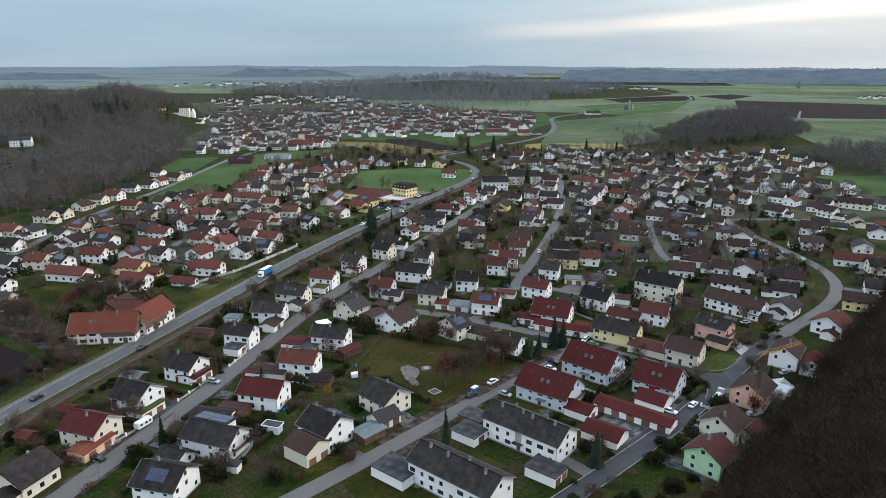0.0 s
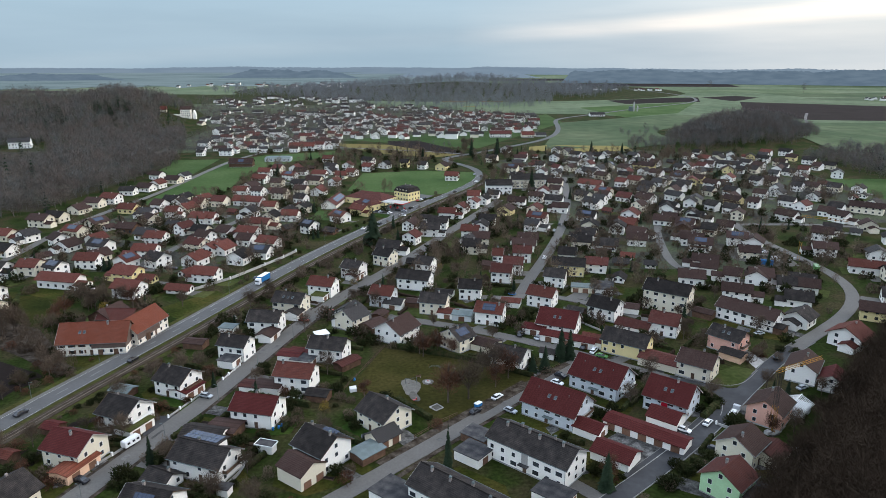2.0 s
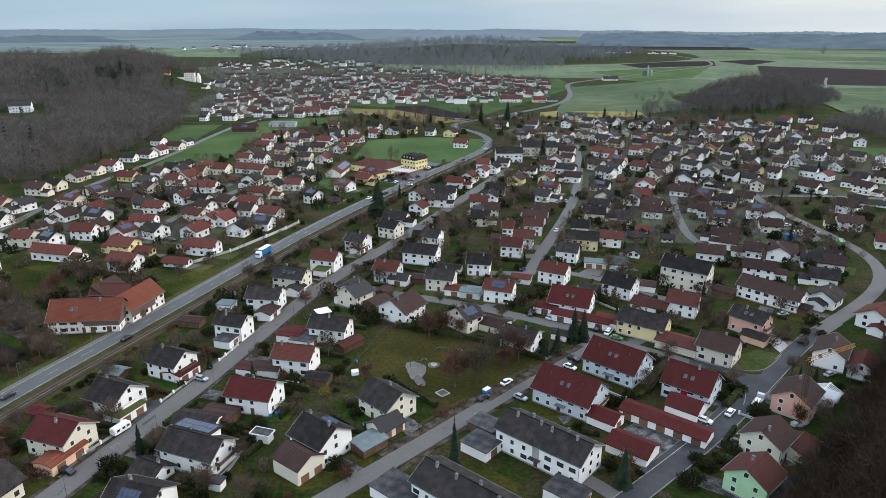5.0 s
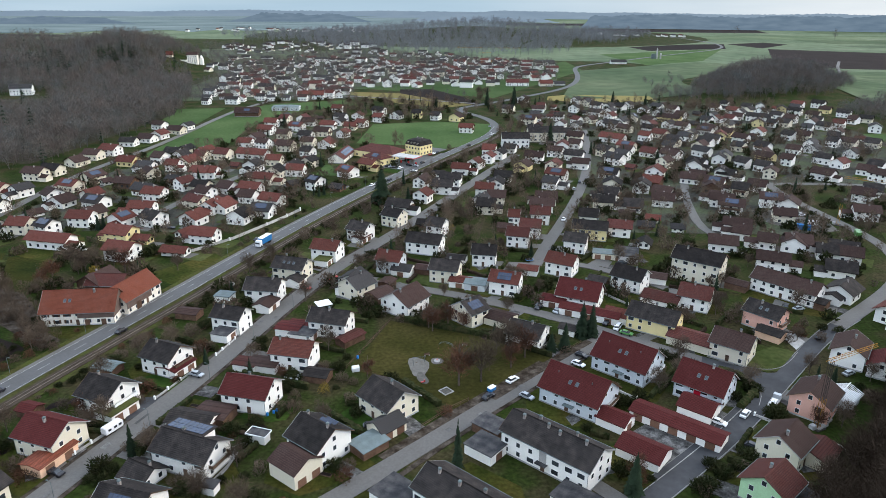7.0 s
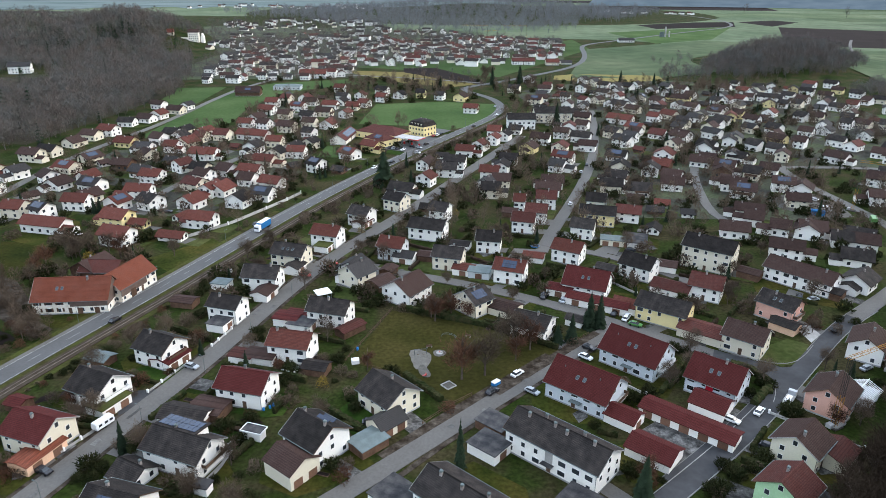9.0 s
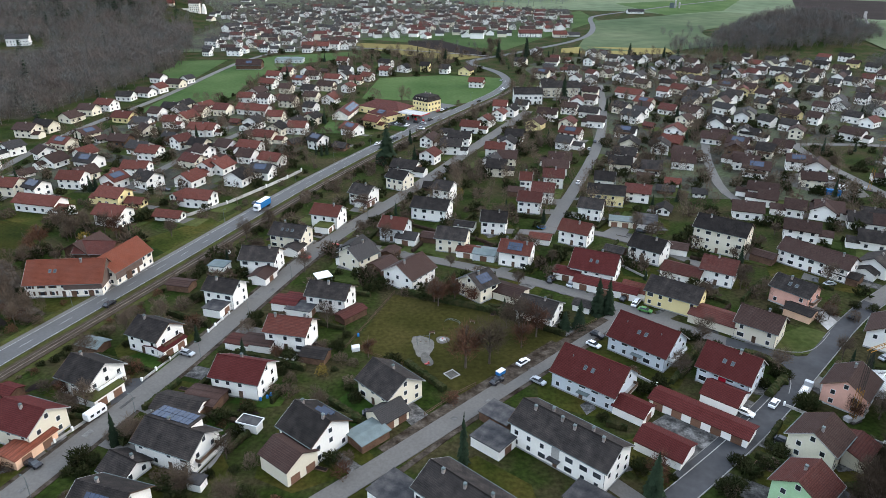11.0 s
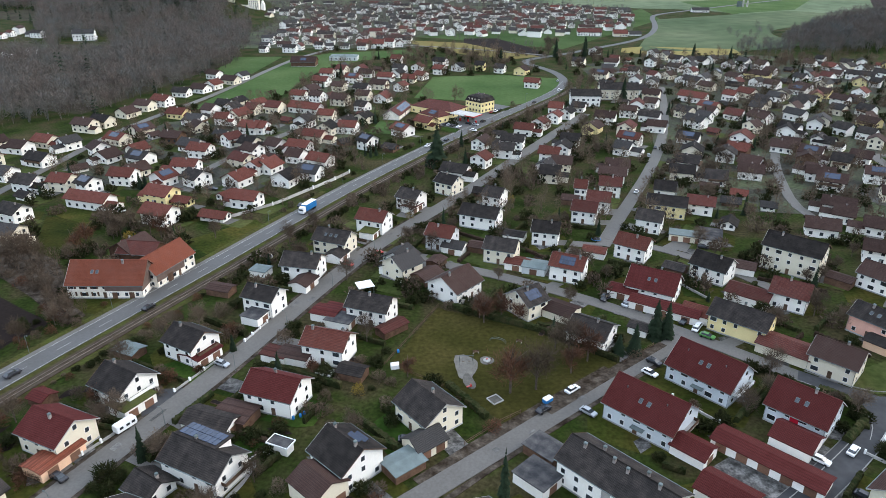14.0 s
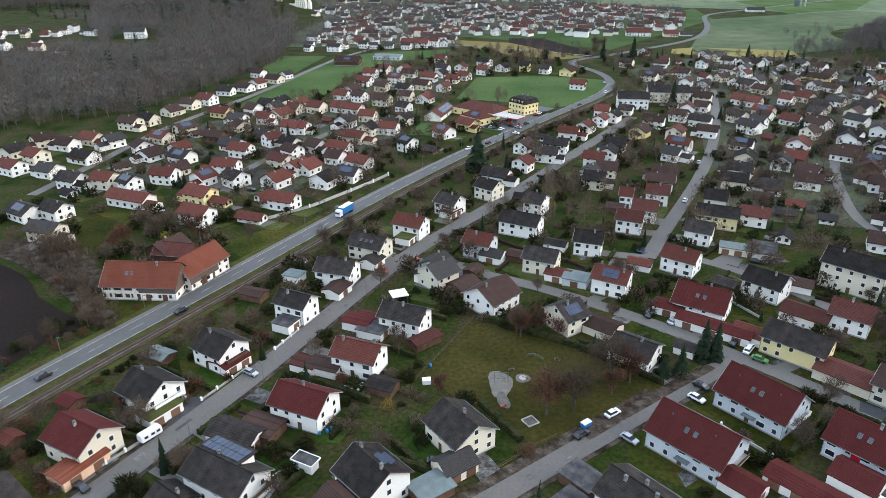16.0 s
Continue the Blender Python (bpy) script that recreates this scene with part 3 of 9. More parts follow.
def window_mesh(w, h):
    bm = bmesh.new()
    box(bm, -w / 2, w / 2, -0.02, 0.05, 0, h)
    me = bpy.data.meshes.new("window")
    bm.to_mesh(me)
    bm.free()
    me.materials.append(TRIM)
    bm = bmesh.new()
    box(bm, -w / 2 + 0.08, w / 2 - 0.08, 0.0, 0.056, 0.08, h - 0.08)
    pane = bpy.data.meshes.new("pane")
    bm.to_mesh(pane)
    bm.free()
    pane.materials.append(GLASS)
    return me, pane


WIN = window_mesh(1.15, 1.35)
WIDE = window_mesh(2.0, 1.4)
TALL = window_mesh(1.0, 2.1)


def plain_window(w, h):
    bm = bmesh.new()
    box(bm, -w / 2, w / 2, -0.02, 0.05, 0, h)
    me = bpy.data.meshes.new("window")
    bm.to_mesh(me)
    bm.free()
    me.materials.append(GLASS)
    return me


FARWIN = plain_window(1.2, 1.3)


def box_mesh(name, mat, *dims):
    bm = bmesh.new()
    for d in dims:
        box(bm, *d)
    bmesh.ops.recalc_face_normals(bm, faces=bm.faces)
    me = bpy.data.meshes.new(name)
    bm.to_mesh(me)
    bm.free()
    me.materials.append(mat)
    return me


CHIMNEY = box_mesh("chimney", CHIM, (-0.3, 0.3, -0.28, 0.28, -1.4, 0.85))
CHIMCAP = box_mesh("chimney_cap", METAL, (-0.36, 0.36, -0.34, 0.34, 0.85, 0.9), (-0.26, -0.2, -0.24, 0.24, 0.9, 1.12), (0.2, 0.26, -0.24, 0.24, 0.9, 1.12), (-0.34, 0.34, -0.32, 0.32, 1.12, 1.16))
DOOR = box_mesh("door", WOOD, (-0.55, 0.55, -0.02, 0.06, 0, 2.1))
GATE = box_mesh("garage_door", GARAGE, (-1.25, 1.25, -0.02, 0.06, 0, 2.1))
SKYLIGHT = box_mesh("roof_window", METAL, (-0.45, 0.45, -0.65, 0.65, 0, 0.10))
PANEL = box_mesh("solar_panel", SOLAR, (-0.5, 0.5, -0.82, 0.82, 0, 0.07))
SKYPANE = box_mesh("pane", GLASS, (-0.36, 0.36, -0.55, 0.55, 0.10, 0.115))


def gable_mesh(L, W, eave, ridge, mat):
    bm = bmesh.new()
    prism(bm, [(-W / 2, 0), (W / 2, 0), (W / 2, eave), (0, ridge - 0.12), (-W / 2, eave)], -L / 2, L / 2)
    return bm


def roof_slabs(L, W, eave, ridge, over=0.7, gable=0.6, thick=0.22):
    """Two tilted slabs that meet at the ridge, with overhanging eaves."""
    bm = bmesh.new()
    slope = (ridge - eave) / (W / 2)
    e = W / 2 + over
    ze = ridge - slope * e
    prism(bm, [(0, ridge + 0.10), (-e, ze + 0.10), (-e, ze + 0.10 - thick), (0, ridge + 0.10 - thick), (e, ze + 0.10 - thick), (e, ze + 0.10)], -L / 2 - gable, L / 2 + gable)
    return bm


WORDS = {"red": "red-tiled", "wine": "wine-red tiled", "orange": "orange-tiled", "brownred": "weathered red-brown tiled", "brown": "brown-tiled", "dark": "dark grey tiled", "grey": "weathered grey tiled"}
WALLWORDS = {"white": "white", "cream": "cream", "yellow": "yellow", "pink": "salmon-pink", "green": "mint-green", "peach": "peach", "blue": "pale blue-grey", "grey": "light grey", "timber": "dark timber", "stone": "weathered beige"}


def put_windows(base, spots, near=True):
    """spots: (x, y, z, turn, kind)."""
    for x, y, z, rz, kind in spots:
        if near:
            fr, pn = kind
            w = part("window", fr, TRIM, base, m=pose(x, y, z, 0, 0, rz))
            part("pane", pn, GLASS, w)
        else:
            part("window", FARWIN, GLASS, base, m=pose(x, y, z, 0, 0, rz))


def house(x, y, ang, L, W, R, wall, roof, floors=2, windows=True, balcony=None, skylights=0, solar=0, chimneys=1, over=0.7, door="s", rows=None, pitch=0.60, label="", name="house", blank=()):
    """A gabled house: its ridge runs along its own x axis."""
    rr = random.Random(int(x * 31 + y * 17))
    rise = W / 2 * pitch
    eave = R - rise
    base = thing(name, pose(x, y, ground_z(x, y), 0, 0, ang), label or f"{WALLWORDS[wall]} rendered two-storey house with {WORDS[roof]} gable roof", "house")
    FOOT.append((x, y, math.hypot(L, W) / 2))
    part("wall", gable_mesh(L, W, eave, R, wall), WALL[wall], base)
    part("plinth", box_mesh("plinth", PLINTH, (-L / 2 - 0.04, L / 2 + 0.04, -W / 2 - 0.04, W / 2 + 0.04, -0.3, 0.45)), PLINTH, base)
    part("roof", roof_slabs(L, W, eave, R, over), ROOF[roof], base)
    bm = bmesh.new()
    box(bm, -L / 2 - 0.62, L / 2 + 0.62, -0.14, 0.14, R + 0.06, R + 0.17)
    part("ridge_tiles", bm, ROOF[roof], base)
    slope = rise / (W / 2)
    tilt = math.degrees(math.atan(slope))
    for s in (-1, 1):
        e = W / 2 + over + 0.07
        bm = bmesh.new()
        box(bm, -L / 2 - 0.6, L / 2 + 0.6, s * e - 0.07, s * e + 0.07, R - slope * e + 0.0, R - slope * e + 0.14)
        part("gutter", bm, METAL, base)
        for xx in ((-L / 2 + 0.1, L / 2 - 0.1) if s < 0 else ()):
            bm = bmesh.new()
            tube(bm, (xx, s * (W / 2 + 0.07), 0.1), (xx, s * (W / 2 + 0.07), eave - 0.1), 0.05, 0.05)
            part("downpipe", bm, METAL, base)
    for s in (-1, 1) if R > 6 else ():
        e = W / 2 + over
        bm = bmesh.new()
        xx = s * (L / 2 + 0.62)
        prism(bm, [(0, R + 0.13), (-e, R - slope * e + 0.13), (-e, R - slope * e - 0.12), (0, R - 0.12), (e, R - slope * e - 0.12), (e, R - slope * e + 0.13)], xx - 0.03, xx + 0.03)
        part("bargeboard", bm, BOARD if rr.random() < 0.6 else WOOD, base)
    for c in range(chimneys):
        cx = L * rr.uniform(-0.28, 0.28) if chimneys == 1 else L * (c / (chimneys - 1) - 0.5) * 0.7
        cy = rr.choice((-1, 1)) * rr.uniform(0.3, 1.1)
        ch = part("chimney", CHIMNEY, CHIM, base, m=pose(cx, cy, R - abs(cy) * slope + 0.2))
        part("chimney_cap", CHIMCAP, METAL, ch)
    for k in range(skylights):
        sx = (k - (skylights - 1) / 2) * min(L * 0.3, 2.1)
        v = W * 0.27
        for s in (-1, 1):
            w = part("roof_window", SKYLIGHT, METAL, base, m=pose(sx, s * v, R - v * slope + 0.08, -s * tilt, 0, 0))
            part("pane", SKYPANE, GLASS, w)
    if solar:
        s = 1 if solar > 0 else -1
        v = W * 0.26
        for i in range(5):
            for j in range(2):
                part("solar_panel", PANEL, SOLAR, base, "dark blue solar panel", pose(0, s * v, R - v * slope + 0.12, -s * tilt, 0, 0) @ pose((i - 2) * 1.05, (j - 0.5) * 1.7, 0.05))
    spots = []
    levels = rows or ([0.9, 3.45] if eave > 4.9 else ([0.95] if eave < 4.2 else [0.9, 3.2]))
    if rows is None and eave > 8:
        levels = [1.2, 4.0, 6.8]
    for s, rz in ((-1, 180), (1, 0)) if abs(ang) > 25 else ((-1, 180),):
        n = max(2, int(L / 3.1))
        for lv in levels:
            if lv + 1.4 > eave:
                continue
            for i in range(n):
                if (s, lv, i) in blank or rr.random() < 0.10:
                    continue
                xx = L * ((i + 0.5) / n - 0.5) + rr.uniform(-0.15, 0.15)
                if lv == levels[0] and s == -1 and i == n // 2 and door == "s":
                    part("door", DOOR, WOOD, base, m=pose(xx, s * W / 2, 0.2, 0, 0, rz))
                    continue
                spots.append((xx, s * (W / 2), lv, rz, rr.choice((WIN, WIN, WIN, WIDE))))
    for s, rz in ((1, -90), (-1, 90)):
        n = max(2, int(W / 3.6))
        for lv in levels + [levels[-1] + 2.6]:
            top = lv > levels[-1]
            for i in range(1 if top and W < 11.5 else 2 if top else n):
                k = 1 if top and W < 11.5 else 2 if top else n
                yy = (W * (0.5 if top else 1)) * ((i + 0.5) / k - 0.5)
                if lv + 1.4 > R - abs(yy) * slope - 0.7 or (not top and rr.random() < 0.15):
                    continue
                spots.append((s * L / 2, yy, lv, rz, WIN))
    if windows:
        put_windows(base, spots)
    if balcony:
        s = 1 if balcony > 0 else -1
        bx, rz = s * L / 2, 0
        bal = part("balcony", box_mesh("balcony", CONCRETE, (min(bx, bx + s * 1.3), max(bx, bx + s * 1.3), -W * 0.34, W * 0.34, 2.75, 2.93)), CONCRETE, base)
        bm = bmesh.new()
        box(bm, bx + s * 1.25 - 0.04, bx + s * 1.25 + 0.04, -W * 0.34, W * 0.34, 2.95, 3.85)
        for t in (-1, 1):
            box(bm, min(bx, bx + s * 1.2), max(bx, bx + s * 1.2), t * W * 0.34 - 0.03, t * W * 0.34 + 0.03, 2.95, 3.85)
        part("balcony_rail", bm, WOOD if rr.random() < 0.6 else TRIM, bal)
    return base


def add_openings(me, spots):
    """Glazed openings built into the wall of a far house."""
    bm = bmesh.new()
    bm.from_mesh(me)
    old = set(bm.faces)
    for x, y, z, rz, kind in spots:
        w, h, t = (0.62, 1.3, 0.05)
        box(bm, *((x - w, x + w, y - t, y + t) if rz in (0, 180) else (x - t, x + t, y - w, y + w)), z, z + h)
    for f in bm.faces:
        if f not in old:
            f.material_index = 1
    bm.to_mesh(me)
    bm.free()
    me.materials.append(GLASS)


def cottage(x, y, ang, L, W, R, wall, roof, n=3):
    """A house farther off: the same form with fewer parts."""
    rr = random.Random(int(x * 31 + y * 17))
    if y > 255:
        L, W, R = L * rr.uniform(0.80, 0.90), W * rr.uniform(0.80, 0.92), R * rr.uniform(0.88, 0.98)
    if x < -70:
        ang -= rr.uniform(11, 20)
    if x > 92 and y > 430 and ang < 50:
        ang -= rr.uniform(18, 36)
    elif x > 30 and y > 380 and ang < 50:
        ang -= rr.uniform(4, 16)
    rise = W / 2 * 0.56
    eave = R - rise
    base = thing("house", pose(x, y, ground_z(x, y), 0, 0, ang), f"{WALLWORDS[wall]} house with {WORDS[roof]} gable roof in the estate", "house")
    FOOT.append((x, y, math.hypot(L, W) / 2))
    wall_ob = part("wall", gable_mesh(L, W, eave, R, wall), WALL[wall], base)
    part("roof", roof_slabs(L, W, eave, R, 1.0, 0.9, 0.25), ROOF[roof], base)
    if R > 6 and y < 520:
        cx, cy = L * rr.uniform(-0.3, 0.3), rr.choice((-1, 1)) * 0.6
        part("chimney", CHIMNEY, CHIM, base, m=pose(cx, cy, R - 0.3))
    slope = rise / (W / 2)
    if rr.random() < 0.07 and W > 8:
        bm = bmesh.new()
        box(bm, -3.2, 3.2, -1.7, 1.7, 0.06, 0.14)
        part("solar_panel", bm, SOLAR, base, "dark blue solar panels", pose(0, -W * 0.25, R - W * 0.25 * slope + 0.12, math.degrees(math.atan(slope)), 0, 0))
    if y < 470 and R > 6 and rr.random() < 0.55:
        sx, al, aw, ah = rr.choice((-1, 1)), rr.uniform(3.5, 6), rr.uniform(5, 6.5), rr.uniform(2.5, 3.1)
        m = pose(sx * (L / 2 + al / 2 - 0.1), rr.uniform(-0.25, 0.25) * W, 0)
        part("annexe", gable_mesh(al, aw, ah, ah + aw * 0.22, wall), WALL[wall], base, m=m)
        part("annexe_roof", roof_slabs(al, aw, ah, ah + aw * 0.22, 0.4, 0.35, 0.2), ROOF[roof], base, m=m)
    if R > 6 and rr.random() < 0.22:
        s = -1 if rr.random() < 0.7 else 1
        bm = bmesh.new()
        box(bm, L / 2, L / 2 + 1.2, -W * 0.36, W * 0.36, 2.7, 3.7) if rr.random() < 0.5 else box(bm, -L * 0.4, L * 0.4, -W / 2 - 1.1, -W / 2, 2.7, 3.7)
        part("balcony", bm, WOOD, base)
    spots = []
    for lv in ((1.0, 3.6) if eave > 4.9 else (1.0,)):
        k = max(2, int(L / 3.6))
        for i in range(k):
            flip = ang > 50 and x > 0
            spots.append((L * ((i + 0.5) / k - 0.5), W / 2 if flip else -W / 2, lv, 0 if flip else 180, None))
        for s, rz in ((-1, 90),) if ang > 50 else ((1, -90),) if x < 20 else ((-1, 90),):
            for yy in (-W * 0.24, W * 0.24):
                spots.append((s * L / 2, yy, lv, rz, None))
    put_windows(base, spots if y < 300 else [], False)
    if y >= 300:
        add_openings(wall_ob.data, spots)
    return base


def garage(x, y, ang, L, W, H, roofmat, wall="white", doors=1, pitch=0.0, door_side=1, label="", name="garage"):
    """A low garage with a flat, pent or gabled roof; its doors face local x (door_side +-1) or, as 0, the south."""
    base = thing(name, pose(x, y, ground_z(x, y), 0, 0, ang), label or f"low {WALLWORDS[wall]} rendered garage with a {'gabled' if pitch else 'flat'} roof", "garage")
    FOOT.append((x, y, math.hypot(L, W) / 2))
    if pitch:
        rise = W / 2 * pitch
        part("wall", gable_mesh(L, W, H, H + rise, wall), WALL[wall], base)
        part("roof", roof_slabs(L, W, H, H + rise, 0.4, 0.4, 0.18), roofmat, base)
    else:
        part("wall", box_mesh("wall", WALL[wall], (-L / 2, L / 2, -W / 2, W / 2, -0.2, H)), WALL[wall], base)
        part("roof", box_mesh("roof", roofmat, (-L / 2 - 0.3, L / 2 + 0.3, -W / 2 - 0.3, W / 2 + 0.3, H + 0.004, H + 0.24)), roofmat, base)
    for i in range(doors):
        if door_side:
            part("garage_door", GATE, GARAGE, base, m=pose(door_side * L / 2, W * ((i + 0.5) / doors - 0.5), 0.05, 0, 0, -90 * door_side))
        else:
            part("garage_door", GATE, GARAGE, base, m=pose(L * ((i + 0.5) / doors - 0.5), -W / 2, 0.05, 0, 0, 180))
    return base


def inside(x, y, poly):
    ok = False
    for i in range(len(poly)):
        (x1, y1), (x2, y2) = poly[i], poly[i - 1]
        if (y1 > y) != (y2 > y) and x < (x2 - x1) * (y - y1) / (y2 - y1) + x1:
            ok = not ok
    return ok


def clear_of(x, y, gap=1.5):
    for fx, fy, r in FOOT:
        if abs(fx - x) < r + gap and abs(fy - y) < r + gap and math.hypot(fx - x, fy - y) < r * 0.86 + gap:
            return False
    for line, half in ROADS:
        for p in line:
            if abs(p.x - x) < half + 4 and abs(p.y - y) < half + 4 and math.hypot(p.x - x, p.y - y) < half + gap + 1.0:
                return False
    return True


PARK = [(-34, 197), (-25, 230), (5, 220), (29, 206), (3, 174), (-17, 188)]
OPEN = [PARK, [(-84, 533), (-82, 616), (-27, 634), (29, 622), (17, 542), (-24, 511), (-48, 529)], [(-227, 470), (-230, 684), (-201, 729), (-132, 762), (-114, 727), (-161, 689), (-185, 608), (-181, 527), (-204, 500)], [(-196, 284), (-172, 284), (-158, 250), (-176, 248)], [(-260, 262), (-205, 250), (-147, 213), (-150, 180), (-170, 130), (-300, 120)], [(-60, 455), (-10, 520), (-30, 530), (-90, 470)], [(-50, 120), (48, 226), (20, 120)], [(80, 206), (86, 186), (100, 196), (114, 222), (98, 218)], [(40, 172), (50, 150), (80, 178), (66, 188)]]


def garden_spot(rr, x0, x1, y0, y1, gap):
    for _ in range(30):
        x, y = rr.uniform(x0, x1), rr.uniform(y0, y1)
        if x > 85 + (y - 131) * 0.85 and y < 330:
            continue
        if x < -150 - (y - 100) * 0.0 and y < 235:
            continue
        if clear_of(x, y, gap) and not any(inside(x, y, o) for o in OPEN):
            return x, y
    return None


house(-101.7, 156.3, -17, 12.2, 10.5, 8.6, "cream", "wine")
house(-96.8, 175.2, -22, 11.0, 11.0, 8.6, "white", "dark", balcony=1)
house(-88.9, 195.6, -22, 10.8, 10.0, 8.6, "white", "dark", balcony=1)
house(-77.8, 221.7, -14, 10.4, 8.0, 8.6, "white", "dark")
house(-73.4, 246.6, -5, 12.3, 9.5, 8.6, "white", "dark")
house(-68.4, 267.9, -14, 12.9, 9.5, 8.6, "cream", "dark", skylights=3)
house(-58.4, 289.2, -15, 11.4, 9.0, 8.6, "white", "red")
house(-48.0, 315.0, -25, 9.6, 9.0, 8.6, "white", "dark")
house(-34.5, 336.8, -29, 9.6, 9.0, 8.6, "cream", "dark")
bay_house = house(-64.5, 151.3, -19, 15.4, 9.6, 8.3, "white", "dark", balcony=1, label="white rendered house with dark roof, balcony and a solar-clad bay")
part("roof_bay", box_mesh("roof_bay", WALL["white"], (-7.4, 3.6, 0.3, 4.7, 4.6, 7.75)), WALL["white"], bay_house)
bay_roof = part("bay_roof", box_mesh("bay_roof", ROOF["dark"], (-5.9, 5.9, -2.9, 2.9, -0.1, 0.12)), ROOF["dark"], bay_house, m=pose(-1.9, 2.75, 8.1, -6, 0, 0))
for i in range(8):
    for j in range(2):
        part("solar_panel", PANEL, SOLAR, bay_roof, "dark blue solar panel", pose((i - 3.5) * 1.3, (j - 0.5) * 2.1, 0.2) @ Matrix.Diagonal((1.22, 1.2, 1, 1)))
house(-70.5, 131.8, -14, 11.6, 11.0, 8.6, "white", "dark", solar=-1)
house(-73.7, 144.9, -25, 7.4, 7.0, 4.5, "white", "dark")
house(-57.7, 177.5, -12, 13.1, 10.0, 8.6, "white", "wine")
house(-50.9, 199.2, -10, 12.1, 9.0, 8.6, "white", "red", chimneys=2)
house(-43.8, 220.9, -12, 12.8, 9.0, 8.6, "white", "dark")
house(-40.0, 251.0, 53, 9.5, 10.0, 8.6, "cream", "grey")
house(-20.8, 239.9, 57, 12.8, 12.0, 8.6, "white", "brown", balcony=1)
house(-29.8, 277.4, -16, 9.8, 9.0, 8.6, "grey", "red")
house(-17.0, 299.7, -16, 15.1, 9.5, 8.6, "white", "dark")
house(-12.8, 322.7, -21, 7.9, 9.0, 8.6, "white", "dark")
house(-7.1, 268.2, -13, 11.0, 9.0, 8.6, "cream", "dark")
house(8.8, 286.5, -8, 9.6, 9.0, 8.6, "white", "dark")
house(16.2, 257.0, -18, 10.9, 9.0, 8.6, "white", "red", solar=-1, chimneys=2)
house(24.6, 310.4, -12, 9.5, 9.0, 8.6, "white", "brownred")
house(31.2, 323.0, -10, 9.2, 9.0, 8.6, "white", "brownred")
house(37.8, 343.5, -8, 9.2, 9.0, 8.6, "white", "brownred")
house(24.4, 337.4, -8, 4.9, 8.0, 8.6, "white", "red")
house(2.4, 231.4, 45, 8.3, 10.0, 8.6, "cream", "dark", solar=-1)
house(42.9, 247.5, -23, 14.8, 12.0, 9.5, "white", "wine", skylights=2, pitch=0.74)
house(64.8, 263.9, -35, 11.8, 10.0, 8.6, "white", "dark", chimneys=1)
house(49.6, 303.7, -19, 9.3, 9.0, 8.6, "white", "dark")
house(58.9, 321.8, -13, 15.5, 9.0, 8.6, "yellow", "dark")
house(61.3, 341.0, -12, 8.8, 9.0, 8.6, "white", "dark")
house(40.1, 277.3, -27, 11.2, 9.0, 8.6, "white", "red")
house(94.0, 273.8, -34, 18.5, 11.0, 12.5, "cream", "dark")
house(84.8, 247.1, -28, 10.5, 10.0, 8.6, "white", "brownred")
house(65.1, 228.0, -33, 16.1, 10.0, 8.6, "yellow", "dark")
house(85.1, 210.4, -37, 11.4, 10.0, 8.6, "cream", "brown")
house(103.8, 232.0, -47, 11.8, 9.0, 8.6, "pink", "dark", skylights=2, balcony=1)
house(122.5, 258.4, -46, 23.5, 10.0, 8.6, "white", "brown", chimneys=2)
red_flats = house(50.0, 200.1, -40, 17.1, 13.0, 10.0, "blue", "wine", skylights=2, pitch=0.74, balcony=1, chimneys=0)
part("entrance_canopy", box_mesh("entrance_canopy", METAL, (-0.9, 2.3, -8.0, -6.5, 2.45, 2.6)), METAL, red_flats, "small grey entrance canopy")
for vx in (-5.4, 4.8):
    bm = bmesh.new()
    tube(bm, (vx, -2.2, 8.3), (vx, -2.2, 9.0), 0.12, 0.12, 8)
    part("vent_pipe", bm, METAL, red_flats, "short metal vent pipe")
red_flats = house(32.6, 182.0, -37, 17.5, 13.0, 10.0, "blue", "wine", skylights=2, pitch=0.74, balcony=1, chimneys=0)
part("entrance_canopy", box_mesh("entrance_canopy", METAL, (-0.9, 2.3, -8.0, -6.5, 2.45, 2.6)), METAL, red_flats, "small grey entrance canopy")
for vx in (-5.4, 4.8):
    bm = bmesh.new()
    tube(bm, (vx, -2.2, 8.3), (vx, -2.2, 9.0), 0.12, 0.12, 8)
    part("vent_pipe", bm, METAL, red_flats, "short metal vent pipe")
flats = house(69.0, 187.3, -38, 13.4, 12.0, 9.5, "blue", "wine", skylights=2, pitch=0.74)
flat_block = house(22.9, 155.7, -39, 24.3, 11.0, 9.4, "white", "dark", chimneys=6, pitch=0.55, over=0.5)
part("stair_strip", box_mesh("stair_strip", CONCRETE, (-1.0, 1.0, -5.56, -5.49, 2.5, 6.0)), CONCRETE, flat_block, "grey stairwell panel")
part("entrance_canopy", box_mesh("entrance_canopy", FLAT, (-1.5, 1.5, -6.9, -5.5, 2.5, 2.65)), FLAT, flat_block, "small dark entrance canopy")
house(2.9, 133.8, -39, 25.0, 11.0, 9.4, "white", "dark", chimneys=4, pitch=0.55, over=0.5)
house(-19.7, 175.4, -43, 11.9, 11.0, 8.6, "cream", "dark")
rack_house = house(-34.7, 156.4, -36, 11.0, 11.0, 9.5, "white", "dark", chimneys=2)
house(69.7, 144.0, 43, 9.1, 10.0, 8.6, "green", "brownred")
house(79.3, 159.5, 45, 9.8, 10.0, 8.6, "cream", "brown")
house(96.3, 180.4, 49, 11.3, 10.0, 8.6, "pink", "brown")
house(21.3, 217.0, -27, 11.0, 10.6, 7.2, "white", "dark", pitch=0.5)
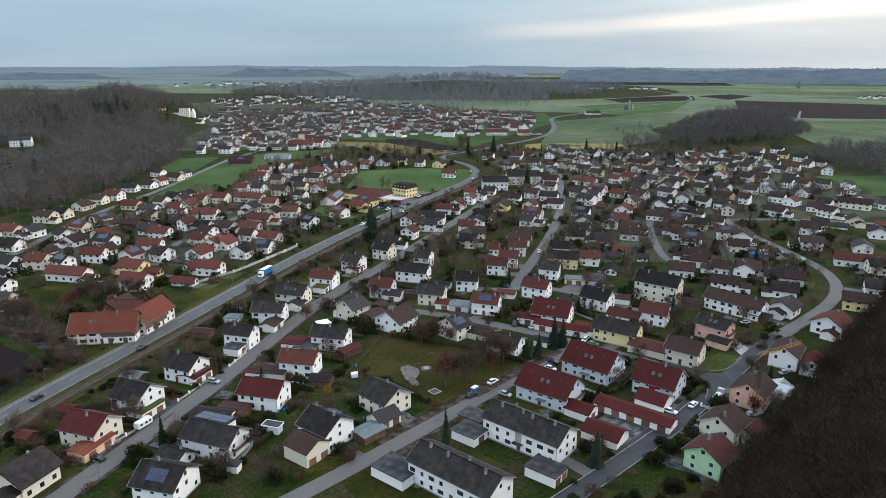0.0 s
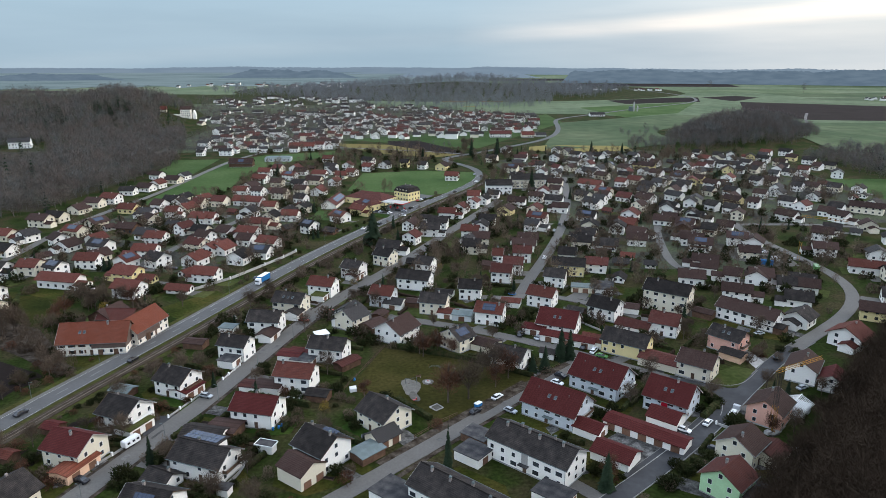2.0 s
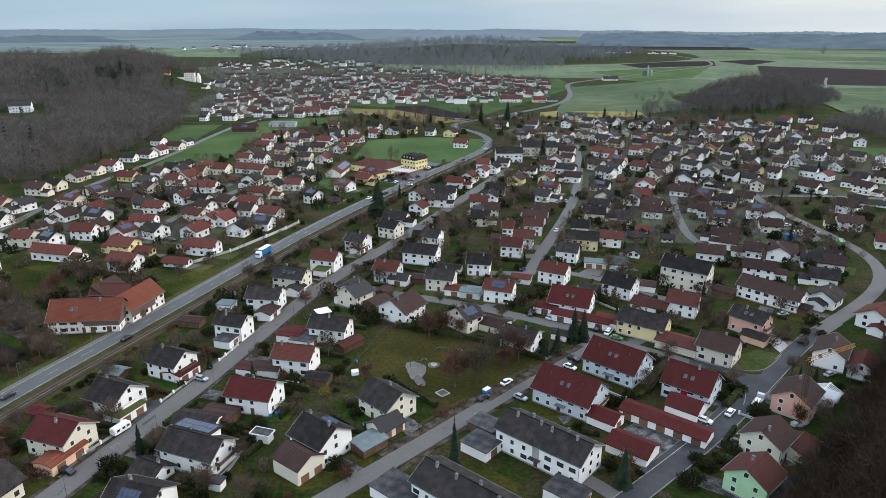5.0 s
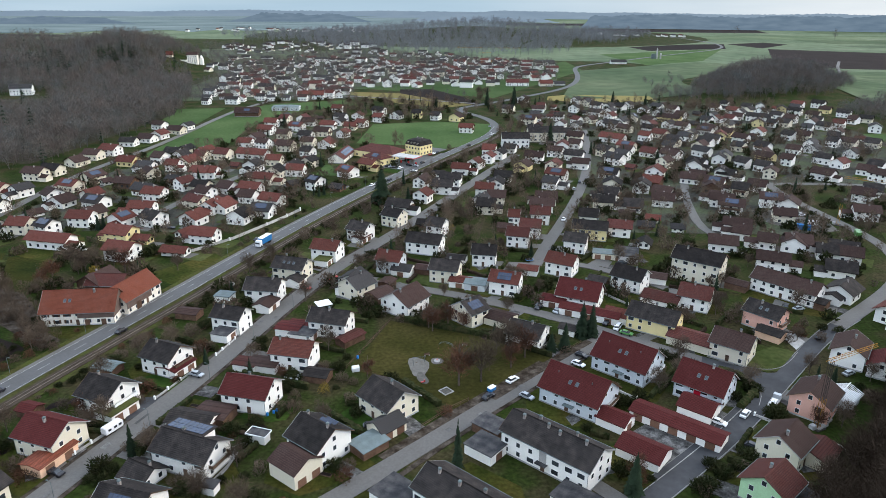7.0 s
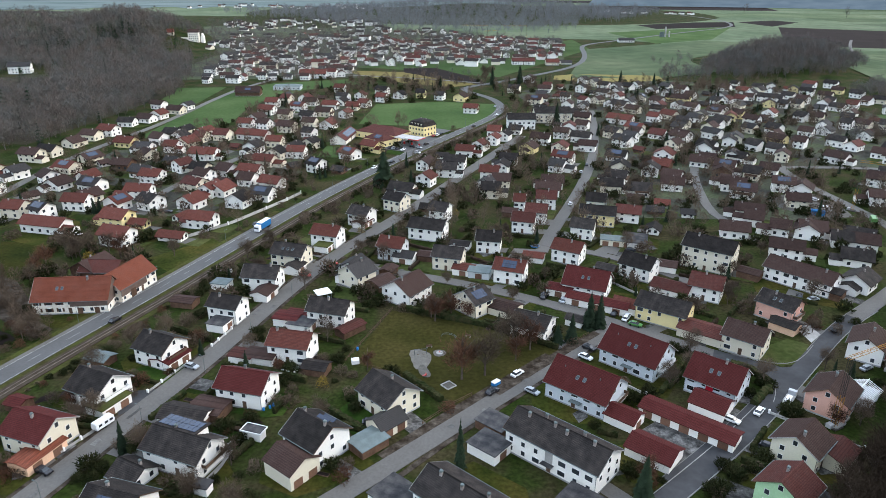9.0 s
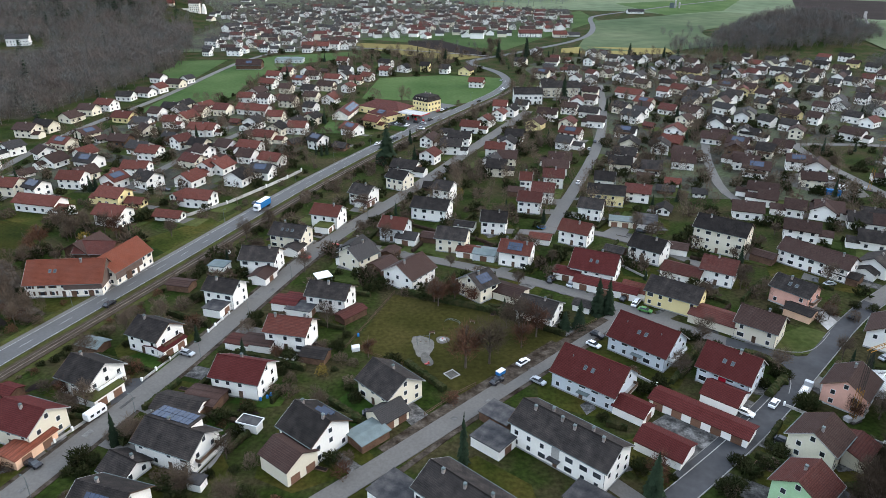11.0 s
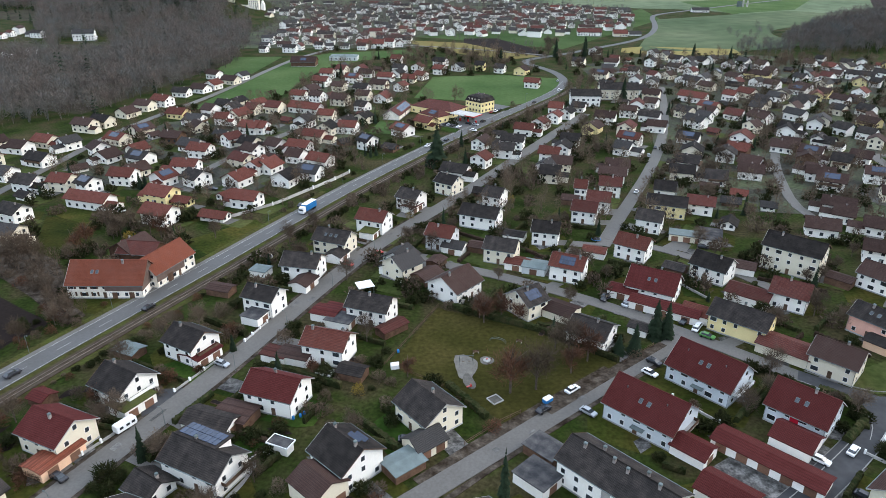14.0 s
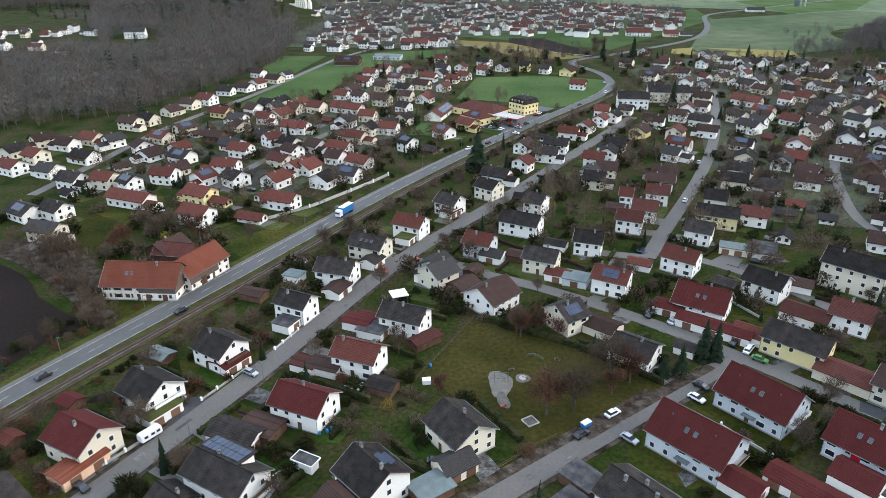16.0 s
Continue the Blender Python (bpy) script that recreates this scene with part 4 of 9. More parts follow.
garage(35.6, 223.6, -27, 5.5, 4.5, 2.4, ROOF["dark"], "white", 0, 0.4, 0)
part("entrance_panel", box_mesh("entrance_panel", material("red_entrance_panel", (0.32, 0.012, 0.025), 0.6, 0.08), (-1.0, 0.9, -6.08, -5.99, 1.0, 4.9)), TRIM, flats, "bright red entrance panel")

for k in range(2):
    bm = bmesh.new()
    box(bm, -1.9, 1.9, -0.75, 0.75, 0, 0.09)
    rack = part("solar_collector", bm, SOLAR, rack_house, "dark solar collector on a tilted steel rack", pose(1.2, 1.5 + k * 1.7, 8.95 - k * 0.95, 12, 0, 0))
    for sg in (-1, 1):
        bm = bmesh.new()
        tube(bm, (sg * 1.6, 0.6, -0.9), (sg * 1.6, 0.6, 0.0), 0.04, 0.04)
        part("rack_leg", bm, METAL, rack)


# ---- the old farmhouse by the main road ----
def farmhouse():
    ob = house(-131.9, 228.3, 8, 23.8, 13, 10.6, "stone", "orange", windows=True, chimneys=1, pitch=0.85, over=0.5, skylights=0, label="long old farmhouse with orange-red tiled roof and small dark windows", name="farmhouse")
    part("timber_cladding", box_mesh("timber_cladding", WALL["greywood"], (0, 12.0, -6.58, -6.48, 2.7, 5.0), (11.87, 11.99, -6.5, 6.5, 2.7, 5.0)), WALL["greywood"], ob, "grey-brown timber cladding")
    bm = bmesh.new()
    prism(bm, [(-6.4, 4.95), (6.4, 4.95), (0, 10.3)], 11.91, 12.01)
    part("gable_cladding", bm, WALL["greywood"], ob, "grey-brown timber cladding")
    for xx in (2.2, 7.6):
        part("barn_door", box_mesh("barn_door", WALL["timber"], (xx, xx + 1.6, -6.66, -6.56, 0.1, 2.3)), WALL["timber"], ob)
    for k in range(3):
        for zz in (1.0, 3.5):
            for sg in (-1, 1):
                part("shutter", box_mesh("shutter", WALL["timber"], (-10.2 + k * 3.5 + sg * 0.95 - 0.3, -10.2 + k * 3.5 + sg * 0.95 + 0.3, -6.57, -6.49, zz, zz + 1.35)), WALL["timber"], ob)
    for xx in (-4.5, -2.9):
        w = part("roof_window", SKYLIGHT, METAL, ob, m=pose(xx, -3.2, 10.6 - 3.2 * 0.85 + 0.08, math.degrees(math.atan(0.85)), 0, 0))
        part("pane", SKYPANE, GLASS, w)
    ob = house(-121.1, 240.6, 77, 18.6, 11, 9.9, "stone", "orange", windows=True, chimneys=0, pitch=0.85, over=0.4, label="long farm wing with orange tiled roof beside the road", name="farm_wing")
    part("timber_cladding", box_mesh("timber_cladding", WALL["greywood"], (-9.3, 4.0, -5.58, -5.48, 2.3, 5.0)), WALL["greywood"], ob, "grey-brown timber cladding")
    part("barn_door", box_mesh("barn_door", WALL["timber"], (-4.5, -2.0, -5.66, -5.56, 0.1, 3.2)), WALL["timber"], ob)
    house(-134.5, 251, 0, 13.5, 9, 7.2, "timber", "brownred", windows=False, chimneys=0, label="dark timber barn with weathered brown-red roof", name="barn")


farmhouse()
garage(-98.8, 150.2, 73, 11, 6, 2.8, ROOF["orange"], "peach", 2, 0.18, 0)
garage(-92.2, 170.6, 68, 9, 6, 2.8, MOSS, "white", 2, 0.0, 0)
garage(-85.4, 193.4, 68, 8.5, 7, 2.8, ROOF["wine"], "white", 2, 0.2, 0)
garage(-78.2, 215.5, 76, 7.5, 6, 2.8, FLAT, "white", 1, 0.0, 0)
garage(-70.8, 237.8, 77, 8, 6.5, 2.8, ROOF["brown"], "white", 1, 0.35, 0)
garage(-65.6, 260.1, 76, 7, 6.5, 2.8, ROOF["dark"], "white", 1, 0.4, 0)
garage(-58.5, 282.8, 76, 8, 6, 2.8, MOSS, "white", 2, 0.0, 0)
garage(-47.3, 311.7, 66, 8, 6, 2.8, ROOF["wine"], "white", 2, 0.15, 0)
garage(-57.6, 219.5, -12, 8, 6, 2.8, ROOF["wine"], "white", 0, 0.12, 0)
garage(-52.2, 216.1, -12, 8, 6, 2.6, FLAT, "white", 1, 0.0, 1)
garage(-31.2, 248.8, 55, 9, 7, 2.6, ROOF["brown"], "timber", 0, 0.35, 0, label="small weathered timber garden shed with a low roof", name="garden_shed")
garage(-24.5, 272.9, -16, 8, 7, 2.9, ROOF["grey"], "white", 1, 0.5, 0)
garage(-1.0, 262.3, -14, 8, 6.5, 2.8, ROOF["red"], "white", 1, 0.25, 0)
garage(5.1, 260.3, -14, 8, 7, 2.9, METAL, "grey", 1, 0.2, 0)
garage(12.8, 230.6, -30, 10, 8, 2.8, ROOF["brown"], "cream", 0, 0.3, 0)
garage(33.4, 245.9, -23, 9, 6, 2.8, ROOF["wine"], "white", 1, 0.4, 0)
garage(44.9, 236.4, -25, 21, 6, 2.8, ROOF["wine"], "white", 3, 0.35, 0)
garage(54.2, 234.8, -28, 8, 7, 2.8, ROOF["red"], "white", 1, 0.5, 0)
garage(53.0, 265.4, -30, 7, 6, 2.7, ROOF["dark"], "timber", 0, 0.4, 0, label="small weathered timber garden shed with a low roof", name="garden_shed")
garage(62.5, 295.4, -12, 13, 6, 2.7, METAL, "cream", 3, 0.0, 0)
garage(70.9, 294.7, -14, 8, 12, 3.2, FLAT, "white", 0, 0.0, 0)
garage(73.1, 248.4, -32, 13, 9, 3.2, ROOF["brownred"], "white", 0, 0.4, 0)
garage(74.8, 217.4, -35, 14, 9, 3, ROOF["brownred"], "cream", 0, 0.35, 0)
garage(64.5, 177.8, -38, 9, 8, 2.8, ROOF["wine"], "white", 0, 0.5, 0)
garage(56.6, 170.0, -38, 24, 6.5, 2.6, ROOF["wine"], "white", 5, 0.3, 0)
garage(40.7, 171.5, -38, 8, 6.5, 2.7, ROOF["wine"], "white", 1, 0.5, 1)
garage(45.0, 158.3, -38, 11, 8, 2.7, ROOF["wine"], "white", 2, 0.45, -1)
garage(6.3, 158.0, -38, 8, 7, 2.8, FLAT, "white", 1, 0.0, 1)
garage(7.9, 167.1, -38, 8, 6, 2.5, FLAT, "timber", 0, 0.0, 0, label="small weathered timber garden shed with a low roof", name="garden_shed")
garage(25.6, 139.8, -38, 9, 6.5, 2.8, FLAT, "white", 2, 0.0, 1)
garage(-19.2, 165.9, 47, 8, 6.5, 2.8, ROOF["grey"], "cream", 2, 0.6, 0)
garage(-22.8, 158.4, 47, 8, 6, 2.5, METAL, "timber", 0, 0.12, 0, label="small weathered timber garden shed with a low roof", name="garden_shed")
garage(-38.6, 148.4, -36, 9, 8.5, 4.4, ROOF["brown"], "cream", 2, 0.5, 1)
garage(-65.4, 169.5, -12, 9, 7, 2.8, ROOF["brown"], "timber", 0, 0.1, 0, label="small weathered timber garden shed with a low roof", name="garden_shed")
garage(-69.9, 166.1, -12, 12, 7, 2.8, ROOF["dark"], "white", 1, 0.4, 1)
garage(-115.8, 169.9, -16, 5, 4.5, 2.2, ROOF["wine"], "timber", 0, 0.4, 0, label="small weathered timber garden shed with a low roof", name="garden_shed")
garage(-120.0, 155.1, -16, 4.5, 4, 2.2, ROOF["red"], "timber", 0, 0.4, 0, label="small weathered timber garden shed with a low roof", name="garden_shed")
garage(-105.9, 192.7, -16, 7, 5, 2.2, METAL, "timber", 0, 0.3, 0, label="small weathered timber garden shed with a low roof", name="garden_shed")
garage(-42.2, 190.8, -12, 7, 5, 2.4, ROOF["dark"], "timber", 0, 0.4, 0, label="small weathered timber garden shed with a low roof", name="garden_shed")
garage(-36.5, 214.2, 52, 9, 4.5, 2.4, ROOF["brownred"], "timber", 0, 0.3, 0, label="small weathered timber garden shed with a low roof", name="garden_shed")
garage(-59.6, 196.2, -10, 9, 5.5, 2.5, ROOF["brown"], "white", 0, 0.1, 0)
hut = garage(-51.1, 160.7, -16, 4.9, 2.6, 2.4, FLAT, "white", 0, 0.0, 0, label="white garden hut with a dark flat roof and white rim", name="garden_hut")
for y in (-1.65, 1.65):
    part("roof_rim", box_mesh("roof_rim", TRIM, (-2.85, 2.85, y - 0.08, y + 0.08, 2.36, 2.74)), TRIM, hut, "white rim")
for x in (-2.81, 2.81):
    part("roof_rim", box_mesh("roof_rim", TRIM, (x - 0.08, x + 0.08, -1.56, 1.56, 2.36, 2.74)), TRIM, hut, "white rim")
garage(-13.3, 139.3, -38, 11, 8, 3, FLAT, "white", 0, 0.0, 0)
garage(74.4, 141.8, 45, 9, 7, 2.6, FLAT, "timber", 0, 0.1, 0, label="small weathered timber garden shed with a low roof", name="garden_shed")
garage(86.9, 159.0, 45, 9, 8, 3, ROOF["brownred"], "cream", 0, 0.35, 0)
garage(-14.9, 274.7, -14, 9, 6, 2.5, ROOF["brown"], "timber", 0, 0.3, 0, label="small weathered timber garden shed with a low roof", name="garden_shed")
garage(-3.0, 287.4, -14, 8, 6, 2.5, ROOF["dark"], "white", 0, 0.3, 0)
garage(-29.6, 260.2, 70, 6, 5, 2.4, ROOF["brown"], "timber", 0, 0.3, 0, label="small weathered timber garden shed with a low roof", name="garden_shed")
garage(-95.9, 230.2, -10, 8, 5, 2.4, ROOF["brown"], "timber", 0, 0.3, 0, label="small weathered timber garden shed with a low roof", name="garden_shed")
garage(-88.2, 244.8, -10, 6, 5, 2.4, METAL, "white", 0, 0.0, 0)
garage(19.7, 329.8, -14, 7, 6, 2.6, ROOF["brown"], "timber", 0, 0.5, 0, label="small weathered timber garden shed with a low roof", name="garden_shed")
garage(26.4, 276.2, -16, 8, 6, 2.6, ROOF["red"], "white", 0, 0.35, 0)
garage(84.0, 356.7, -14, 8, 6, 2.6, ROOF["brown"], "timber", 0, 0.3, 0, label="small weathered timber garden shed with a low roof", name="garden_shed")
garage(76.0, 269.9, -20, 9, 7, 2.8, ROOF["brown"], "white", 0, 0.3, 0)
garage(102.4, 223.2, -45, 8, 6, 2.6, ROOF["dark"], "peach", 0, 0.3, 0)
garage(128.7, 249.3, -45, 9, 6, 2.8, ROOF["dark"], "timber", 0, 0.3, 0, label="small weathered timber garden shed with a low roof", name="garden_shed")
garage(106.4, 264.1, -40, 8, 6, 2.8, ROOF["brown"], "timber", 0, 0.3, 0, label="small weathered timber garden shed with a low roof", name="garden_shed")
garage(-65.0, 196.2, -12, 7, 5, 2.4, ROOF["brownred"], "white", 0, 0.1, 0)
garage(-54.2, 221.3, -12, 9, 6, 2.5, ROOF["wine"], "white", 0, 0.1, 0)
cottage(-218.0, 276.2, -3, 13.5, 10.5, 7.4, "white", "dark")
cottage(-205.8, 279.6, -4, 12.2, 10.5, 7.9, "white", "dark")
cottage(-193.4, 258.8, 7, 13.5, 10.5, 8.4, "cream", "grey")
cottage(-184.1, 298.0, 7, 23.8, 10.5, 7.9, "white", "red")
cottage(-156.9, 307.5, -1, 13.5, 10.5, 8.4, "yellow", "red")
cottage(-145.9, 304.8, 7, 8.5, 6.5, 4.6, "yellow", "red")
cottage(-145.7, 285.1, 0, 13.5, 10.5, 8.4, "white", "red")
cottage(-125.3, 290.8, 9, 13.5, 6.5, 4.6, "white", "red")
cottage(-118.4, 307.6, 8, 13.1, 10.5, 7.9, "white", "red")
cottage(-139.5, 253.4, 87, 10.9, 11.5, 7.4, "timber", "brown")
cottage(-287.2, 350.0, 91, 12.3, 10.4, 7.9, "cream", "dark")
cottage(-267.0, 326.1, 0, 13.4, 10.5, 7.9, "white", "red")
cottage(-268.2, 343.5, 3, 10.8, 10.5, 8.4, "cream", "red")
cottage(-246.5, 326.1, 2, 12.2, 10.5, 7.9, "white", "grey")
cottage(-287.0, 370.8, 81, 11.4, 11.5, 7.9, "cream", "brown")
cottage(-269.3, 368.0, 5, 11.2, 10.5, 7.4, "white", "brown")
cottage(-263.5, 380.6, -1, 12.9, 10.5, 7.4, "cream", "red")
cottage(-248.1, 377.7, 86, 10.8, 10.3, 8.4, "white", "grey")
cottage(-244.0, 348.7, 4, 13.5, 10.5, 7.4, "white", "dark")
cottage(-261.6, 414.1, 6, 13.5, 10.5, 8.4, "cream", "brown")
cottage(-257.9, 425.7, 5, 13.5, 10.5, 7.9, "cream", "dark")
cottage(-257.0, 450.0, 84, 10.6, 11.5, 7.4, "cream", "brown")
cottage(-254.9, 469.7, 9, 13.5, 10.5, 7.9, "cream", "brown")
cottage(-249.9, 483.9, 0, 13.5, 10.5, 8.4, "white", "red")
cottage(-251.7, 514.7, 9, 13.5, 10.5, 7.4, "white", "dark")
cottage(-244.4, 530.1, -1, 13.5, 10.5, 7.4, "white", "brown")
cottage(-240.5, 543.3, 88, 11.2, 11.5, 7.9, "white", "red")
cottage(-257.9, 583.4, -2, 13.5, 10.5, 7.9, "white", "brown")
cottage(-235.5, 564.4, 4, 13.5, 10.5, 7.4, "cream", "brown")
cottage(-233.4, 582.1, 83, 9.7, 9.0, 7.4, "white", "grey")
cottage(-223.1, 453.3, 6, 13.5, 10.5, 7.4, "yellow", "red")
cottage(-202.8, 435.6, 4, 12.1, 10.5, 7.9, "white", "grey")
cottage(-226.9, 390.6, -2, 13.5, 10.5, 7.9, "cream", "red")
cottage(-198.8, 399.2, 5, 13.5, 10.5, 7.4, "timber", "brown")
cottage(-214.7, 359.7, 86, 10.8, 11.5, 7.4, "white", "brown")
cottage(-195.3, 358.3, 2, 13.5, 10.5, 7.4, "white", "dark")
cottage(-180.6, 384.1, -0, 13.5, 10.5, 7.4, "white", "grey")
cottage(-170.7, 374.7, 2, 13.5, 10.5, 7.9, "white", "red")
cottage(-164.8, 346.8, 9, 13.5, 10.5, 8.4, "white", "red")
cottage(-186.4, 328.1, 9, 13.5, 10.5, 8.4, "white", "red")
cottage(-167.9, 329.3, 87, 10.1, 11.4, 8.4, "white", "red")
cottage(-209.6, 316.8, 9, 11.3, 10.5, 8.4, "cream", "red")
cottage(-225.0, 314.2, 9, 12.7, 10.5, 7.9, "white", "dark")
cottage(-133.5, 333.3, 89, 11.6, 11.3, 7.9, "white", "red")
cottage(-203.4, 479.6, 1, 11.8, 10.5, 7.9, "white", "dark")
cottage(-198.2, 488.6, 89, 12.2, 9.0, 7.4, "cream", "dark")
cottage(-182.8, 483.9, 84, 12.1, 9.0, 7.4, "white", "red")
cottage(-187.7, 441.7, 3, 9.8, 10.5, 7.9, "white", "red")
cottage(-184.2, 457.0, 83, 12.3, 11.5, 7.4, "cream", "red")
cottage(-163.2, 424.4, -0, 13.5, 10.5, 7.9, "white", "red")
cottage(-151.0, 391.9, 4, 10.6, 10.5, 7.4, "cream", "dark")
cottage(-130.9, 352.3, 89, 12.0, 9.0, 8.4, "white", "red")
cottage(-147.2, 479.4, 3, 24.0, 10.5, 7.4, "white", "red")
cottage(-136.4, 442.9, 90, 11.2, 11.5, 7.9, "white", "dark")
cottage(-117.6, 427.3, 89, 10.6, 11.5, 8.4, "cream", "dark")
cottage(-120.0, 411.0, 0, 13.5, 10.5, 7.4, "cream", "red")
cottage(-120.8, 386.9, 4, 13.3, 10.5, 7.9, "white", "red")
cottage(-118.2, 372.8, 7, 9.5, 10.5, 7.9, "white", "brown")
cottage(-103.5, 367.1, -2, 13.5, 10.5, 7.9, "white", "red")
cottage(-103.0, 347.8, 2, 11.4, 10.5, 7.9, "white", "grey")
cottage(-111.7, 336.5, 92, 10.4, 11.3, 7.9, "white", "dark")
cottage(-126.5, 354.5, 91, 12.1, 11.4, 7.4, "white", "red")
cottage(-157.2, 424.3, 1, 9.6, 10.5, 7.9, "white", "red")
cottage(-164.2, 516.8, 9, 11.4, 10.5, 7.4, "white", "red")
cottage(-161.0, 532.3, 82, 11.9, 11.5, 8.4, "white", "brown")
cottage(-162.7, 567.2, -3, 13.5, 10.5, 7.9, "white", "red")
cottage(-166.8, 598.0, 7, 11.4, 10.5, 8.4, "white", "red")
cottage(-141.1, 582.9, -3, 12.6, 10.5, 8.4, "white", "red")
cottage(-143.8, 549.8, 3, 10.9, 10.5, 7.9, "cream", "brown")
cottage(-130.2, 503.4, 3, 13.5, 10.5, 8.4, "cream", "brown")
cottage(-124.6, 543.9, -2, 11.8, 10.5, 7.9, "white", "dark")
cottage(-115.4, 561.2, 1, 13.4, 10.5, 8.4, "cream", "brown")
cottage(-103.3, 516.5, 91, 12.2, 11.5, 7.9, "white", "red")
cottage(-116.7, 592.3, 7, 13.2, 10.5, 7.4, "white", "red")
cottage(-136.4, 607.5, 5, 13.5, 10.5, 7.9, "white", "brown")
cottage(-110.8, 611.0, 85, 10.4, 9.0, 7.4, "white", "dark")
cottage(-98.1, 557.8, 87, 11.8, 9.0, 7.4, "white", "red")
cottage(-97.3, 590.8, 7, 10.9, 10.5, 7.4, "cream", "red")
cottage(-90.0, 604.3, -6, 10.2, 10.5, 7.4, "white", "red")
cottage(-98.2, 635.4, 94, 9.9, 10.9, 8.4, "white", "red")
cottage(-123.9, 676.8, 8, 11.3, 10.5, 8.4, "white", "red")
cottage(-78.4, 630.3, -7, 9.3, 10.5, 8.4, "white", "red")
cottage(-83.0, 671.3, -13, 13.5, 10.5, 7.9, "white", "dark")
cottage(-111.0, 444.3, 85, 11.4, 9.8, 7.9, "white", "dark")
cottage(-102.4, 454.8, 86, 10.7, 9.0, 7.9, "cream", "dark")
cottage(-73.2, 431.3, -24, 11.7, 10.5, 7.9, "white", "red")
cottage(-62.8, 451.5, -31, 13.5, 10.5, 7.4, "yellow", "red")
cottage(-87.2, 401.6, -14, 9.1, 10.5, 8.4, "white", "dark")
cottage(-73.9, 398.9, -7, 8.5, 6.5, 4.6, "timber", "dark")
cottage(-64.2, 648.5, 65, 10.3, 11.5, 7.4, "white", "dark")
cottage(-45.5, 653.4, -11, 9.0, 10.5, 8.4, "yellow", "dark")
cottage(-27.8, 644.3, -18, 9.0, 10.5, 7.9, "white", "dark")
cottage(-9.1, 639.0, 66, 10.7, 11.5, 8.4, "yellow", "brown")
cottage(0.3, 584.1, -12, 13.5, 10.5, 7.9, "white", "red")
cottage(-33.9, 359.6, -17, 13.5, 10.5, 7.4, "white", "dark")
cottage(-23.1, 378.0, 68, 9.7, 10.3, 8.4, "white", "red")
cottage(-12.5, 396.3, -8, 12.9, 10.5, 8.4, "white", "dark")
cottage(-25.5, 409.5, 70, 11.6, 9.0, 7.4, "white", "brown")
cottage(-8.3, 414.2, -10, 13.5, 10.5, 8.4, "white", "dark")
cottage(-2.5, 442.8, -14, 12.0, 10.5, 7.9, "white", "red")
cottage(6.4, 456.0, 65, 10.0, 9.0, 7.9, "white", "red")
cottage(15.4, 473.9, 72, 10.4, 9.0, 7.9, "white", "red")
cottage(23.5, 486.8, 69, 10.8, 9.0, 7.4, "white", "dark")
cottage(32.2, 507.8, -11, 9.1, 10.5, 7.4, "white", "dark")
cottage(37.6, 454.3, 65, 11.3, 11.5, 7.4, "yellow", "brown")
cottage(23.2, 420.2, -12, 11.4, 10.5, 8.4, "white", "dark")
cottage(47.2, 477.5, -8, 13.5, 10.5, 8.4, "white", "brown")
cottage(93.0, 600.7, 72, 12.3, 9.7, 7.9, "white", "dark")
cottage(75.3, 485.8, -18, 13.5, 10.5, 7.4, "white", "dark")
cottage(75.8, 460.8, -11, 11.7, 10.5, 7.9, "white", "brown")
cottage(99.1, 499.7, -13, 11.7, 10.5, 8.4, "cream", "dark")
cottage(101.0, 474.0, -16, 13.5, 10.5, 8.4, "white", "grey")
cottage(114.4, 549.6, -14, 22.2, 10.5, 7.9, "white", "red")
cottage(118.6, 519.0, -24, 13.5, 10.5, 7.9, "cream", "red")
cottage(85.8, 552.6, -16, 13.5, 10.5, 8.4, "cream", "brown")
cottage(82.1, 526.2, -18, 10.0, 10.5, 7.4, "white", "brown")
cottage(56.2, 426.8, -19, 13.5, 10.5, 8.4, "white", "red")
cottage(51.0, 410.3, -19, 9.9, 10.5, 7.9, "white", "grey")
cottage(44.5, 377.9, -7, 11.9, 10.5, 7.4, "white", "brown")
cottage(40.8, 364.3, -8, 13.5, 10.5, 7.4, "white", "brown")
cottage(90.1, 438.0, -22, 13.5, 10.5, 7.4, "white", "dark")
cottage(87.1, 412.5, 73, 11.6, 11.5, 7.4, "cream", "dark")
cottage(80.4, 388.9, -8, 12.0, 10.5, 7.9, "white", "dark")
cottage(74.2, 371.6, -11, 12.2, 10.5, 7.4, "cream", "dark")
cottage(18.4, 403.7, 78, 11.8, 9.0, 8.4, "white", "dark")
cottage(11.4, 393.4, -10, 10.9, 10.5, 8.4, "white", "red")
cottage(9.3, 370.6, 69, 10.1, 9.0, 7.9, "white", "grey")
cottage(17.2, 376.5, -7, 10.8, 10.5, 7.9, "cream", "brown")
cottage(11.3, 359.6, -7, 10.3, 10.5, 8.4, "cream", "dark")
cottage(118.7, 438.1, 63, 10.7, 11.5, 8.4, "white", "red")
cottage(111.7, 416.9, -21, 12.3, 10.5, 7.4, "timber", "red")
cottage(112.1, 394.3, -21, 12.1, 10.5, 7.4, "white", "brown")
cottage(107.4, 377.5, -15, 12.9, 10.5, 7.9, "white", "brown")
cottage(137.4, 427.0, -13, 13.5, 10.5, 7.4, "white", "brown")
cottage(143.1, 405.4, 68, 11.2, 11.5, 7.4, "timber", "brown")
cottage(138.7, 383.5, -22, 8.5, 10.5, 7.4, "white", "brown")
cottage(125.3, 606.7, -21, 13.5, 10.5, 8.4, "white", "dark")
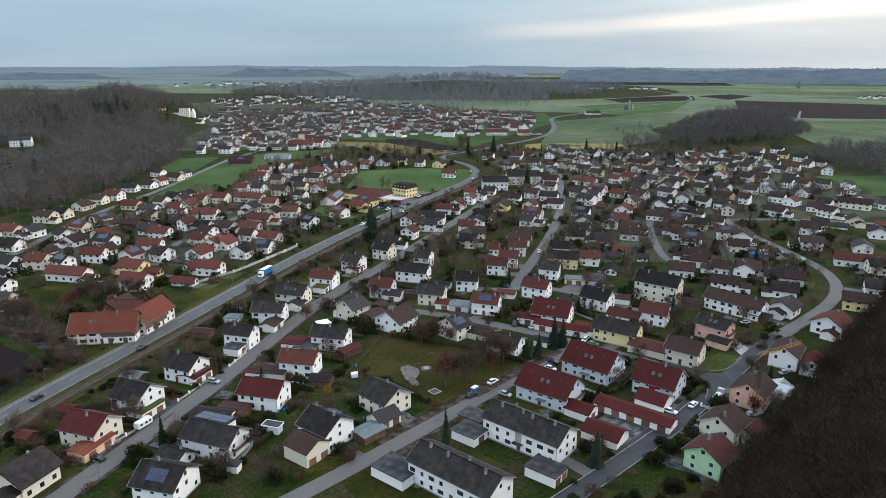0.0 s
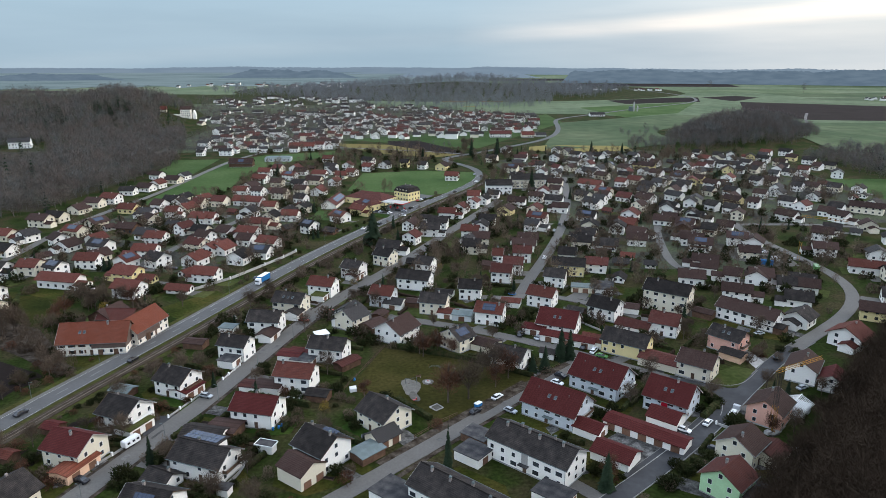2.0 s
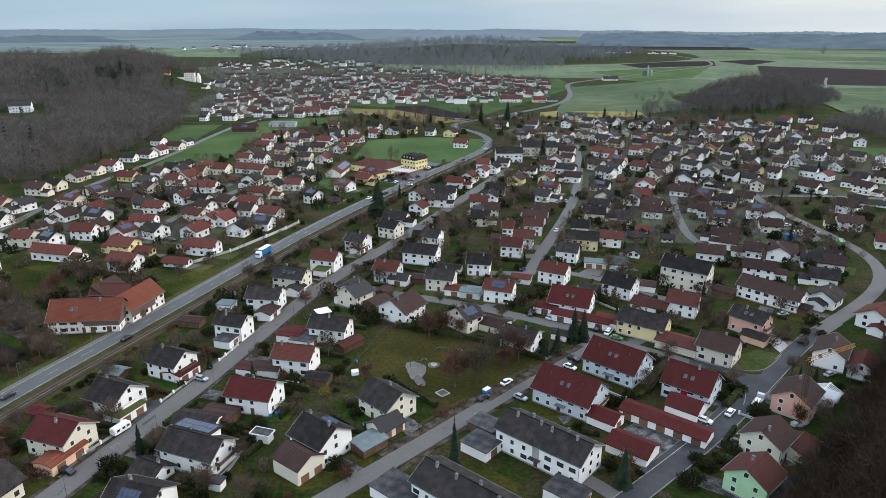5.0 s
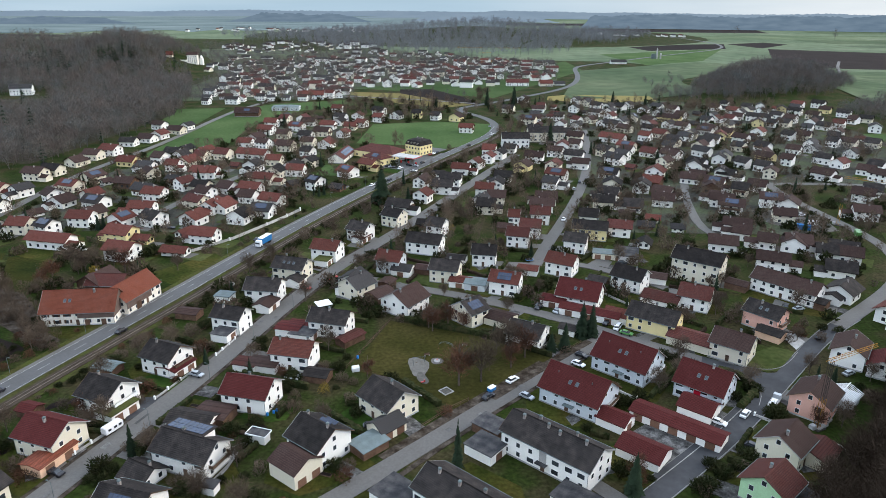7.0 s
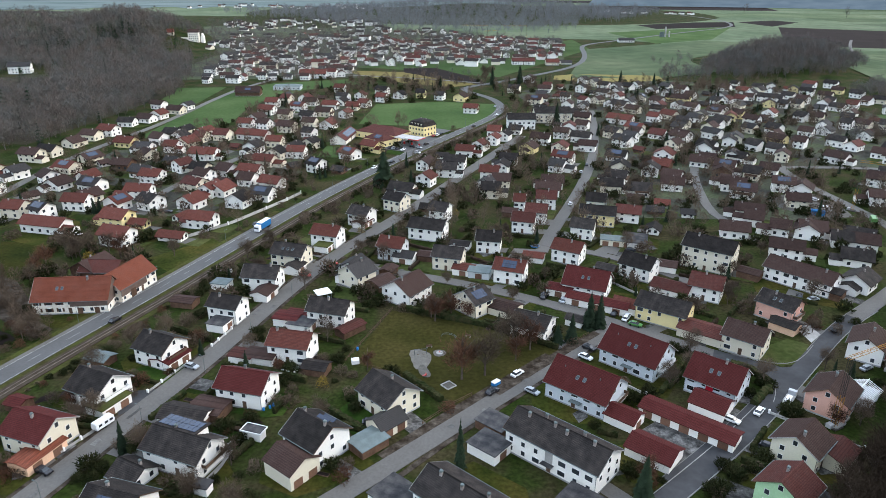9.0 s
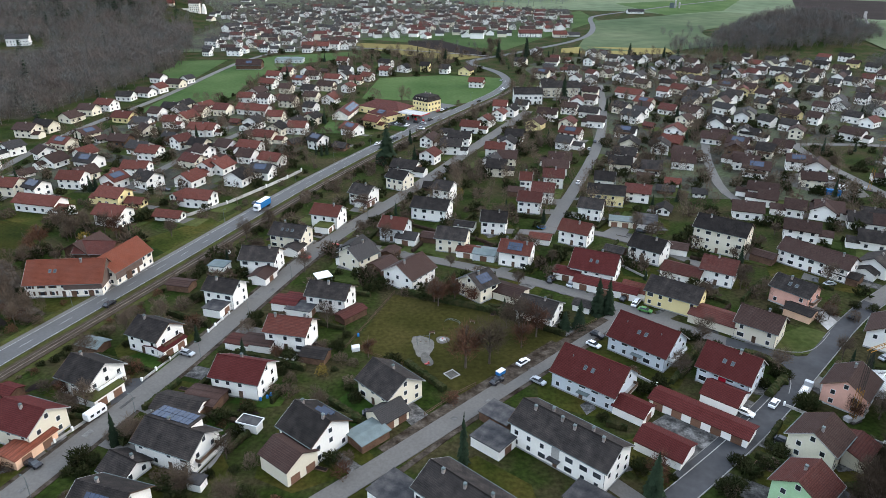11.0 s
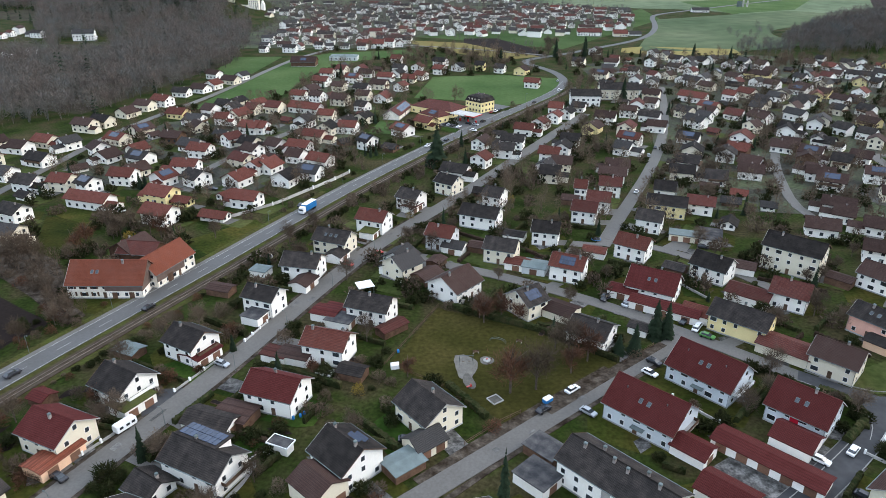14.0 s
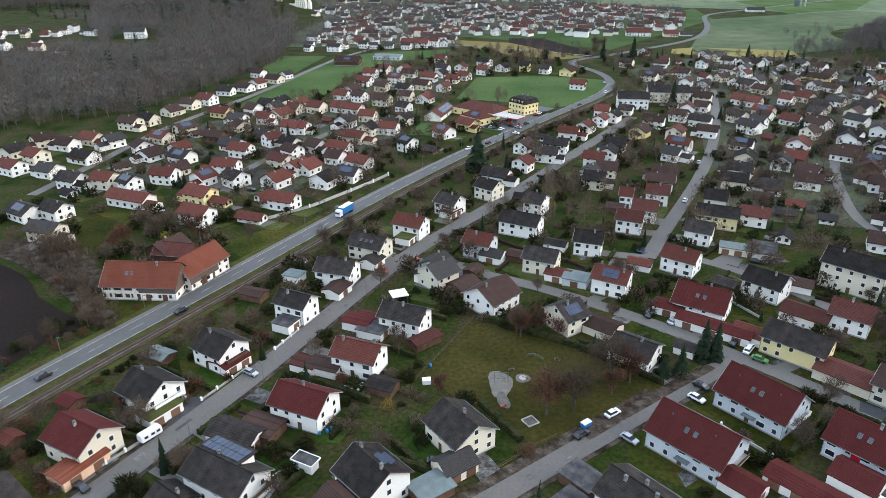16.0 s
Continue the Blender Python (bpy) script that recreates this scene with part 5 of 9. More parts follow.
cottage(123.4, 674.5, -12, 13.5, 10.5, 7.4, "white", "dark")
cottage(133.1, 592.1, -15, 13.5, 10.5, 7.4, "cream", "brown")
cottage(161.6, 628.7, -21, 12.8, 10.5, 8.4, "white", "brown")
cottage(153.1, 591.8, -11, 13.5, 10.5, 7.9, "white", "dark")
cottage(156.4, 570.1, -23, 13.5, 10.5, 7.4, "cream", "red")
cottage(156.2, 536.8, -12, 13.5, 10.5, 7.4, "cream", "dark")
cottage(142.0, 489.2, -21, 13.5, 10.5, 8.4, "white", "brown")
cottage(180.9, 569.6, 60, 9.9, 11.5, 7.9, "cream", "dark")
cottage(197.3, 586.3, -18, 13.5, 10.5, 7.9, "white", "brown")
cottage(185.3, 607.6, -13, 11.2, 10.5, 7.4, "white", "brown")
cottage(182.5, 537.9, -20, 12.2, 10.5, 7.9, "white", "dark")
cottage(168.6, 503.3, -22, 13.4, 10.5, 7.9, "white", "grey")
cottage(172.6, 481.0, 66, 10.2, 9.4, 7.9, "white", "dark")
cottage(150.0, 460.6, 66, 9.9, 11.5, 7.9, "white", "dark")
cottage(200.6, 560.4, 71, 11.7, 9.4, 8.4, "yellow", "red")
cottage(184.0, 645.1, -18, 24.0, 10.5, 7.9, "yellow", "brown")
cottage(150.8, 646.2, 70, 10.0, 11.5, 7.9, "cream", "grey")
cottage(106.0, 698.1, 64, 11.6, 10.2, 7.9, "white", "dark")
cottage(131.4, 717.8, -14, 12.7, 10.5, 7.9, "white", "dark")
cottage(154.4, 715.4, -20, 11.7, 10.5, 7.4, "white", "dark")
cottage(55.8, 626.7, -13, 13.5, 10.5, 8.4, "cream", "brown")
cottage(70.2, 693.2, -8, 13.5, 10.5, 7.9, "white", "brown")
cottage(60.4, 759.2, 74, 10.8, 11.5, 8.4, "white", "brown")
cottage(160.5, 439.8, 60, 10.0, 9.0, 7.9, "white", "dark")
cottage(225.1, 658.2, 69, 11.1, 9.2, 7.9, "white", "dark")
cottage(213.9, 633.1, -20, 9.7, 10.5, 8.4, "white", "grey")
cottage(142.2, 430.0, -16, 10.6, 10.5, 7.9, "timber", "brown")
cottage(146.9, 411.9, -20, 11.2, 10.5, 8.4, "white", "brown")
cottage(139.1, 377.7, -17, 13.5, 10.5, 7.9, "white", "brown")
cottage(140.2, 366.2, -23, 13.5, 10.5, 8.4, "white", "brown")
cottage(131.5, 334.4, -23, 13.2, 10.5, 7.4, "white", "brown")
cottage(130.1, 324.3, -24, 8.5, 10.5, 7.4, "white", "brown")
cottage(137.1, 312.5, -24, 8.5, 10.5, 7.4, "white", "brown")
cottage(147.6, 309.3, 63, 10.9, 11.5, 7.9, "white", "brown")
cottage(165.1, 377.9, -18, 12.7, 10.5, 8.4, "white", "brown")
cottage(173.7, 374.4, 60, 12.3, 10.4, 7.4, "white", "brown")
cottage(171.0, 410.4, -18, 10.7, 10.5, 7.9, "white", "brown")
cottage(222.9, 439.0, -19, 13.5, 10.5, 7.9, "white", "brown")
cottage(256.1, 435.9, -25, 13.5, 10.5, 8.4, "white", "brown")
cottage(289.2, 462.5, -14, 22.9, 10.5, 8.4, "cream", "brown")
cottage(261.5, 413.6, 73, 9.5, 11.5, 7.9, "cream", "brown")
cottage(256.9, 382.1, 66, 11.1, 10.0, 7.9, "white", "dark")
cottage(204.5, 357.2, -16, 13.5, 10.5, 8.4, "white", "brown")
cottage(211.9, 325.0, -24, 24.0, 10.5, 7.4, "white", "red")
cottage(215.3, 313.5, -11, 9.5, 10.5, 8.4, "cream", "dark")
cottage(166.5, 304.1, -27, 13.5, 10.5, 7.4, "white", "dark")
cottage(163.0, 437.4, -16, 10.8, 10.5, 7.4, "white", "dark")
cottage(153.1, 464.8, -14, 12.7, 10.5, 7.9, "white", "dark")
cottage(145.7, 496.5, -17, 13.5, 10.5, 7.4, "white", "brown")
cottage(159.3, 542.3, -17, 11.8, 10.5, 8.4, "white", "dark")
cottage(190.7, 548.9, -11, 12.4, 10.5, 8.4, "white", "dark")
cottage(204.4, 597.4, -17, 13.5, 10.5, 7.4, "white", "brown")
cottage(214.2, 552.5, -17, 12.8, 10.5, 8.4, "white", "brown")
cottage(211.9, 576.2, -12, 10.7, 10.5, 7.9, "yellow", "brown")
cottage(219.5, 523.5, -23, 11.2, 10.5, 7.9, "white", "dark")
cottage(257.6, 567.4, -18, 10.8, 10.5, 7.9, "white", "dark")
cottage(206.7, 487.7, -20, 13.5, 10.5, 7.9, "yellow", "brown")
cottage(217.7, 477.8, -22, 8.5, 10.5, 8.4, "white", "brown")
cottage(191.0, 441.2, 61, 9.8, 9.0, 7.9, "cream", "brown")
cottage(185.0, 469.3, -25, 10.5, 10.5, 7.4, "white", "dark")
cottage(179.6, 489.6, 69, 12.3, 10.7, 7.9, "cream", "grey")
cottage(201.6, 522.9, -19, 9.6, 10.5, 7.9, "cream", "grey")
cottage(279.2, 627.6, -19, 13.5, 10.5, 7.9, "cream", "dark")
cottage(256.4, 627.6, 70, 9.7, 11.4, 7.4, "yellow", "brown")
cottage(307.8, 613.9, -23, 12.3, 10.5, 7.4, "white", "dark")
cottage(290.9, 564.5, -11, 9.4, 10.5, 7.9, "white", "dark")
cottage(291.3, 541.6, -23, 12.7, 10.5, 7.4, "cream", "brown")
cottage(267.9, 654.3, -17, 24.0, 10.5, 8.4, "white", "dark")
cottage(282.7, 721.5, -15, 9.6, 10.5, 7.4, "white", "dark")
cottage(260.5, 699.1, -18, 12.4, 10.5, 7.4, "white", "red")
cottage(309.2, 703.5, 63, 10.9, 9.3, 8.4, "yellow", "dark")
cottage(340.7, 738.4, -12, 12.5, 10.5, 7.9, "white", "red")
cottage(361.6, 738.8, -13, 13.5, 10.5, 8.4, "white", "dark")
cottage(317.0, 691.5, -12, 13.5, 10.5, 8.4, "white", "dark")
cottage(351.8, 704.1, -13, 11.7, 10.5, 7.9, "yellow", "brown")
cottage(324.3, 670.4, -20, 12.8, 10.5, 8.4, "cream", "brown")
cottage(344.6, 603.9, 65, 11.1, 11.0, 8.4, "white", "dark")
cottage(363.8, 653.4, -16, 12.9, 10.5, 7.4, "cream", "dark")
cottage(359.3, 683.3, -14, 13.5, 10.5, 8.4, "white", "dark")
cottage(265.6, 736.2, -19, 8.6, 10.5, 8.4, "white", "dark")
cottage(297.3, 725.9, 71, 11.6, 9.0, 7.9, "white", "dark")
cottage(268.6, 625.7, -15, 8.5, 10.5, 7.4, "white", "dark")
cottage(349.3, 646.2, -23, 8.5, 10.5, 8.4, "white", "brown")
cottage(268.3, 566.4, -11, 11.7, 10.5, 8.4, "cream", "brown")
cottage(128.2, 285.5, -21, 13.5, 10.5, 8.4, "white", "brown")
cottage(115.8, 308.7, -16, 13.5, 10.5, 7.4, "white", "brown")
cottage(149.6, 310.4, -16, 12.2, 10.5, 8.4, "white", "brown")
cottage(152.9, 279.2, -24, 12.5, 10.5, 7.4, "white", "dark")
cottage(165.3, 297.0, -23, 11.3, 10.5, 7.4, "white", "brown")
cottage(157.2, 299.9, -20, 8.5, 10.5, 7.4, "white", "dark")
house(120.4, 208.8, 55, 12.0, 9.2, 8.2, "white", "brown")
house(126.5, 201.5, 55, 10.0, 7.0, 6.2, "white", "wine", chimneys=0)
cottage(151.8, 236.9, 40, 10.8, 11.5, 8.4, "white", "red")
cottage(177.4, 262.9, -29, 13.5, 10.5, 7.9, "yellow", "brown")
cottage(142.8, 256.8, 44, 11.3, 11.5, 7.4, "white", "dark")
cottage(196.2, 283.0, -23, 8.7, 10.5, 7.4, "white", "dark")
cottage(-107.8, 134.4, 83, 10.9, 11.5, 7.9, "cream", "dark")
cottage(-41.9, 257.6, 70, 9.9, 11.5, 7.9, "white", "grey")


# ---- larger buildings ----
def block(x, y, ang, L, W, H, wall, roofmat, floors, label, name, category="building", hip=1.5, n=6):
    """A block with a low hipped roof and rows of windows."""
    base = thing(name, pose(x, y, ground_z(x, y), 0, 0, ang), label, category)
    FOOT.append((x, y, math.hypot(L, W) / 2))
    part("wall", box_mesh("wall", WALL[wall], (-L / 2, L / 2, -W / 2, W / 2, -0.3, H)), WALL[wall], base)
    bm = bmesh.new()
    o = 0.35
    c = [bm.verts.new(v) for v in ((-L / 2 - o, -W / 2 - o, H), (L / 2 + o, -W / 2 - o, H), (L / 2 + o, W / 2 + o, H), (-L / 2 - o, W / 2 + o, H))]
    k = min(W / 2, L / 2) * 0.9
    r = [bm.verts.new(v) for v in ((-L / 2 + k, 0, H + hip), (L / 2 - k, 0, H + hip))]
    for f in ((c[0], c[1], r[1], r[0]), (c[1], c[2], r[1]), (c[2], c[3], r[0], r[1]), (c[3], c[0], r[0]), (c[3], c[2], c[1], c[0])):
        bm.faces.new(f)
    part("roof", bm, roofmat, base)
    spots = []
    for fl in range(floors):
        z = 1.0 + fl * (H / floors)
        for i in range(n):
            spots.append((L * ((i + 0.5) / n - 0.5), -W / 2, z, 180, None))
        for i in range(max(2, int(W / 4))):
            k2 = max(2, int(W / 4))
            spots.append(((L / 2) * (1 if x < 40 else -1), W * ((i + 0.5) / k2 - 0.5), z, -90 if x < 40 else 90, None))
    put_windows(base, spots, False)
    return base


house(37, 527, 4, 20, 11, 11.0, "white", "dark", rows=[1.2, 4.0, 6.6], chimneys=2, label="white three-storey apartment house with dark gable roof", name="apartment_house")
house(62, 552, 4, 27, 12, 11.5, "cream", "dark", rows=[1.2, 4.0, 6.6], chimneys=2, label="cream three-storey apartment house with dark gable roof", name="apartment_house")
block(-60, 491, -28, 33, 19, 4.2, "yellow", ROOF["brownred"], 1, "low yellow supermarket with a broad brown-red tiled roof", "supermarket", hip=4.0, n=6)
shop = block(-59.5, 469.5, -38, 18, 12.5, 4.2, "yellow", ROOF["brownred"], 1, "low yellow shop with red tiled roof and solar panels", "shop", hip=3.4, n=5)
for i in range(5):
    for j in range(2):
        part("solar_panel", PANEL, SOLAR, shop, "dark blue solar panel", pose(1.5, -3.5, 6.02, 28.3, 0, 0) @ pose((i - 2) * 1.1, (j - 0.5) * 1.8, 0.05))


def inn(x, y, ang, L, W, H):
    """A square inn under a steep slated mansard with dormers."""
    base = thing("inn", pose(x, y, ground_z(x, y), 0, 0, ang), "yellow rendered inn with a steep dark mansard roof and dormers", "inn")
    FOOT.append((x, y, math.hypot(L, W) / 2))
    part("wall", box_mesh("wall", WALL["yellow"], (-L / 2, L / 2, -W / 2, W / 2, -0.3, H)), WALL["yellow"], base)
    bm = bmesh.new()
    rings = [[bm.verts.new((u * (L / 2 - d), v * (W / 2 - d), z)) for u, v in ((-1, -1), (1, -1), (1, 1), (-1, 1))] for d, z in ((-0.4, H), (1.1, H + 3.0), (4.4, H + 4.2))]
    for a, b in zip(rings, rings[1:]):
        for k in range(4):
            bm.faces.new((a[k], a[(k + 1) % 4], b[(k + 1) % 4], b[k]))
    bm.faces.new(rings[2])
    bm.faces.new(rings[0][::-1])
    part("mansard_roof", bm, ROOF["dark"], base)
    for k in range(4):
        m = pose(L * ((k + 0.5) / 4 - 0.5) * 0.85, -W / 2 + 0.55, H + 0.5)
        dormer = part("dormer", box_mesh("dormer", WALL["cream"], (-0.6, 0.6, -0.5, 1.2, 0, 1.6)), WALL["cream"], base, m=m)
        part("dormer_roof", box_mesh("dormer_roof", ROOF["dark"], (-0.8, 0.8, -0.7, 1.3, 1.604, 1.8)), ROOF["dark"], dormer)
        part("dormer_pane", box_mesh("dormer_pane", GLASS, (-0.4, 0.4, -0.54, -0.5, 0.3, 1.35)), GLASS, dormer)
    for cx in (-2.0, 2.6):
        part("chimney", CHIMNEY, CHIM, base, m=pose(cx, 0.8, H + 4.1))
    put_windows(base, [(L * ((i + 0.5) / 5 - 0.5), -W / 2, z, 180, None) for i in range(5) for z in (1.0, 4.3)] + [(L / 2, W * ((i + 0.5) / 4 - 0.5), z, -90, None) for i in range(4) for z in (1.0, 4.3)], False)


inn(-33.6, 500.5, -38, 14, 13, 7.0)
solar_barn = house(-85.6, 480, 84, 30, 10.5, 6.6, "stone", "brownred", windows=False, chimneys=0, label="long pale barn with red roof covered in solar panels", name="farm_barn")
for i in range(16):
    for j in range(2):
        part("solar_panel", PANEL, SOLAR, solar_barn, "dark blue solar panel", pose(3.0, -2.85, 6.6 - 2.85 * 0.6 + 0.12, 30.96, 0, 0) @ pose((i - 7.5) * 1.3, (j - 0.5) * 2.3, 0.05) @ Matrix.Diagonal((1.2, 1.3, 1, 1)))
house(64, 905, 2, 28, 12, 8.5, "white", "brownred", label="long white farm hall with a brown-red roof", name="hall")
house(100, 906, 4, 16, 12, 7.5, "cream", "red", label="low cream hall with an orange-red roof", name="hall")
house(118, 915, 12, 14, 9, 5, "white", "grey", windows=False, chimneys=0, label="low white shed with grey roof", name="field_barn")
house(-205, 655, 5, 22, 13, 8, "timber", "brown", solar=-1, windows=False, chimneys=0, label="dark timber farm barn with brown roof and solar panels", name="farm_barn")
block(-178, 692, 5, 26, 14, 3.6, "grey", METAL, 1, "low grey kindergarten with a folded metal roof", "kindergarten", hip=1.5, n=6)
house(-170, 770, 3, 28, 12, 9, "white", "red", label="large white inn with bright red roof", name="inn")


def filling_station():
    base = thing("filling_station", pose(-39.6, 467.8, 0, 0, 0, -30), "filling station canopy with white and red edge over fuel pumps", "filling station")
    part("canopy", box_mesh("canopy", CONCRETE, (-9, 9, -4.8, 4.8, 4.8, 5.5)), CONCRETE, base)
    part("canopy_band", box_mesh("canopy_band", PAINTS_RED, (2.0, 9.05, -4.86, -4.804, 4.86, 5.4)), PAINTS_RED, base, "red band")
    part("canopy_band", box_mesh("canopy_band", TRIM, (-9.05, 1.99, -4.86, -4.804, 4.86, 5.4)), TRIM, base, "white band")
    part("canopy_band", box_mesh("canopy_band", PAINTS_RED, (9.004, 9.06, -4.8, 4.8, 4.86, 5.4)), PAINTS_RED, base, "red band")
    for x in (-6, 0, 6):
        part("post", box_mesh("post", METAL, (x - 0.25, x + 0.25, -0.25, 0.25, 0.05, 4.8)), METAL, base)
        part("fuel_pump", box_mesh("fuel_pump", PAINTS_RED, (x + 1.0, x + 1.9, -0.4, 0.4, 0.1, 1.9)), PAINTS_RED, base)


PAINTS_RED = material("signal_red_enamel", (0.45, 0.03, 0.03), 0.4, 0.05)
filling_station()


def castle():
    z = ground_z(-418, 1062)
    base = thing("castle", pose(-418, 1062, z - 6, 0, 0, 10) @ Matrix.Diagonal((0.62, 0.62, 0.66, 1)), "old castle with a yellow residence and a white gabled chapel", "castle")
    part("residence", box_mesh("residence", WALL["stone"], (-2, 22, -8, 8, 0, 26)), WALL["stone"], base)
    for k in range(5):
        for lv in (12, 16.5, 21):
            part("window", box_mesh("window", GLASS, (0.5 + k * 4.4, 2.1 + k * 4.4, -8.12, -7.95, lv, lv + 2.2)), GLASS, base)
    bm = bmesh.new()
    prism(bm, [(-9, 26), (9, 26), (0, 33)], -3, 23)
    part("residence_roof", bm, ROOF["brown"], base)
    part("chapel", gable_mesh(9, 8, 15, 24, "white"), WALL["white"], base, m=pose(29, 6, 0, 0, 0, 80))
    part("curtain_wall", box_mesh("curtain_wall", WALL["stone"], (-40, -2, -2, 2, 0, 15)), WALL["stone"], base)
    part("gate_tower", box_mesh("gate_tower", WALL["cream"], (-50, -36, -7, 7, 0, 26)), WALL["cream"], base)
    bm = bmesh.new()
    prism(bm, [(-8, 26), (8, 26), (0, 34)], -51, -35)
    part("tower_roof", bm, ROOF["red"], base)


def silo_plant():
    base = thing("silo_plant", pose(349, 1332, 0), "tall white silo of a gravel plant on the plain", "silo")
    for k, (x, h) in enumerate(((0, 17), (7, 9))):
        bm = bmesh.new()
        tube(bm, (x, 0, 0), (x, 0, h), 1.4, 1.4, 12)
        tube(bm, (x, 0, h), (x, 0, h + 1.2), 1.4, 0.3, 12)
        part("silo", bm, CONCRETE, base)
    part("conveyor", box_mesh("conveyor", METAL, (-10, -2.4, -1, 1, 0, 9)), METAL, base)


silo_plant()
house(256, 1222, 6, 26, 11, 7.0, "white", "grey", label="long white farmhouse alone on the green plain", name="farmhouse")
castle()
house(-498, 778, 20, 22, 13, 12, "white", "grey", label="large white villa on the wooded hillside", name="villa", balcony=1)


# ---- infill of the estates, and the old town beyond the fields ----
def grid_turn(x, y):
    if x < -95:
        return -14
    if x > 45 and y < 300:
        return -38 + max(0, y - 230) / 5
    return (-44 if y > 425 else -20) if x > 90 else -16


TOWN_MATS = [GLASS, WALL["white"], WALL["cream"], WALL["yellow"], WALL["timber"], ROOF["red"], ROOF["brownred"], ROOF["dark"], ROOF["brown"], ROOF["grey"]]
TOWN_KEYS = ["glass", "white", "cream", "yellow", "timber", "red", "brownred", "dark", "brown", "grey"]
town = bmesh.new()
TOWN_FEET = []


def town_house(x, y, ang, L, W, R, wall, roof):
    if y < 800:
        L, W, R = L * 0.87, W * 0.87, R * 0.94
    m = pose(x, y, ground_z(x, y), 0, 0, ang)
    e = R - W * 0.3
    for pts, key, half in (([(-W / 2, 0), (W / 2, 0), (W / 2, e), (0, R - 0.2), (-W / 2, e)], wall, L / 2), ([(0, R + 0.1), (-W / 2 - 0.6, e - 0.26), (-W / 2 - 0.6, e - 0.56), (0, R - 0.2), (W / 2 + 0.6, e - 0.56), (W / 2 + 0.6, e - 0.26)], roof, L / 2 + 0.6)):
        a = [town.verts.new(m @ Vector((-half, u, v))) for u, v in pts]
        b = [town.verts.new(m @ Vector((half, u, v))) for u, v in pts]
        faces = [town.faces.new(a), town.faces.new(b[::-1])] + [town.faces.new((a[(i + 1) % len(a)], a[i], b[i], b[(i + 1) % len(a)])) for i in range(len(a))]
        for f in faces:
            f.material_index = TOWN_KEYS.index(key)
    if y < 800:
        for lv in ((1.0, 3.6) if e > 4.9 else (1.0,)):
            for side in (-1, 1):
                for u in [L * ((i + 0.5) / 3 - 0.5) for i in range(3)]:
                    pane = [town.verts.new(m @ Vector((u + a, side * (W / 2 + 0.04), lv + b))) for a, b in ((-0.6, 0), (0.6, 0), (0.6, 1.3), (-0.6, 1.3))]
                    town.faces.new(pane if side < 0 else pane[::-1]).material_index = 0
                for u in (-W * 0.24, W * 0.24):
                    pane = [town.verts.new(m @ Vector((side * (L / 2 + 0.04), u + a, lv + b))) for a, b in ((-0.6, 0), (0.6, 0), (0.6, 1.3), (-0.6, 1.3))]
                    town.faces.new(pane if side > 0 else pane[::-1]).material_index = 0
    TOWN_FEET.append((x, y, max(L, W) / 2))


rr = random.Random(12)
ESTATES = [([(-232, 300), (-110, 300), (-75, 400), (-95, 520), (-100, 640), (-175, 640), (-165, 520), (-225, 440)], 40), ([(30, 300), (170, 320), (175, 420), (330, 440), (330, 720), (110, 760), (40, 700), (60, 500)], 105), ([(-20, 330), (40, 470), (60, 690), (30, 690), (40, 560), (-60, 390)], 5), ([(185, 320), (300, 330), (330, 420), (200, 400)], 7)]
for poly, count in ESTATES:
    xs, ys = [p[0] for p in poly], [p[1] for p in poly]
    made = tries = 0
    while made < count and tries < count * 25:
        tries += 1
        x, y = rr.uniform(min(xs), max(xs)), rr.uniform(min(ys), max(ys))
        if math.hypot(x + 46.7, y - 374) < 11 or not inside(x, y, poly) or not clear_of(x, y, 6.2) or any(inside(x, y, o) for o in OPEN):
            continue
        low = rr.random() < 0.35
        red = 0.6 if x < -70 else 0.3
        roof = rr.choice(("red", "brownred", "brownred", "brown")) if rr.random() < red else rr.choice(("dark", "brown", "grey", "dark"))
        far = y > 425
        (town_house if far else cottage)(x, y, grid_turn(x, y) + rr.uniform(-8, 8) + (90 if rr.random() < 0.45 else 0), rr.uniform(9, 12.5) if not low else rr.uniform(6, 9), rr.uniform(9.5, 11.5) if not low else 6.0, rr.choice((7.2, 7.8, 8.3)) if not low else 4.2, rr.choice(("white", "white", "white", "white", "white", "white", "cream", "cream")) if not low else rr.choice(("white", "timber")), roof)
        if far:
            FOOT.append((x, y, 7))
        made += 1


TOWN = [([(-275, 710), (-124, 780), (-146, 890), (-200, 960), (-254, 1000), (-330, 975)], 82, 0.3), ([(-385, 1030), (-330, 985), (-250, 1005), (-195, 975), (-125, 1200), (-190, 1320), (-300, 1190), (-395, 1170)], 80, 0.2), ([(-155, 880), (-68, 868), (-7, 872), (116, 960), (144, 1190), (-11, 1300), (-120, 1200), (-200, 970)], 170, 0.35), ([(-410, 1200), (-339, 1160), (-173, 1410), (-201, 1630), (-419, 1730), (-560, 1560)], 75, 0.15), ([(-180, 1330), (-11, 1320), (-60, 1400), (-170, 1420)], 14, 0.3), ([(-690, 830), (-580, 815), (-560, 790), (-660, 740)], 14, 0.2), ([(-600, 740), (-480, 680), (-500, 645), (-600, 650)], 8, 0.2), ([(990, 1670), (1080, 1660), (1090, 1720), (1000, 1720)], 8, 0.2), ([(360, 2080), (620, 2060), (640, 2130), (360, 2140)], 14, 0.2), ([(-900, 2200), (-300, 2200), (-300, 2420), (-900, 2420)], 34, 0.1)]
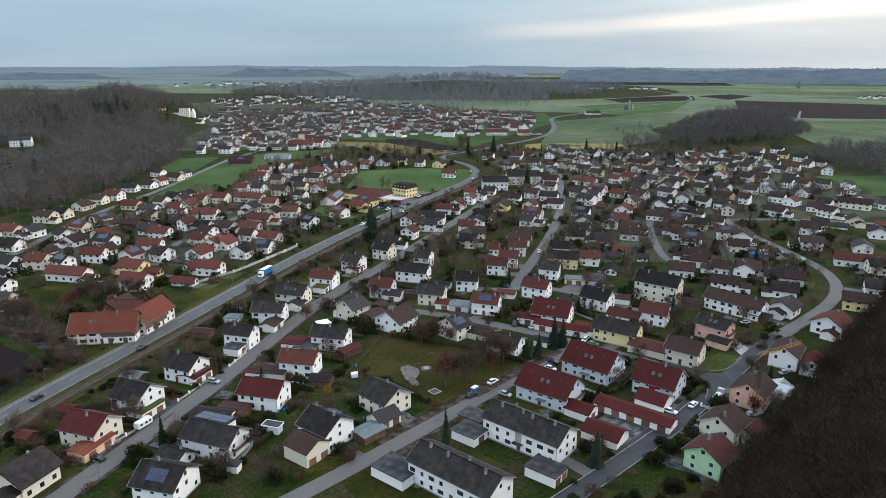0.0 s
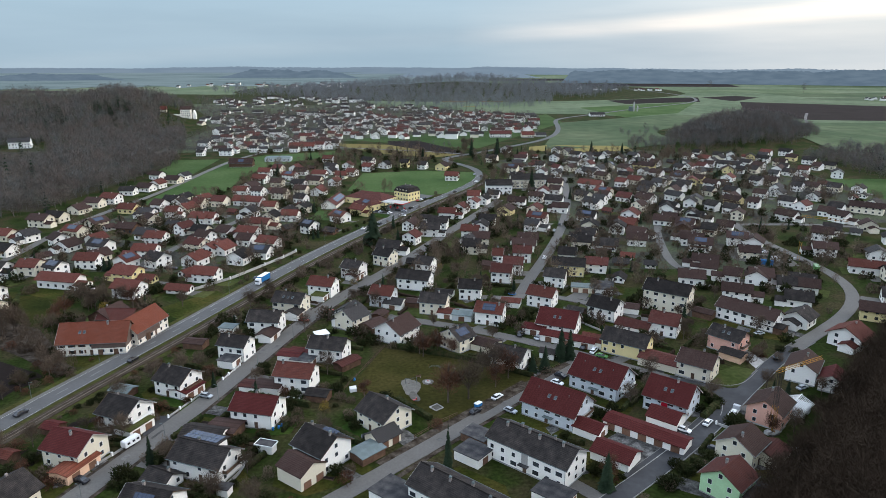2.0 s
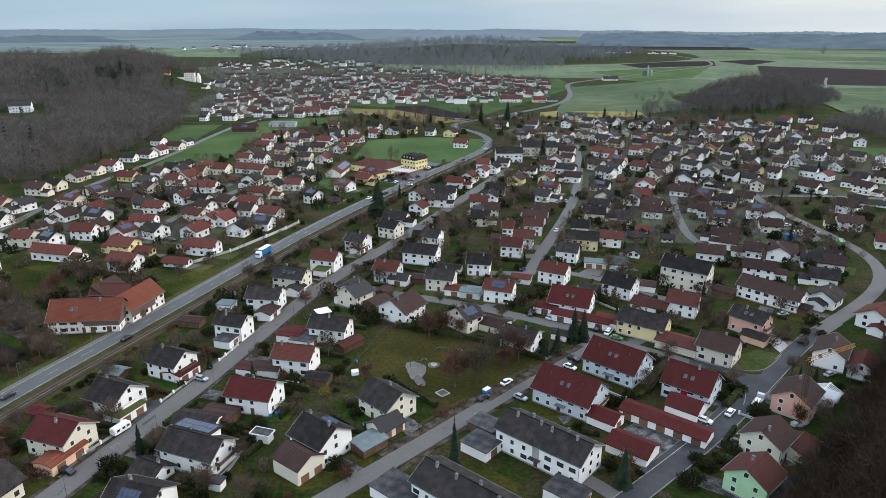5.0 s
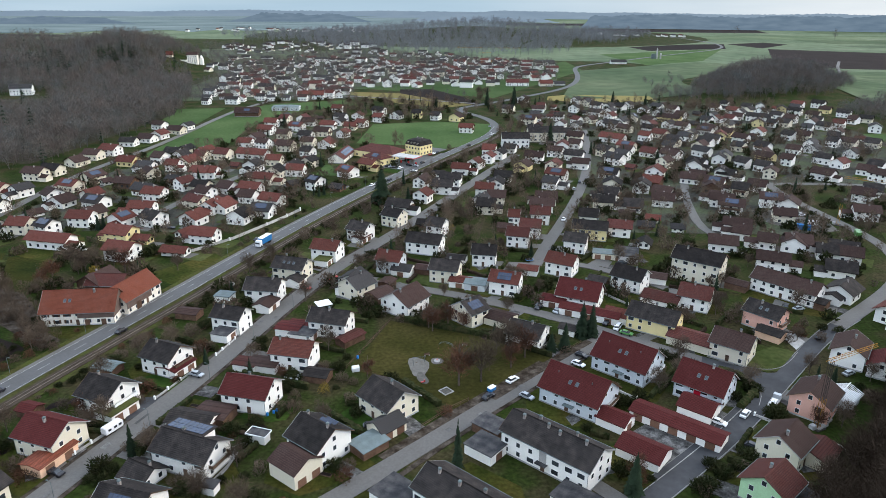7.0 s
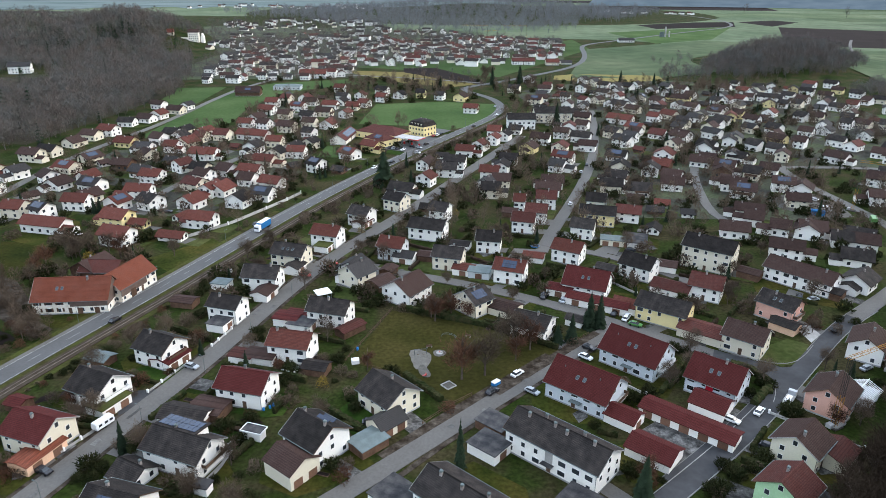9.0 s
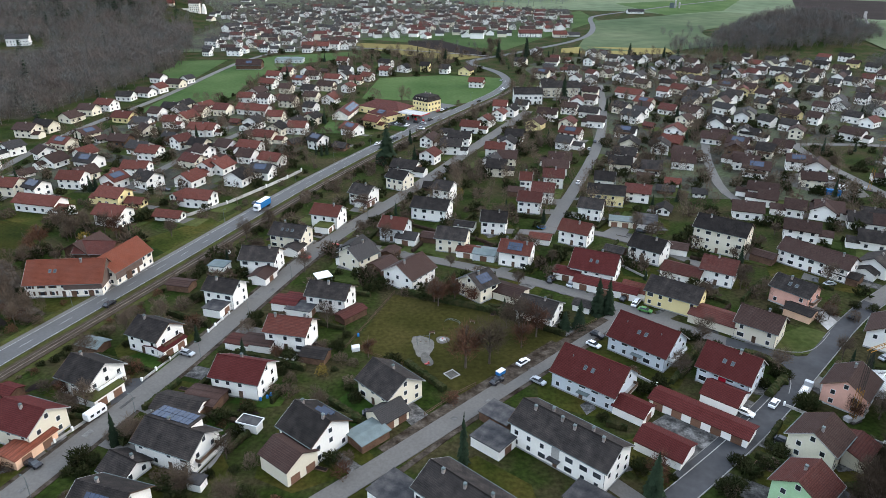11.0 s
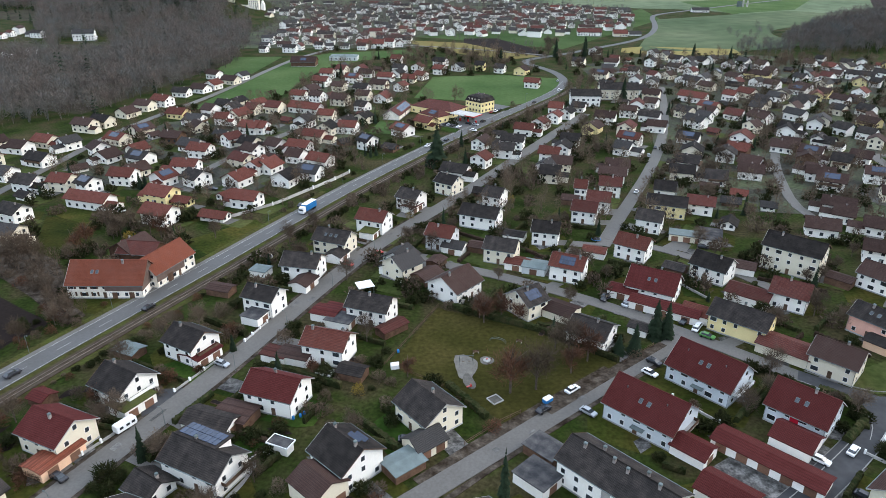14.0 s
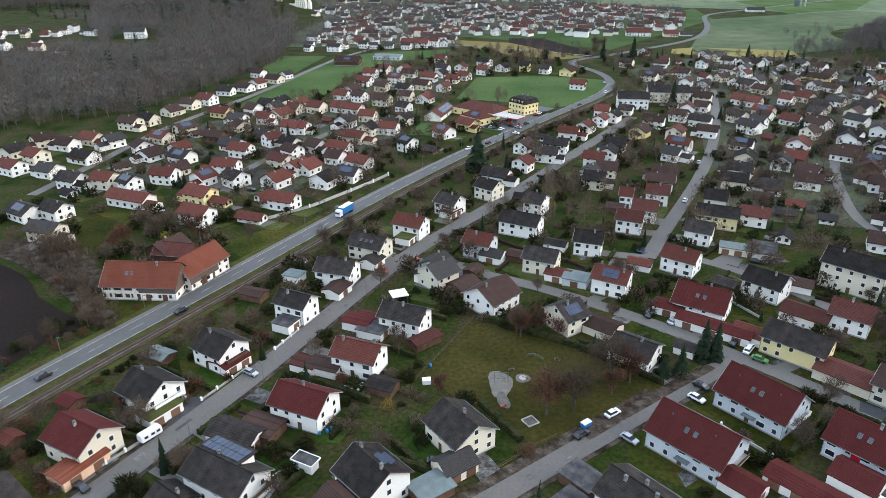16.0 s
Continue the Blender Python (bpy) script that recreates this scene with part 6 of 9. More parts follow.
for poly, count, red in TOWN:
    xs, ys = [p[0] for p in poly], [p[1] for p in poly]
    made = tries = 0
    while made < count and tries < count * 20:
        tries += 1
        x, y = rr.uniform(min(xs), max(xs)), rr.uniform(min(ys), max(ys))
        if not inside(x, y, poly) or any(abs(fx - x) < r + 6 and abs(fy - y) < r + 8 for fx, fy, r in TOWN_FEET[-130:]):
            continue
        big = rr.random() < 0.12
        town_house(x, y, rr.gauss(0, 14) + (90 if rr.random() < 0.3 else 0), rr.uniform(8, 11.5) * (1.7 if big else 1), rr.uniform(7.5, 10), rr.uniform(5.6, 7.8) + (2.5 if big else 0), rr.choice(("white", "white", "white", "white", "white", "cream", "white", "white")), rr.choice(("red", "brownred", "brownred")) if rr.random() < red else rr.choice(("dark", "brown", "grey")))
        made += 1
bmesh.ops.recalc_face_normals(town, faces=town.faces)
town_mesh = bpy.data.meshes.new("old_town")
town.to_mesh(town_mesh)
town.free()
for m in TOWN_MATS:
    town_mesh.materials.append(m)
tagged(new("old_town", town_mesh), "crowded white houses with red roofs of the distant old town", "town", kind="stuff")


# ---- trees ----
def fan(p, d, length, width, rr):
    """One sliver of twig from p along d."""
    s = d.orthogonal().normalized()
    s = (Matrix.Rotation(rr.uniform(0, 6.28), 3, d) @ s) * width
    return [p - s, p + s, p + d * length]


def bare_tree(seed, h, limbs=16, n=1250, w=0.045):
    """Trunk mesh and crown mesh of a leafless tree: limbs reach into a rounded cloud of fine twigs."""
    rr = random.Random(seed)
    bm = bmesh.new()
    tube(bm, (0, 0, -0.3), (0, 0, h * 0.36), h * 0.022, h * 0.015, 6)
    tube(bm, (0, 0, h * 0.36), (rr.uniform(-0.4, 0.4), rr.uniform(-0.4, 0.4), h * 0.82), h * 0.015, h * 0.004, 5)
    lobes = []
    for i in range(limbs):
        z = h * rr.uniform(0.2, 0.62)
        a = i * 2.4 + rr.uniform(-0.4, 0.4)
        u = rr.uniform(0.45, 1.0)
        q = Vector((math.cos(a) * h * 0.27 * u, math.sin(a) * h * 0.27 * u, min(h * 0.92, z + h * rr.uniform(0.18, 0.34))))
        tube(bm, (0, 0, z), q, h * 0.008, h * 0.0025, 4)
        lobes.append(q)
    lobes.append(Vector((0, 0, h * 0.84)))
    V, F = [], []
    for i in range(n):
        c = rr.choice(lobes)
        o = Vector((rr.gauss(0, 1), rr.gauss(0, 1), rr.gauss(0, 0.9))) * h * 0.075
        p = c + o
        d = (o.normalized() * 0.7 + Vector((p.x, p.y, 0)) * (0.6 / h) + Vector((rr.uniform(-0.5, 0.5), rr.uniform(-0.5, 0.5), rr.uniform(0.1, 0.9)))).normalized()
        V += fan(p - d * h * 0.04, d, h * rr.uniform(0.06, 0.15), w * rr.uniform(0.6, 1.3), rr)
        F.append((len(V) - 3, len(V) - 2, len(V) - 1))
    me = bpy.data.meshes.new("trunk")
    bm.to_mesh(me)
    bm.free()
    me.materials.append(BARK)
    return me, (V, F)


def spruce(seed, h, tiers=24, arms=13):
    rr = random.Random(seed)
    V, F = [], []
    for i in range(tiers):
        u = i / (tiers - 1)
        z = h * (0.06 + 0.92 * u)
        r = h * 0.215 * (1 - u) ** 0.8 + 0.12
        for j in range(arms):
            a = 6.283 * (j + rr.random()) / arms
            rj = r * rr.uniform(0.55, 1.2)
            z += rr.uniform(-0.012, 0.012) * h
            c, s = math.cos(a), math.sin(a)
            wd = rj * 0.34 + 0.1
            n = len(V)
            V += [Vector((0, 0, z + h * 0.035)), Vector((c * rj * 0.6 - s * wd, s * rj * 0.6 + c * wd, z - rj * 0.18)), Vector((c * rj, s * rj, z - rj * 0.42)), Vector((c * rj * 0.6 + s * wd, s * rj * 0.6 - c * wd, z - rj * 0.18))]
            F += [(n, n + 1, n + 2), (n, n + 2, n + 3)]
    return V, F


def shrub(seed, r, h, n=150, leaf=1.0):
    rr = random.Random(seed)
    V, F = [], []
    for i in range(n):
        a, u = rr.uniform(0, 6.283), rr.random() ** 0.5
        z = h * rr.random()
        k = math.sqrt(max(0.05, 1 - (z / h - 0.35) ** 2 * 1.6)) * (1 + 0.25 * math.sin(3 * a + seed))
        p = Vector((math.cos(a) * r * u * k, math.sin(a) * r * u * k, z))
        d = (Vector((p.x, p.y, 0)) * (0.7 / r) + Vector((rr.uniform(-0.6, 0.6), rr.uniform(-0.6, 0.6), rr.uniform(0.0, 1.0)))).normalized()
        V += fan(p - d * 0.2, d, rr.uniform(0.3, 0.75) * (0.6 + 0.4 * leaf), rr.uniform(0.05, 0.12) * leaf, rr)
        F.append((len(V) - 3, len(V) - 2, len(V) - 1))
    return V, F


TREES, SHADECROWN = [], []
for i in range(5):
    tm, (V, F) = bare_tree(10 + i, 11, 22, 1800, 0.05)
    TREES.append((tm, raw_mesh("crown", V, F, BROWNTWIG)))
    # The same crowns in the shade-darkened twig colour, for the slope.
    SHADECROWN.append(raw_mesh("crown", V, F, TWIG))
RUSTY = [(TREES[i][0], raw_mesh("crown", *shrubby, RUST)) for i, shrubby in enumerate([bare_tree(60, 9, 16, 1500, 0.06)[1], bare_tree(61, 9, 16, 1500, 0.06)[1]])]
SPRUCES = [raw_mesh("needles", *spruce(20 + i, 14), NEEDLE) for i in range(3)]
bm = bmesh.new()
tube(bm, (0, 0, -0.2), (0, 0, 12.5), 0.22, 0.03, 6)
SPRUCE_TRUNK = bpy.data.meshes.new("trunk")
bm.to_mesh(SPRUCE_TRUNK)
bm.free()
SPRUCE_TRUNK.materials.append(BARK)
BUSHES = [raw_mesh("shrub", *shrub(40 + i, 1.3, 1.7, 520, 0.9), HEDGE) for i in range(4)]
BROWNBUSH = [raw_mesh("shrub", *shrub(50 + i, 1.4, 2.0, 420, 0.6), RUST if i == 0 else BROWNTWIG) for i in range(3)]
GOLD = raw_mesh("shrub", *shrub(58, 2.2, 3.6, 420), YELLOWLEAF)


def tree(x, y, k=None, s=1.0, rusty=False, dark=False):
    k = random.randrange(5) if k is None else k
    tm, cm = RUSTY[k % 2] if rusty else TREES[k]
    cm = SHADECROWN[k] if dark else cm
    ob = new("tree", tm)
    ob.matrix_basis = pose(x, y, ground_z(x, y), 0, 0, random.uniform(0, 360)) @ Matrix.Scale(s, 4)
    tagged(ob, "leafless rust-brown garden tree" if rusty else "leafless brown deciduous tree with fine bare twigs", "tree")
    part("crown", cm, TWIG, ob)
    return ob


def conifer(x, y, h=12.0, slim=1.0):
    ob = new("spruce_tree", SPRUCE_TRUNK)
    ob.matrix_basis = pose(x, y, ground_z(x, y), 0, 0, random.uniform(0, 360)) @ Matrix.Diagonal((slim * h / 14, slim * h / 14, h / 14, 1))
    tagged(ob, "dark green spruce tree with drooping branches", "tree")
    part("needles", random.choice(SPRUCES), NEEDLE, ob)
    return ob


FARBUSH, FARTREE = [], []


def bush(x, y, s=1.0, kind=0):
    if y > 232 and kind < 2:
        FARBUSH.append((x, y, s, kind))
        return None
    me = GOLD if kind == 2 else random.choice(BROWNBUSH if kind == 1 else BUSHES)
    ob = new("shrub", me)
    ob.matrix_basis = pose(x, y, ground_z(x, y) - 0.05, 0, 0, random.uniform(0, 360)) @ Matrix.Diagonal((s, s, s * random.uniform(0.7, 1.1), 1))
    return tagged(ob, ("dense dark evergreen garden shrub", "bare brown shrub in a garden", "golden yellow autumn shrub in a garden")[kind], "shrub")


def scatter(name, protos, places, mat, label, category):
    """Many far plants as one mesh."""
    VV, FF, off = [], [], 0
    arrs = [(np.array([tuple(v) for v in V]), np.array(F)) for V, F in protos]
    rng = np.random.default_rng(5)
    for x, y, s in places:
        V, F = arrs[rng.integers(len(arrs))]
        a = rng.uniform(0, 6.28)
        R = np.array([[math.cos(a), -math.sin(a), 0], [math.sin(a), math.cos(a), 0], [0, 0, rng.uniform(0.85, 1.15)]])
        VV.append(V @ R.T * s + np.array([x, y, ground_z(x, y)]))
        FF.append(F + off)
        off += len(V)
    VV, FF = np.concatenate(VV), np.concatenate(FF)
    me = bpy.data.meshes.new(name)
    me.vertices.add(len(VV))
    me.vertices.foreach_set("co", VV.astype(np.float32).ravel())
    me.loops.add(FF.size)
    me.loops.foreach_set("vertex_index", FF.astype(np.int32).ravel())
    me.polygons.add(len(FF))
    me.polygons.foreach_set("loop_start", np.arange(0, FF.size, 3, dtype=np.int32))
    me.update(calc_edges=True)
    me.materials.append(mat)
    return tagged(new(name, me), label, category, kind="stuff")


def woods(poly, step, seed, size=1.0, keep=1.0):
    rr = random.Random(seed)
    xs, ys = [p[0] for p in poly], [p[1] for p in poly]
    out = []
    x = min(xs)
    while x < max(xs):
        y = min(ys)
        while y < max(ys):
            u, v = x + rr.uniform(-0.5, 0.5) * step, y + rr.uniform(-0.5, 0.5) * step
            if rr.random() < keep and inside(u, v, poly):
                out.append((u, v, size * rr.uniform(0.75, 1.25)))
            y += step
        x += step
    return out


def far_tree(seed, h):
    """A far leafless tree: crown of broad twig bundles and a stem."""
    rr = random.Random(seed)
    V, F = [], []
    V += [Vector((-0.25, 0, 0)), Vector((0.25, 0, 0)), Vector((0, 0, h * 0.7)), Vector((0, -0.25, 0)), Vector((0, 0.25, 0)), Vector((0, 0, h * 0.7))]
    F += [(0, 1, 2), (3, 4, 5)]
    for i in range(320):
        a, z = rr.uniform(0, 6.283), rr.uniform(0.2, 0.95)
        rad = h * 0.24 * math.sqrt(max(0.02, 1 - ((z - 0.54) / 0.46) ** 2)) * rr.uniform(0.3, 1)
        p = Vector((math.cos(a) * rad, math.sin(a) * rad, z * h))
        d = Vector((math.cos(a) * 0.6, math.sin(a) * 0.6, rr.uniform(0.4, 1.1))).normalized()
        V += fan(p - d * h * 0.04, d, h * rr.uniform(0.07, 0.15), h * rr.uniform(0.005, 0.010), rr)
        F.append((len(V) - 3, len(V) - 2, len(V) - 1))
    return V, F


def wood_tree(seed, h, n=190, w=0.0085):
    """A leafless tree seen from afar: bare stems and several rounded bunches of fine twigs that point up and outward."""
    rr = random.Random(seed)
    V, F = [], []
    for k in range(3):
        a, b = rr.uniform(0, 6.283), h * 0.008
        q = Vector((math.cos(a), math.sin(a), 0))
        V += [Vector((-b, 0, 0)), Vector((b, b, 0)), q * h * 0.1 * k + Vector((0, 0, h * rr.uniform(0.6, 0.85)))]
        F.append((len(V) - 3, len(V) - 2, len(V) - 1))
    lobes = []
    for i in range(9):
        u = (i + 0.5) / 9
        a = i * 2.4 + rr.uniform(-0.4, 0.4)
        r = h * 0.18 * math.sin(math.pi * (0.15 + 0.75 * u)) * rr.uniform(0.6, 1.15)
        lobes.append(Vector((math.cos(a) * r, math.sin(a) * r, h * (0.30 + 0.52 * u))))
    for i in range(n):
        o = Vector((rr.gauss(0, 1), rr.gauss(0, 1), rr.gauss(0, 1))) * h * 0.075
        p = rr.choice(lobes) + o
        d = (o.normalized() * 0.5 + Vector((p.x, p.y, 0)) * (1.2 / h) + Vector((rr.uniform(-0.4, 0.4), rr.uniform(-0.4, 0.4), rr.uniform(0.3, 1.0)))).normalized()
        V += fan(p - d * h * 0.05, d, h * rr.uniform(0.07, 0.15), h * w * rr.uniform(0.6, 1.3), rr)
        F.append((len(V) - 3, len(V) - 2, len(V) - 1))
    return V, F


def rim(x, y, poly):
    """Distance from a place inside a wood to its nearest edge."""
    best = 1e9
    for (ax, ay), (bx, by) in zip(poly, poly[1:] + poly[:1]):
        dx, dy = bx - ax, by - ay
        t = min(1, max(0, ((x - ax) * dx + (y - ay) * dy) / (dx * dx + dy * dy)))
        best = min(best, math.hypot(x - ax - t * dx, y - ay - t * dy))
    return best


FARTREES = [far_tree(80 + i, 17) for i in range(6)]
WOODTREES = [wood_tree(180 + i, 17) for i in range(8)]
COARSE = [wood_tree(190 + i, 17, 92, 0.014) for i in range(6)]
FARSPRUCES = [spruce(90 + i, 19, 8, 7) for i in range(3)]
CASTLE = (-418, 1062)
HILL = [(-279, 452), (-270, 550), (-266, 645), (-306, 775), (-395, 1010), (-420, 1140), (-700, 1330), (-1150, 1420), (-900, 1010), (-640, 880), (-450, 660), (-520, 600), (-480, 480), (-425, 392), (-340, 386), (-310, 418)]
VILLA = (-498, 778)
HILLFIELD = [(-724, 1150), (-539, 1019), (-516, 985), (-600, 1010), (-700, 1100), (-760, 1140)]
WESTFIELD = [(-830, 1060), (-740, 1040), (-602, 843), (-645, 825), (-900, 1000)]
patch("west_meadow", WESTFIELD, MEADOW, "green meadow behind the wooded hill")
patch("hilltop_field", HILLFIELD, DULL, "pale green field on top of the wooded hill")
places = [(p[0], p[1], p[2] * (0.85 + 0.35 * (0.5 + 0.5 * math.sin(p[0] * 0.07) * math.cos(p[1] * 0.053)))) for p in woods(HILL, 7.9, 1) if math.hypot(p[0] - VILLA[0] - 20, p[1] - VILLA[1] + 15) > 40 and math.hypot(p[0] - CASTLE[0], p[1] - CASTLE[1]) > 32 and not inside(p[0], p[1], HILLFIELD) and not inside(p[0], p[1], WESTFIELD) and (p[0] < -300 or p[1] > 700 or clear_of(p[0], p[1], 1.0))]
gaze = Vector((0.55, -0.84))
gaze2 = Vector((0.36, -0.93))
for i, (px, py, ps) in enumerate(places):
    o = Vector((px - VILLA[0], py - VILLA[1]))
    if 0 < o.dot(gaze) < 150 and abs(o.x * gaze.y - o.y * gaze.x) < 24:
        places[i] = (px, py, ps * 0.3)
    o = Vector((px - CASTLE[0], py - CASTLE[1]))
    if 0 < o.dot(gaze2) < 170 and abs(o.x * gaze2.y - o.y * gaze2.x) < 30:
        places[i] = (px, py, ps * 0.45)
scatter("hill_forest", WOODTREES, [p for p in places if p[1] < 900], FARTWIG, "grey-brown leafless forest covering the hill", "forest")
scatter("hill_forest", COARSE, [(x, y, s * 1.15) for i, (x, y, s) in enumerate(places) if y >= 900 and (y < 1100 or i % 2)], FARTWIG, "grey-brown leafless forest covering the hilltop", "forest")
scatter("hill_spruces", FARSPRUCES, woods([(-515, 985), (-470, 1020), (-455, 975), (-500, 950)], 6, 2) + woods([(-700, 1090), (-560, 990), (-505, 900), (-567, 888), (-640, 960)], 8, 3, 1.0, 0.75) + woods([(-420, 600), (-400, 560), (-330, 520), (-340, 560)], 20, 3) + woods(HILL, 24, 11, 0.74, 0.5), NEEDLE, "dark spruces on the wooded hill", "forest")
WOODLOT = [(283, 783), (406, 805), (470, 880), (490, 970), (400, 1010), (305, 940), (262, 850)]
scatter("round_wood", WOODTREES, [(x, y, s * (0.75 + 0.5 * min(1, rim(x, y, WOODLOT) / 40))) for x, y, s in woods(WOODLOT, 7.0, 4)], FARTWIG, "round leafless grey-brown wood on the meadow", "forest")
scatter("meadow_trees", WOODTREES, woods([(205, 785), (262, 778), (280, 830), (215, 840)], 9, 5, 0.8) + woods([(200, 870), (260, 880), (300, 990), (230, 960)], 17, 15, 0.7, 0.6) + woods([(345, 690), (375, 640), (372, 560), (480, 540), (640, 640), (620, 760), (440, 770)], 9, 6, 0.9) + woods([(240, 480), (300, 500), (300, 530), (230, 520)], 9, 7, 0.6) + [(788, 2152, 2.0), (989, 1974, 1.9), (-92, 862, 0.9), (-60, 845, 0.5), (-40, 838, 0.5)] + woods([(-100, 848), (0, 795), (5, 805), (-95, 860)], 9, 16, 0.4, 0.7), FARTWIG, "leafless trees at the edge of the meadow", "forest")
scatter("valley_woods", COARSE, woods([(-380, 1590), (-169, 1440), (-11, 1345), (178, 1390), (247, 1600), (190, 1700), (-400, 1720)], 19, 8, 1.3, 0.85) + woods([(-560, 1720), (330, 1720), (520, 2050), (380, 2160), (-380, 2160)], 19, 18, 1.5, 0.9) + woods([(-640, 1900), (-380, 2000), (-420, 2080), (-700, 2000)], 20, 19, 1.4, 0.8), HAZETWIG, "grey leafless woods behind the old town", "forest")
scatter("hill_row", COARSE, woods([(-1300, 1440), (-700, 1340), (-560, 1230), (-600, 1290), (-1300, 1500)], 16, 20, 1.1, 0.7), HAZETWIG, "row of leafless trees along the hilltop field", "forest")
scatter("town_trees", COARSE, woods([(-340, 740), (-120, 775), (-140, 860), (120, 950), (150, 1200), (-180, 1420), (-440, 1180), (-345, 980)], 11.5, 21, 0.68, 0.85) + woods([(-430, 1190), (-180, 1420), (-200, 1650), (-590, 1570)], 20, 22, 0.7, 0.8) + woods([(-420, 1130), (-330, 990), (-250, 1010), (-300, 1180)], 14, 23, 0.7, 0.8), FARTWIG, "leafless trees between the houses of the old town", "trees")
scatter("pasture_spruces", FARSPRUCES, woods([(345, 690), (372, 560), (480, 540), (600, 700), (440, 770)], 30, 9, 0.7, 0.6) + woods([(160, 730), (240, 750), (250, 770), (150, 760)], 25, 10, 0.7, 0.7) + woods([(-340, 1140), (-250, 1100), (-200, 1200), (-330, 1250)], 40, 12, 0.7, 0.7), NEEDLE, "scattered dark spruces at the edge of the estate", "trees")
tree(-0.8, 189.0, s=1.5, rusty=True)
tree(5.7, 191.4, s=1.3)
tree(14.9, 199.9, s=0.95, rusty=True)
tree(19.6, 206.2, s=1.15, rusty=True)
conifer(32.7, 211.6, 10.0, 1.1)
conifer(28.4, 211.0, 6.5, 1.5)
conifer(39.6, 221.0, 13.0, 1.0)
conifer(39.6, 144.7, 11.0, 1.0)
tree(-10.1, 223.1, s=1.0, rusty=True)
tree(-5.0, 225.5, s=1.0, rusty=True)
tree(0.3, 223.7, s=0.8, rusty=True)
conifer(-45.2, 374.0, 21.0, 1.45)
conifer(-0.6, 151.4, 14.0, 0.55)
conifer(42.9, 221.7, 12.0, 1.0)
conifer(-20.1, 297.6, 7.0, 0.7)
conifer(-32.2, 299.1, 7.0, 0.7)
conifer(-16.8, 296.5, 6.0, 0.7)
conifer(-29.8, 694.3, 14.0, 1.0)
conifer(21.9, 743.7, 16.0, 1.0)
conifer(50.7, 765.5, 17.0, 1.0)
conifer(152.6, 746.5, 14.0, 1.0)
conifer(179.5, 717.2, 16.0, 1.0)
conifer(177.1, 647.5, 13.0, 1.0)
conifer(216.7, 640.5, 14.0, 1.0)
conifer(64.5, 538.6, 18.0, 1.0)
conifer(-156.5, 601.4, 12.0, 1.0)
conifer(63.6, 536.0, 16.0, 1.0)
conifer(145.1, 634.9, 15.0, 1.0)
conifer(175.7, 703.5, 17.0, 1.0)
conifer(22.1, 760.8, 15.0, 1.0)
conifer(51.1, 757.5, 17.0, 1.0)
conifer(154.3, 751.8, 14.0, 1.0)
conifer(-175.4, 321.4, 8.0, 1.0)
conifer(-172.9, 321.9, 8.0, 1.0)
conifer(-85.5, 387.2, 7.0, 0.7)
conifer(-82.1, 385.3, 8.0, 0.7)
conifer(-79.8, 388.2, 8.0, 0.7)
conifer(-74.3, 225.9, 7.0, 0.6)
conifer(-78.4, 198.2, 6.0, 0.9)
bush(-147.4, 264.1, 1.2, 2)
conifer(79.2, 320.2, 5.0, 1.0)
conifer(10.7, 221.2, 5.0, 1.0)
tree(-162.5, 274.0, s=0.8)
tree(-153.1, 268.0, s=0.9)
tree(-137.7, 269.7, s=1.1, rusty=True)
tree(-142.9, 271.3, s=0.9)
tree(-160.7, 257.9, s=1.1, rusty=True)
tree(-161.7, 253.0, s=0.9, rusty=True)
tree(-181.9, 245.7, s=1.0)
tree(-172.9, 243.0, s=1.1)
tree(-136.7, 204.4, s=0.7)
tree(-135.8, 209.3, s=0.7)
bush(-46.8, 303.2, 0.9, 2)
bush(-6.4, 328.7, 1.1, 2)
bush(-39.0, 183.9, 0.8, 2)
tree(-102.3, 170.6, s=0.6, rusty=True)
conifer(52.6, 196.9, 9.0, 1.0)
conifer(105.7, 195.1, 3.0, 1.0)
conifer(39.9, 144.9, 8.0, 1.0)
tree(14.5, 208.5, s=1.1)
tree(11.0, 211.0, s=0.7)
tree(-46.4, 302.4, s=0.8)
conifer(29.2, 295.8, 7.0, 0.9)
conifer(14.1, 305.5, 7.0, 0.9)
conifer(130.7, 479.3, 11.0, 1.0)
conifer(90.0, 505.6, 9.0, 1.0)
conifer(112.5, 502.7, 8.0, 0.8)
tree(245.5, 730.8, s=1.0)
tree(97.4, 398.8, s=0.9)
tree(86.7, 371.9, s=0.9)
tree(99.3, 390.5, s=0.8)
tree(103.2, 418.4, s=0.8)
tree(79.2, 337.6, s=0.9)
tree(91.9, 320.5, s=0.7)
tree(45.0, 580.6, s=1.0)
tree(13.9, 787.1, s=1.3)
tree(21.5, 787.2, s=1.2)
tree(14.4, 742.7, s=1.2)
conifer(21.3, 733.9, 14.0, 1.0)
conifer(49.4, 745.5, 15.0, 1.0)
tree(54.8, 709.6, s=1.1)
tree(38.5, 660.0, s=1.0)
tree(61.7, 727.8, s=1.0)
conifer(59.9, 245.7, 4.0, 1.0)
tree(-172.7, 236.7, s=1.2)
tree(-170.2, 240.4, s=1.1)
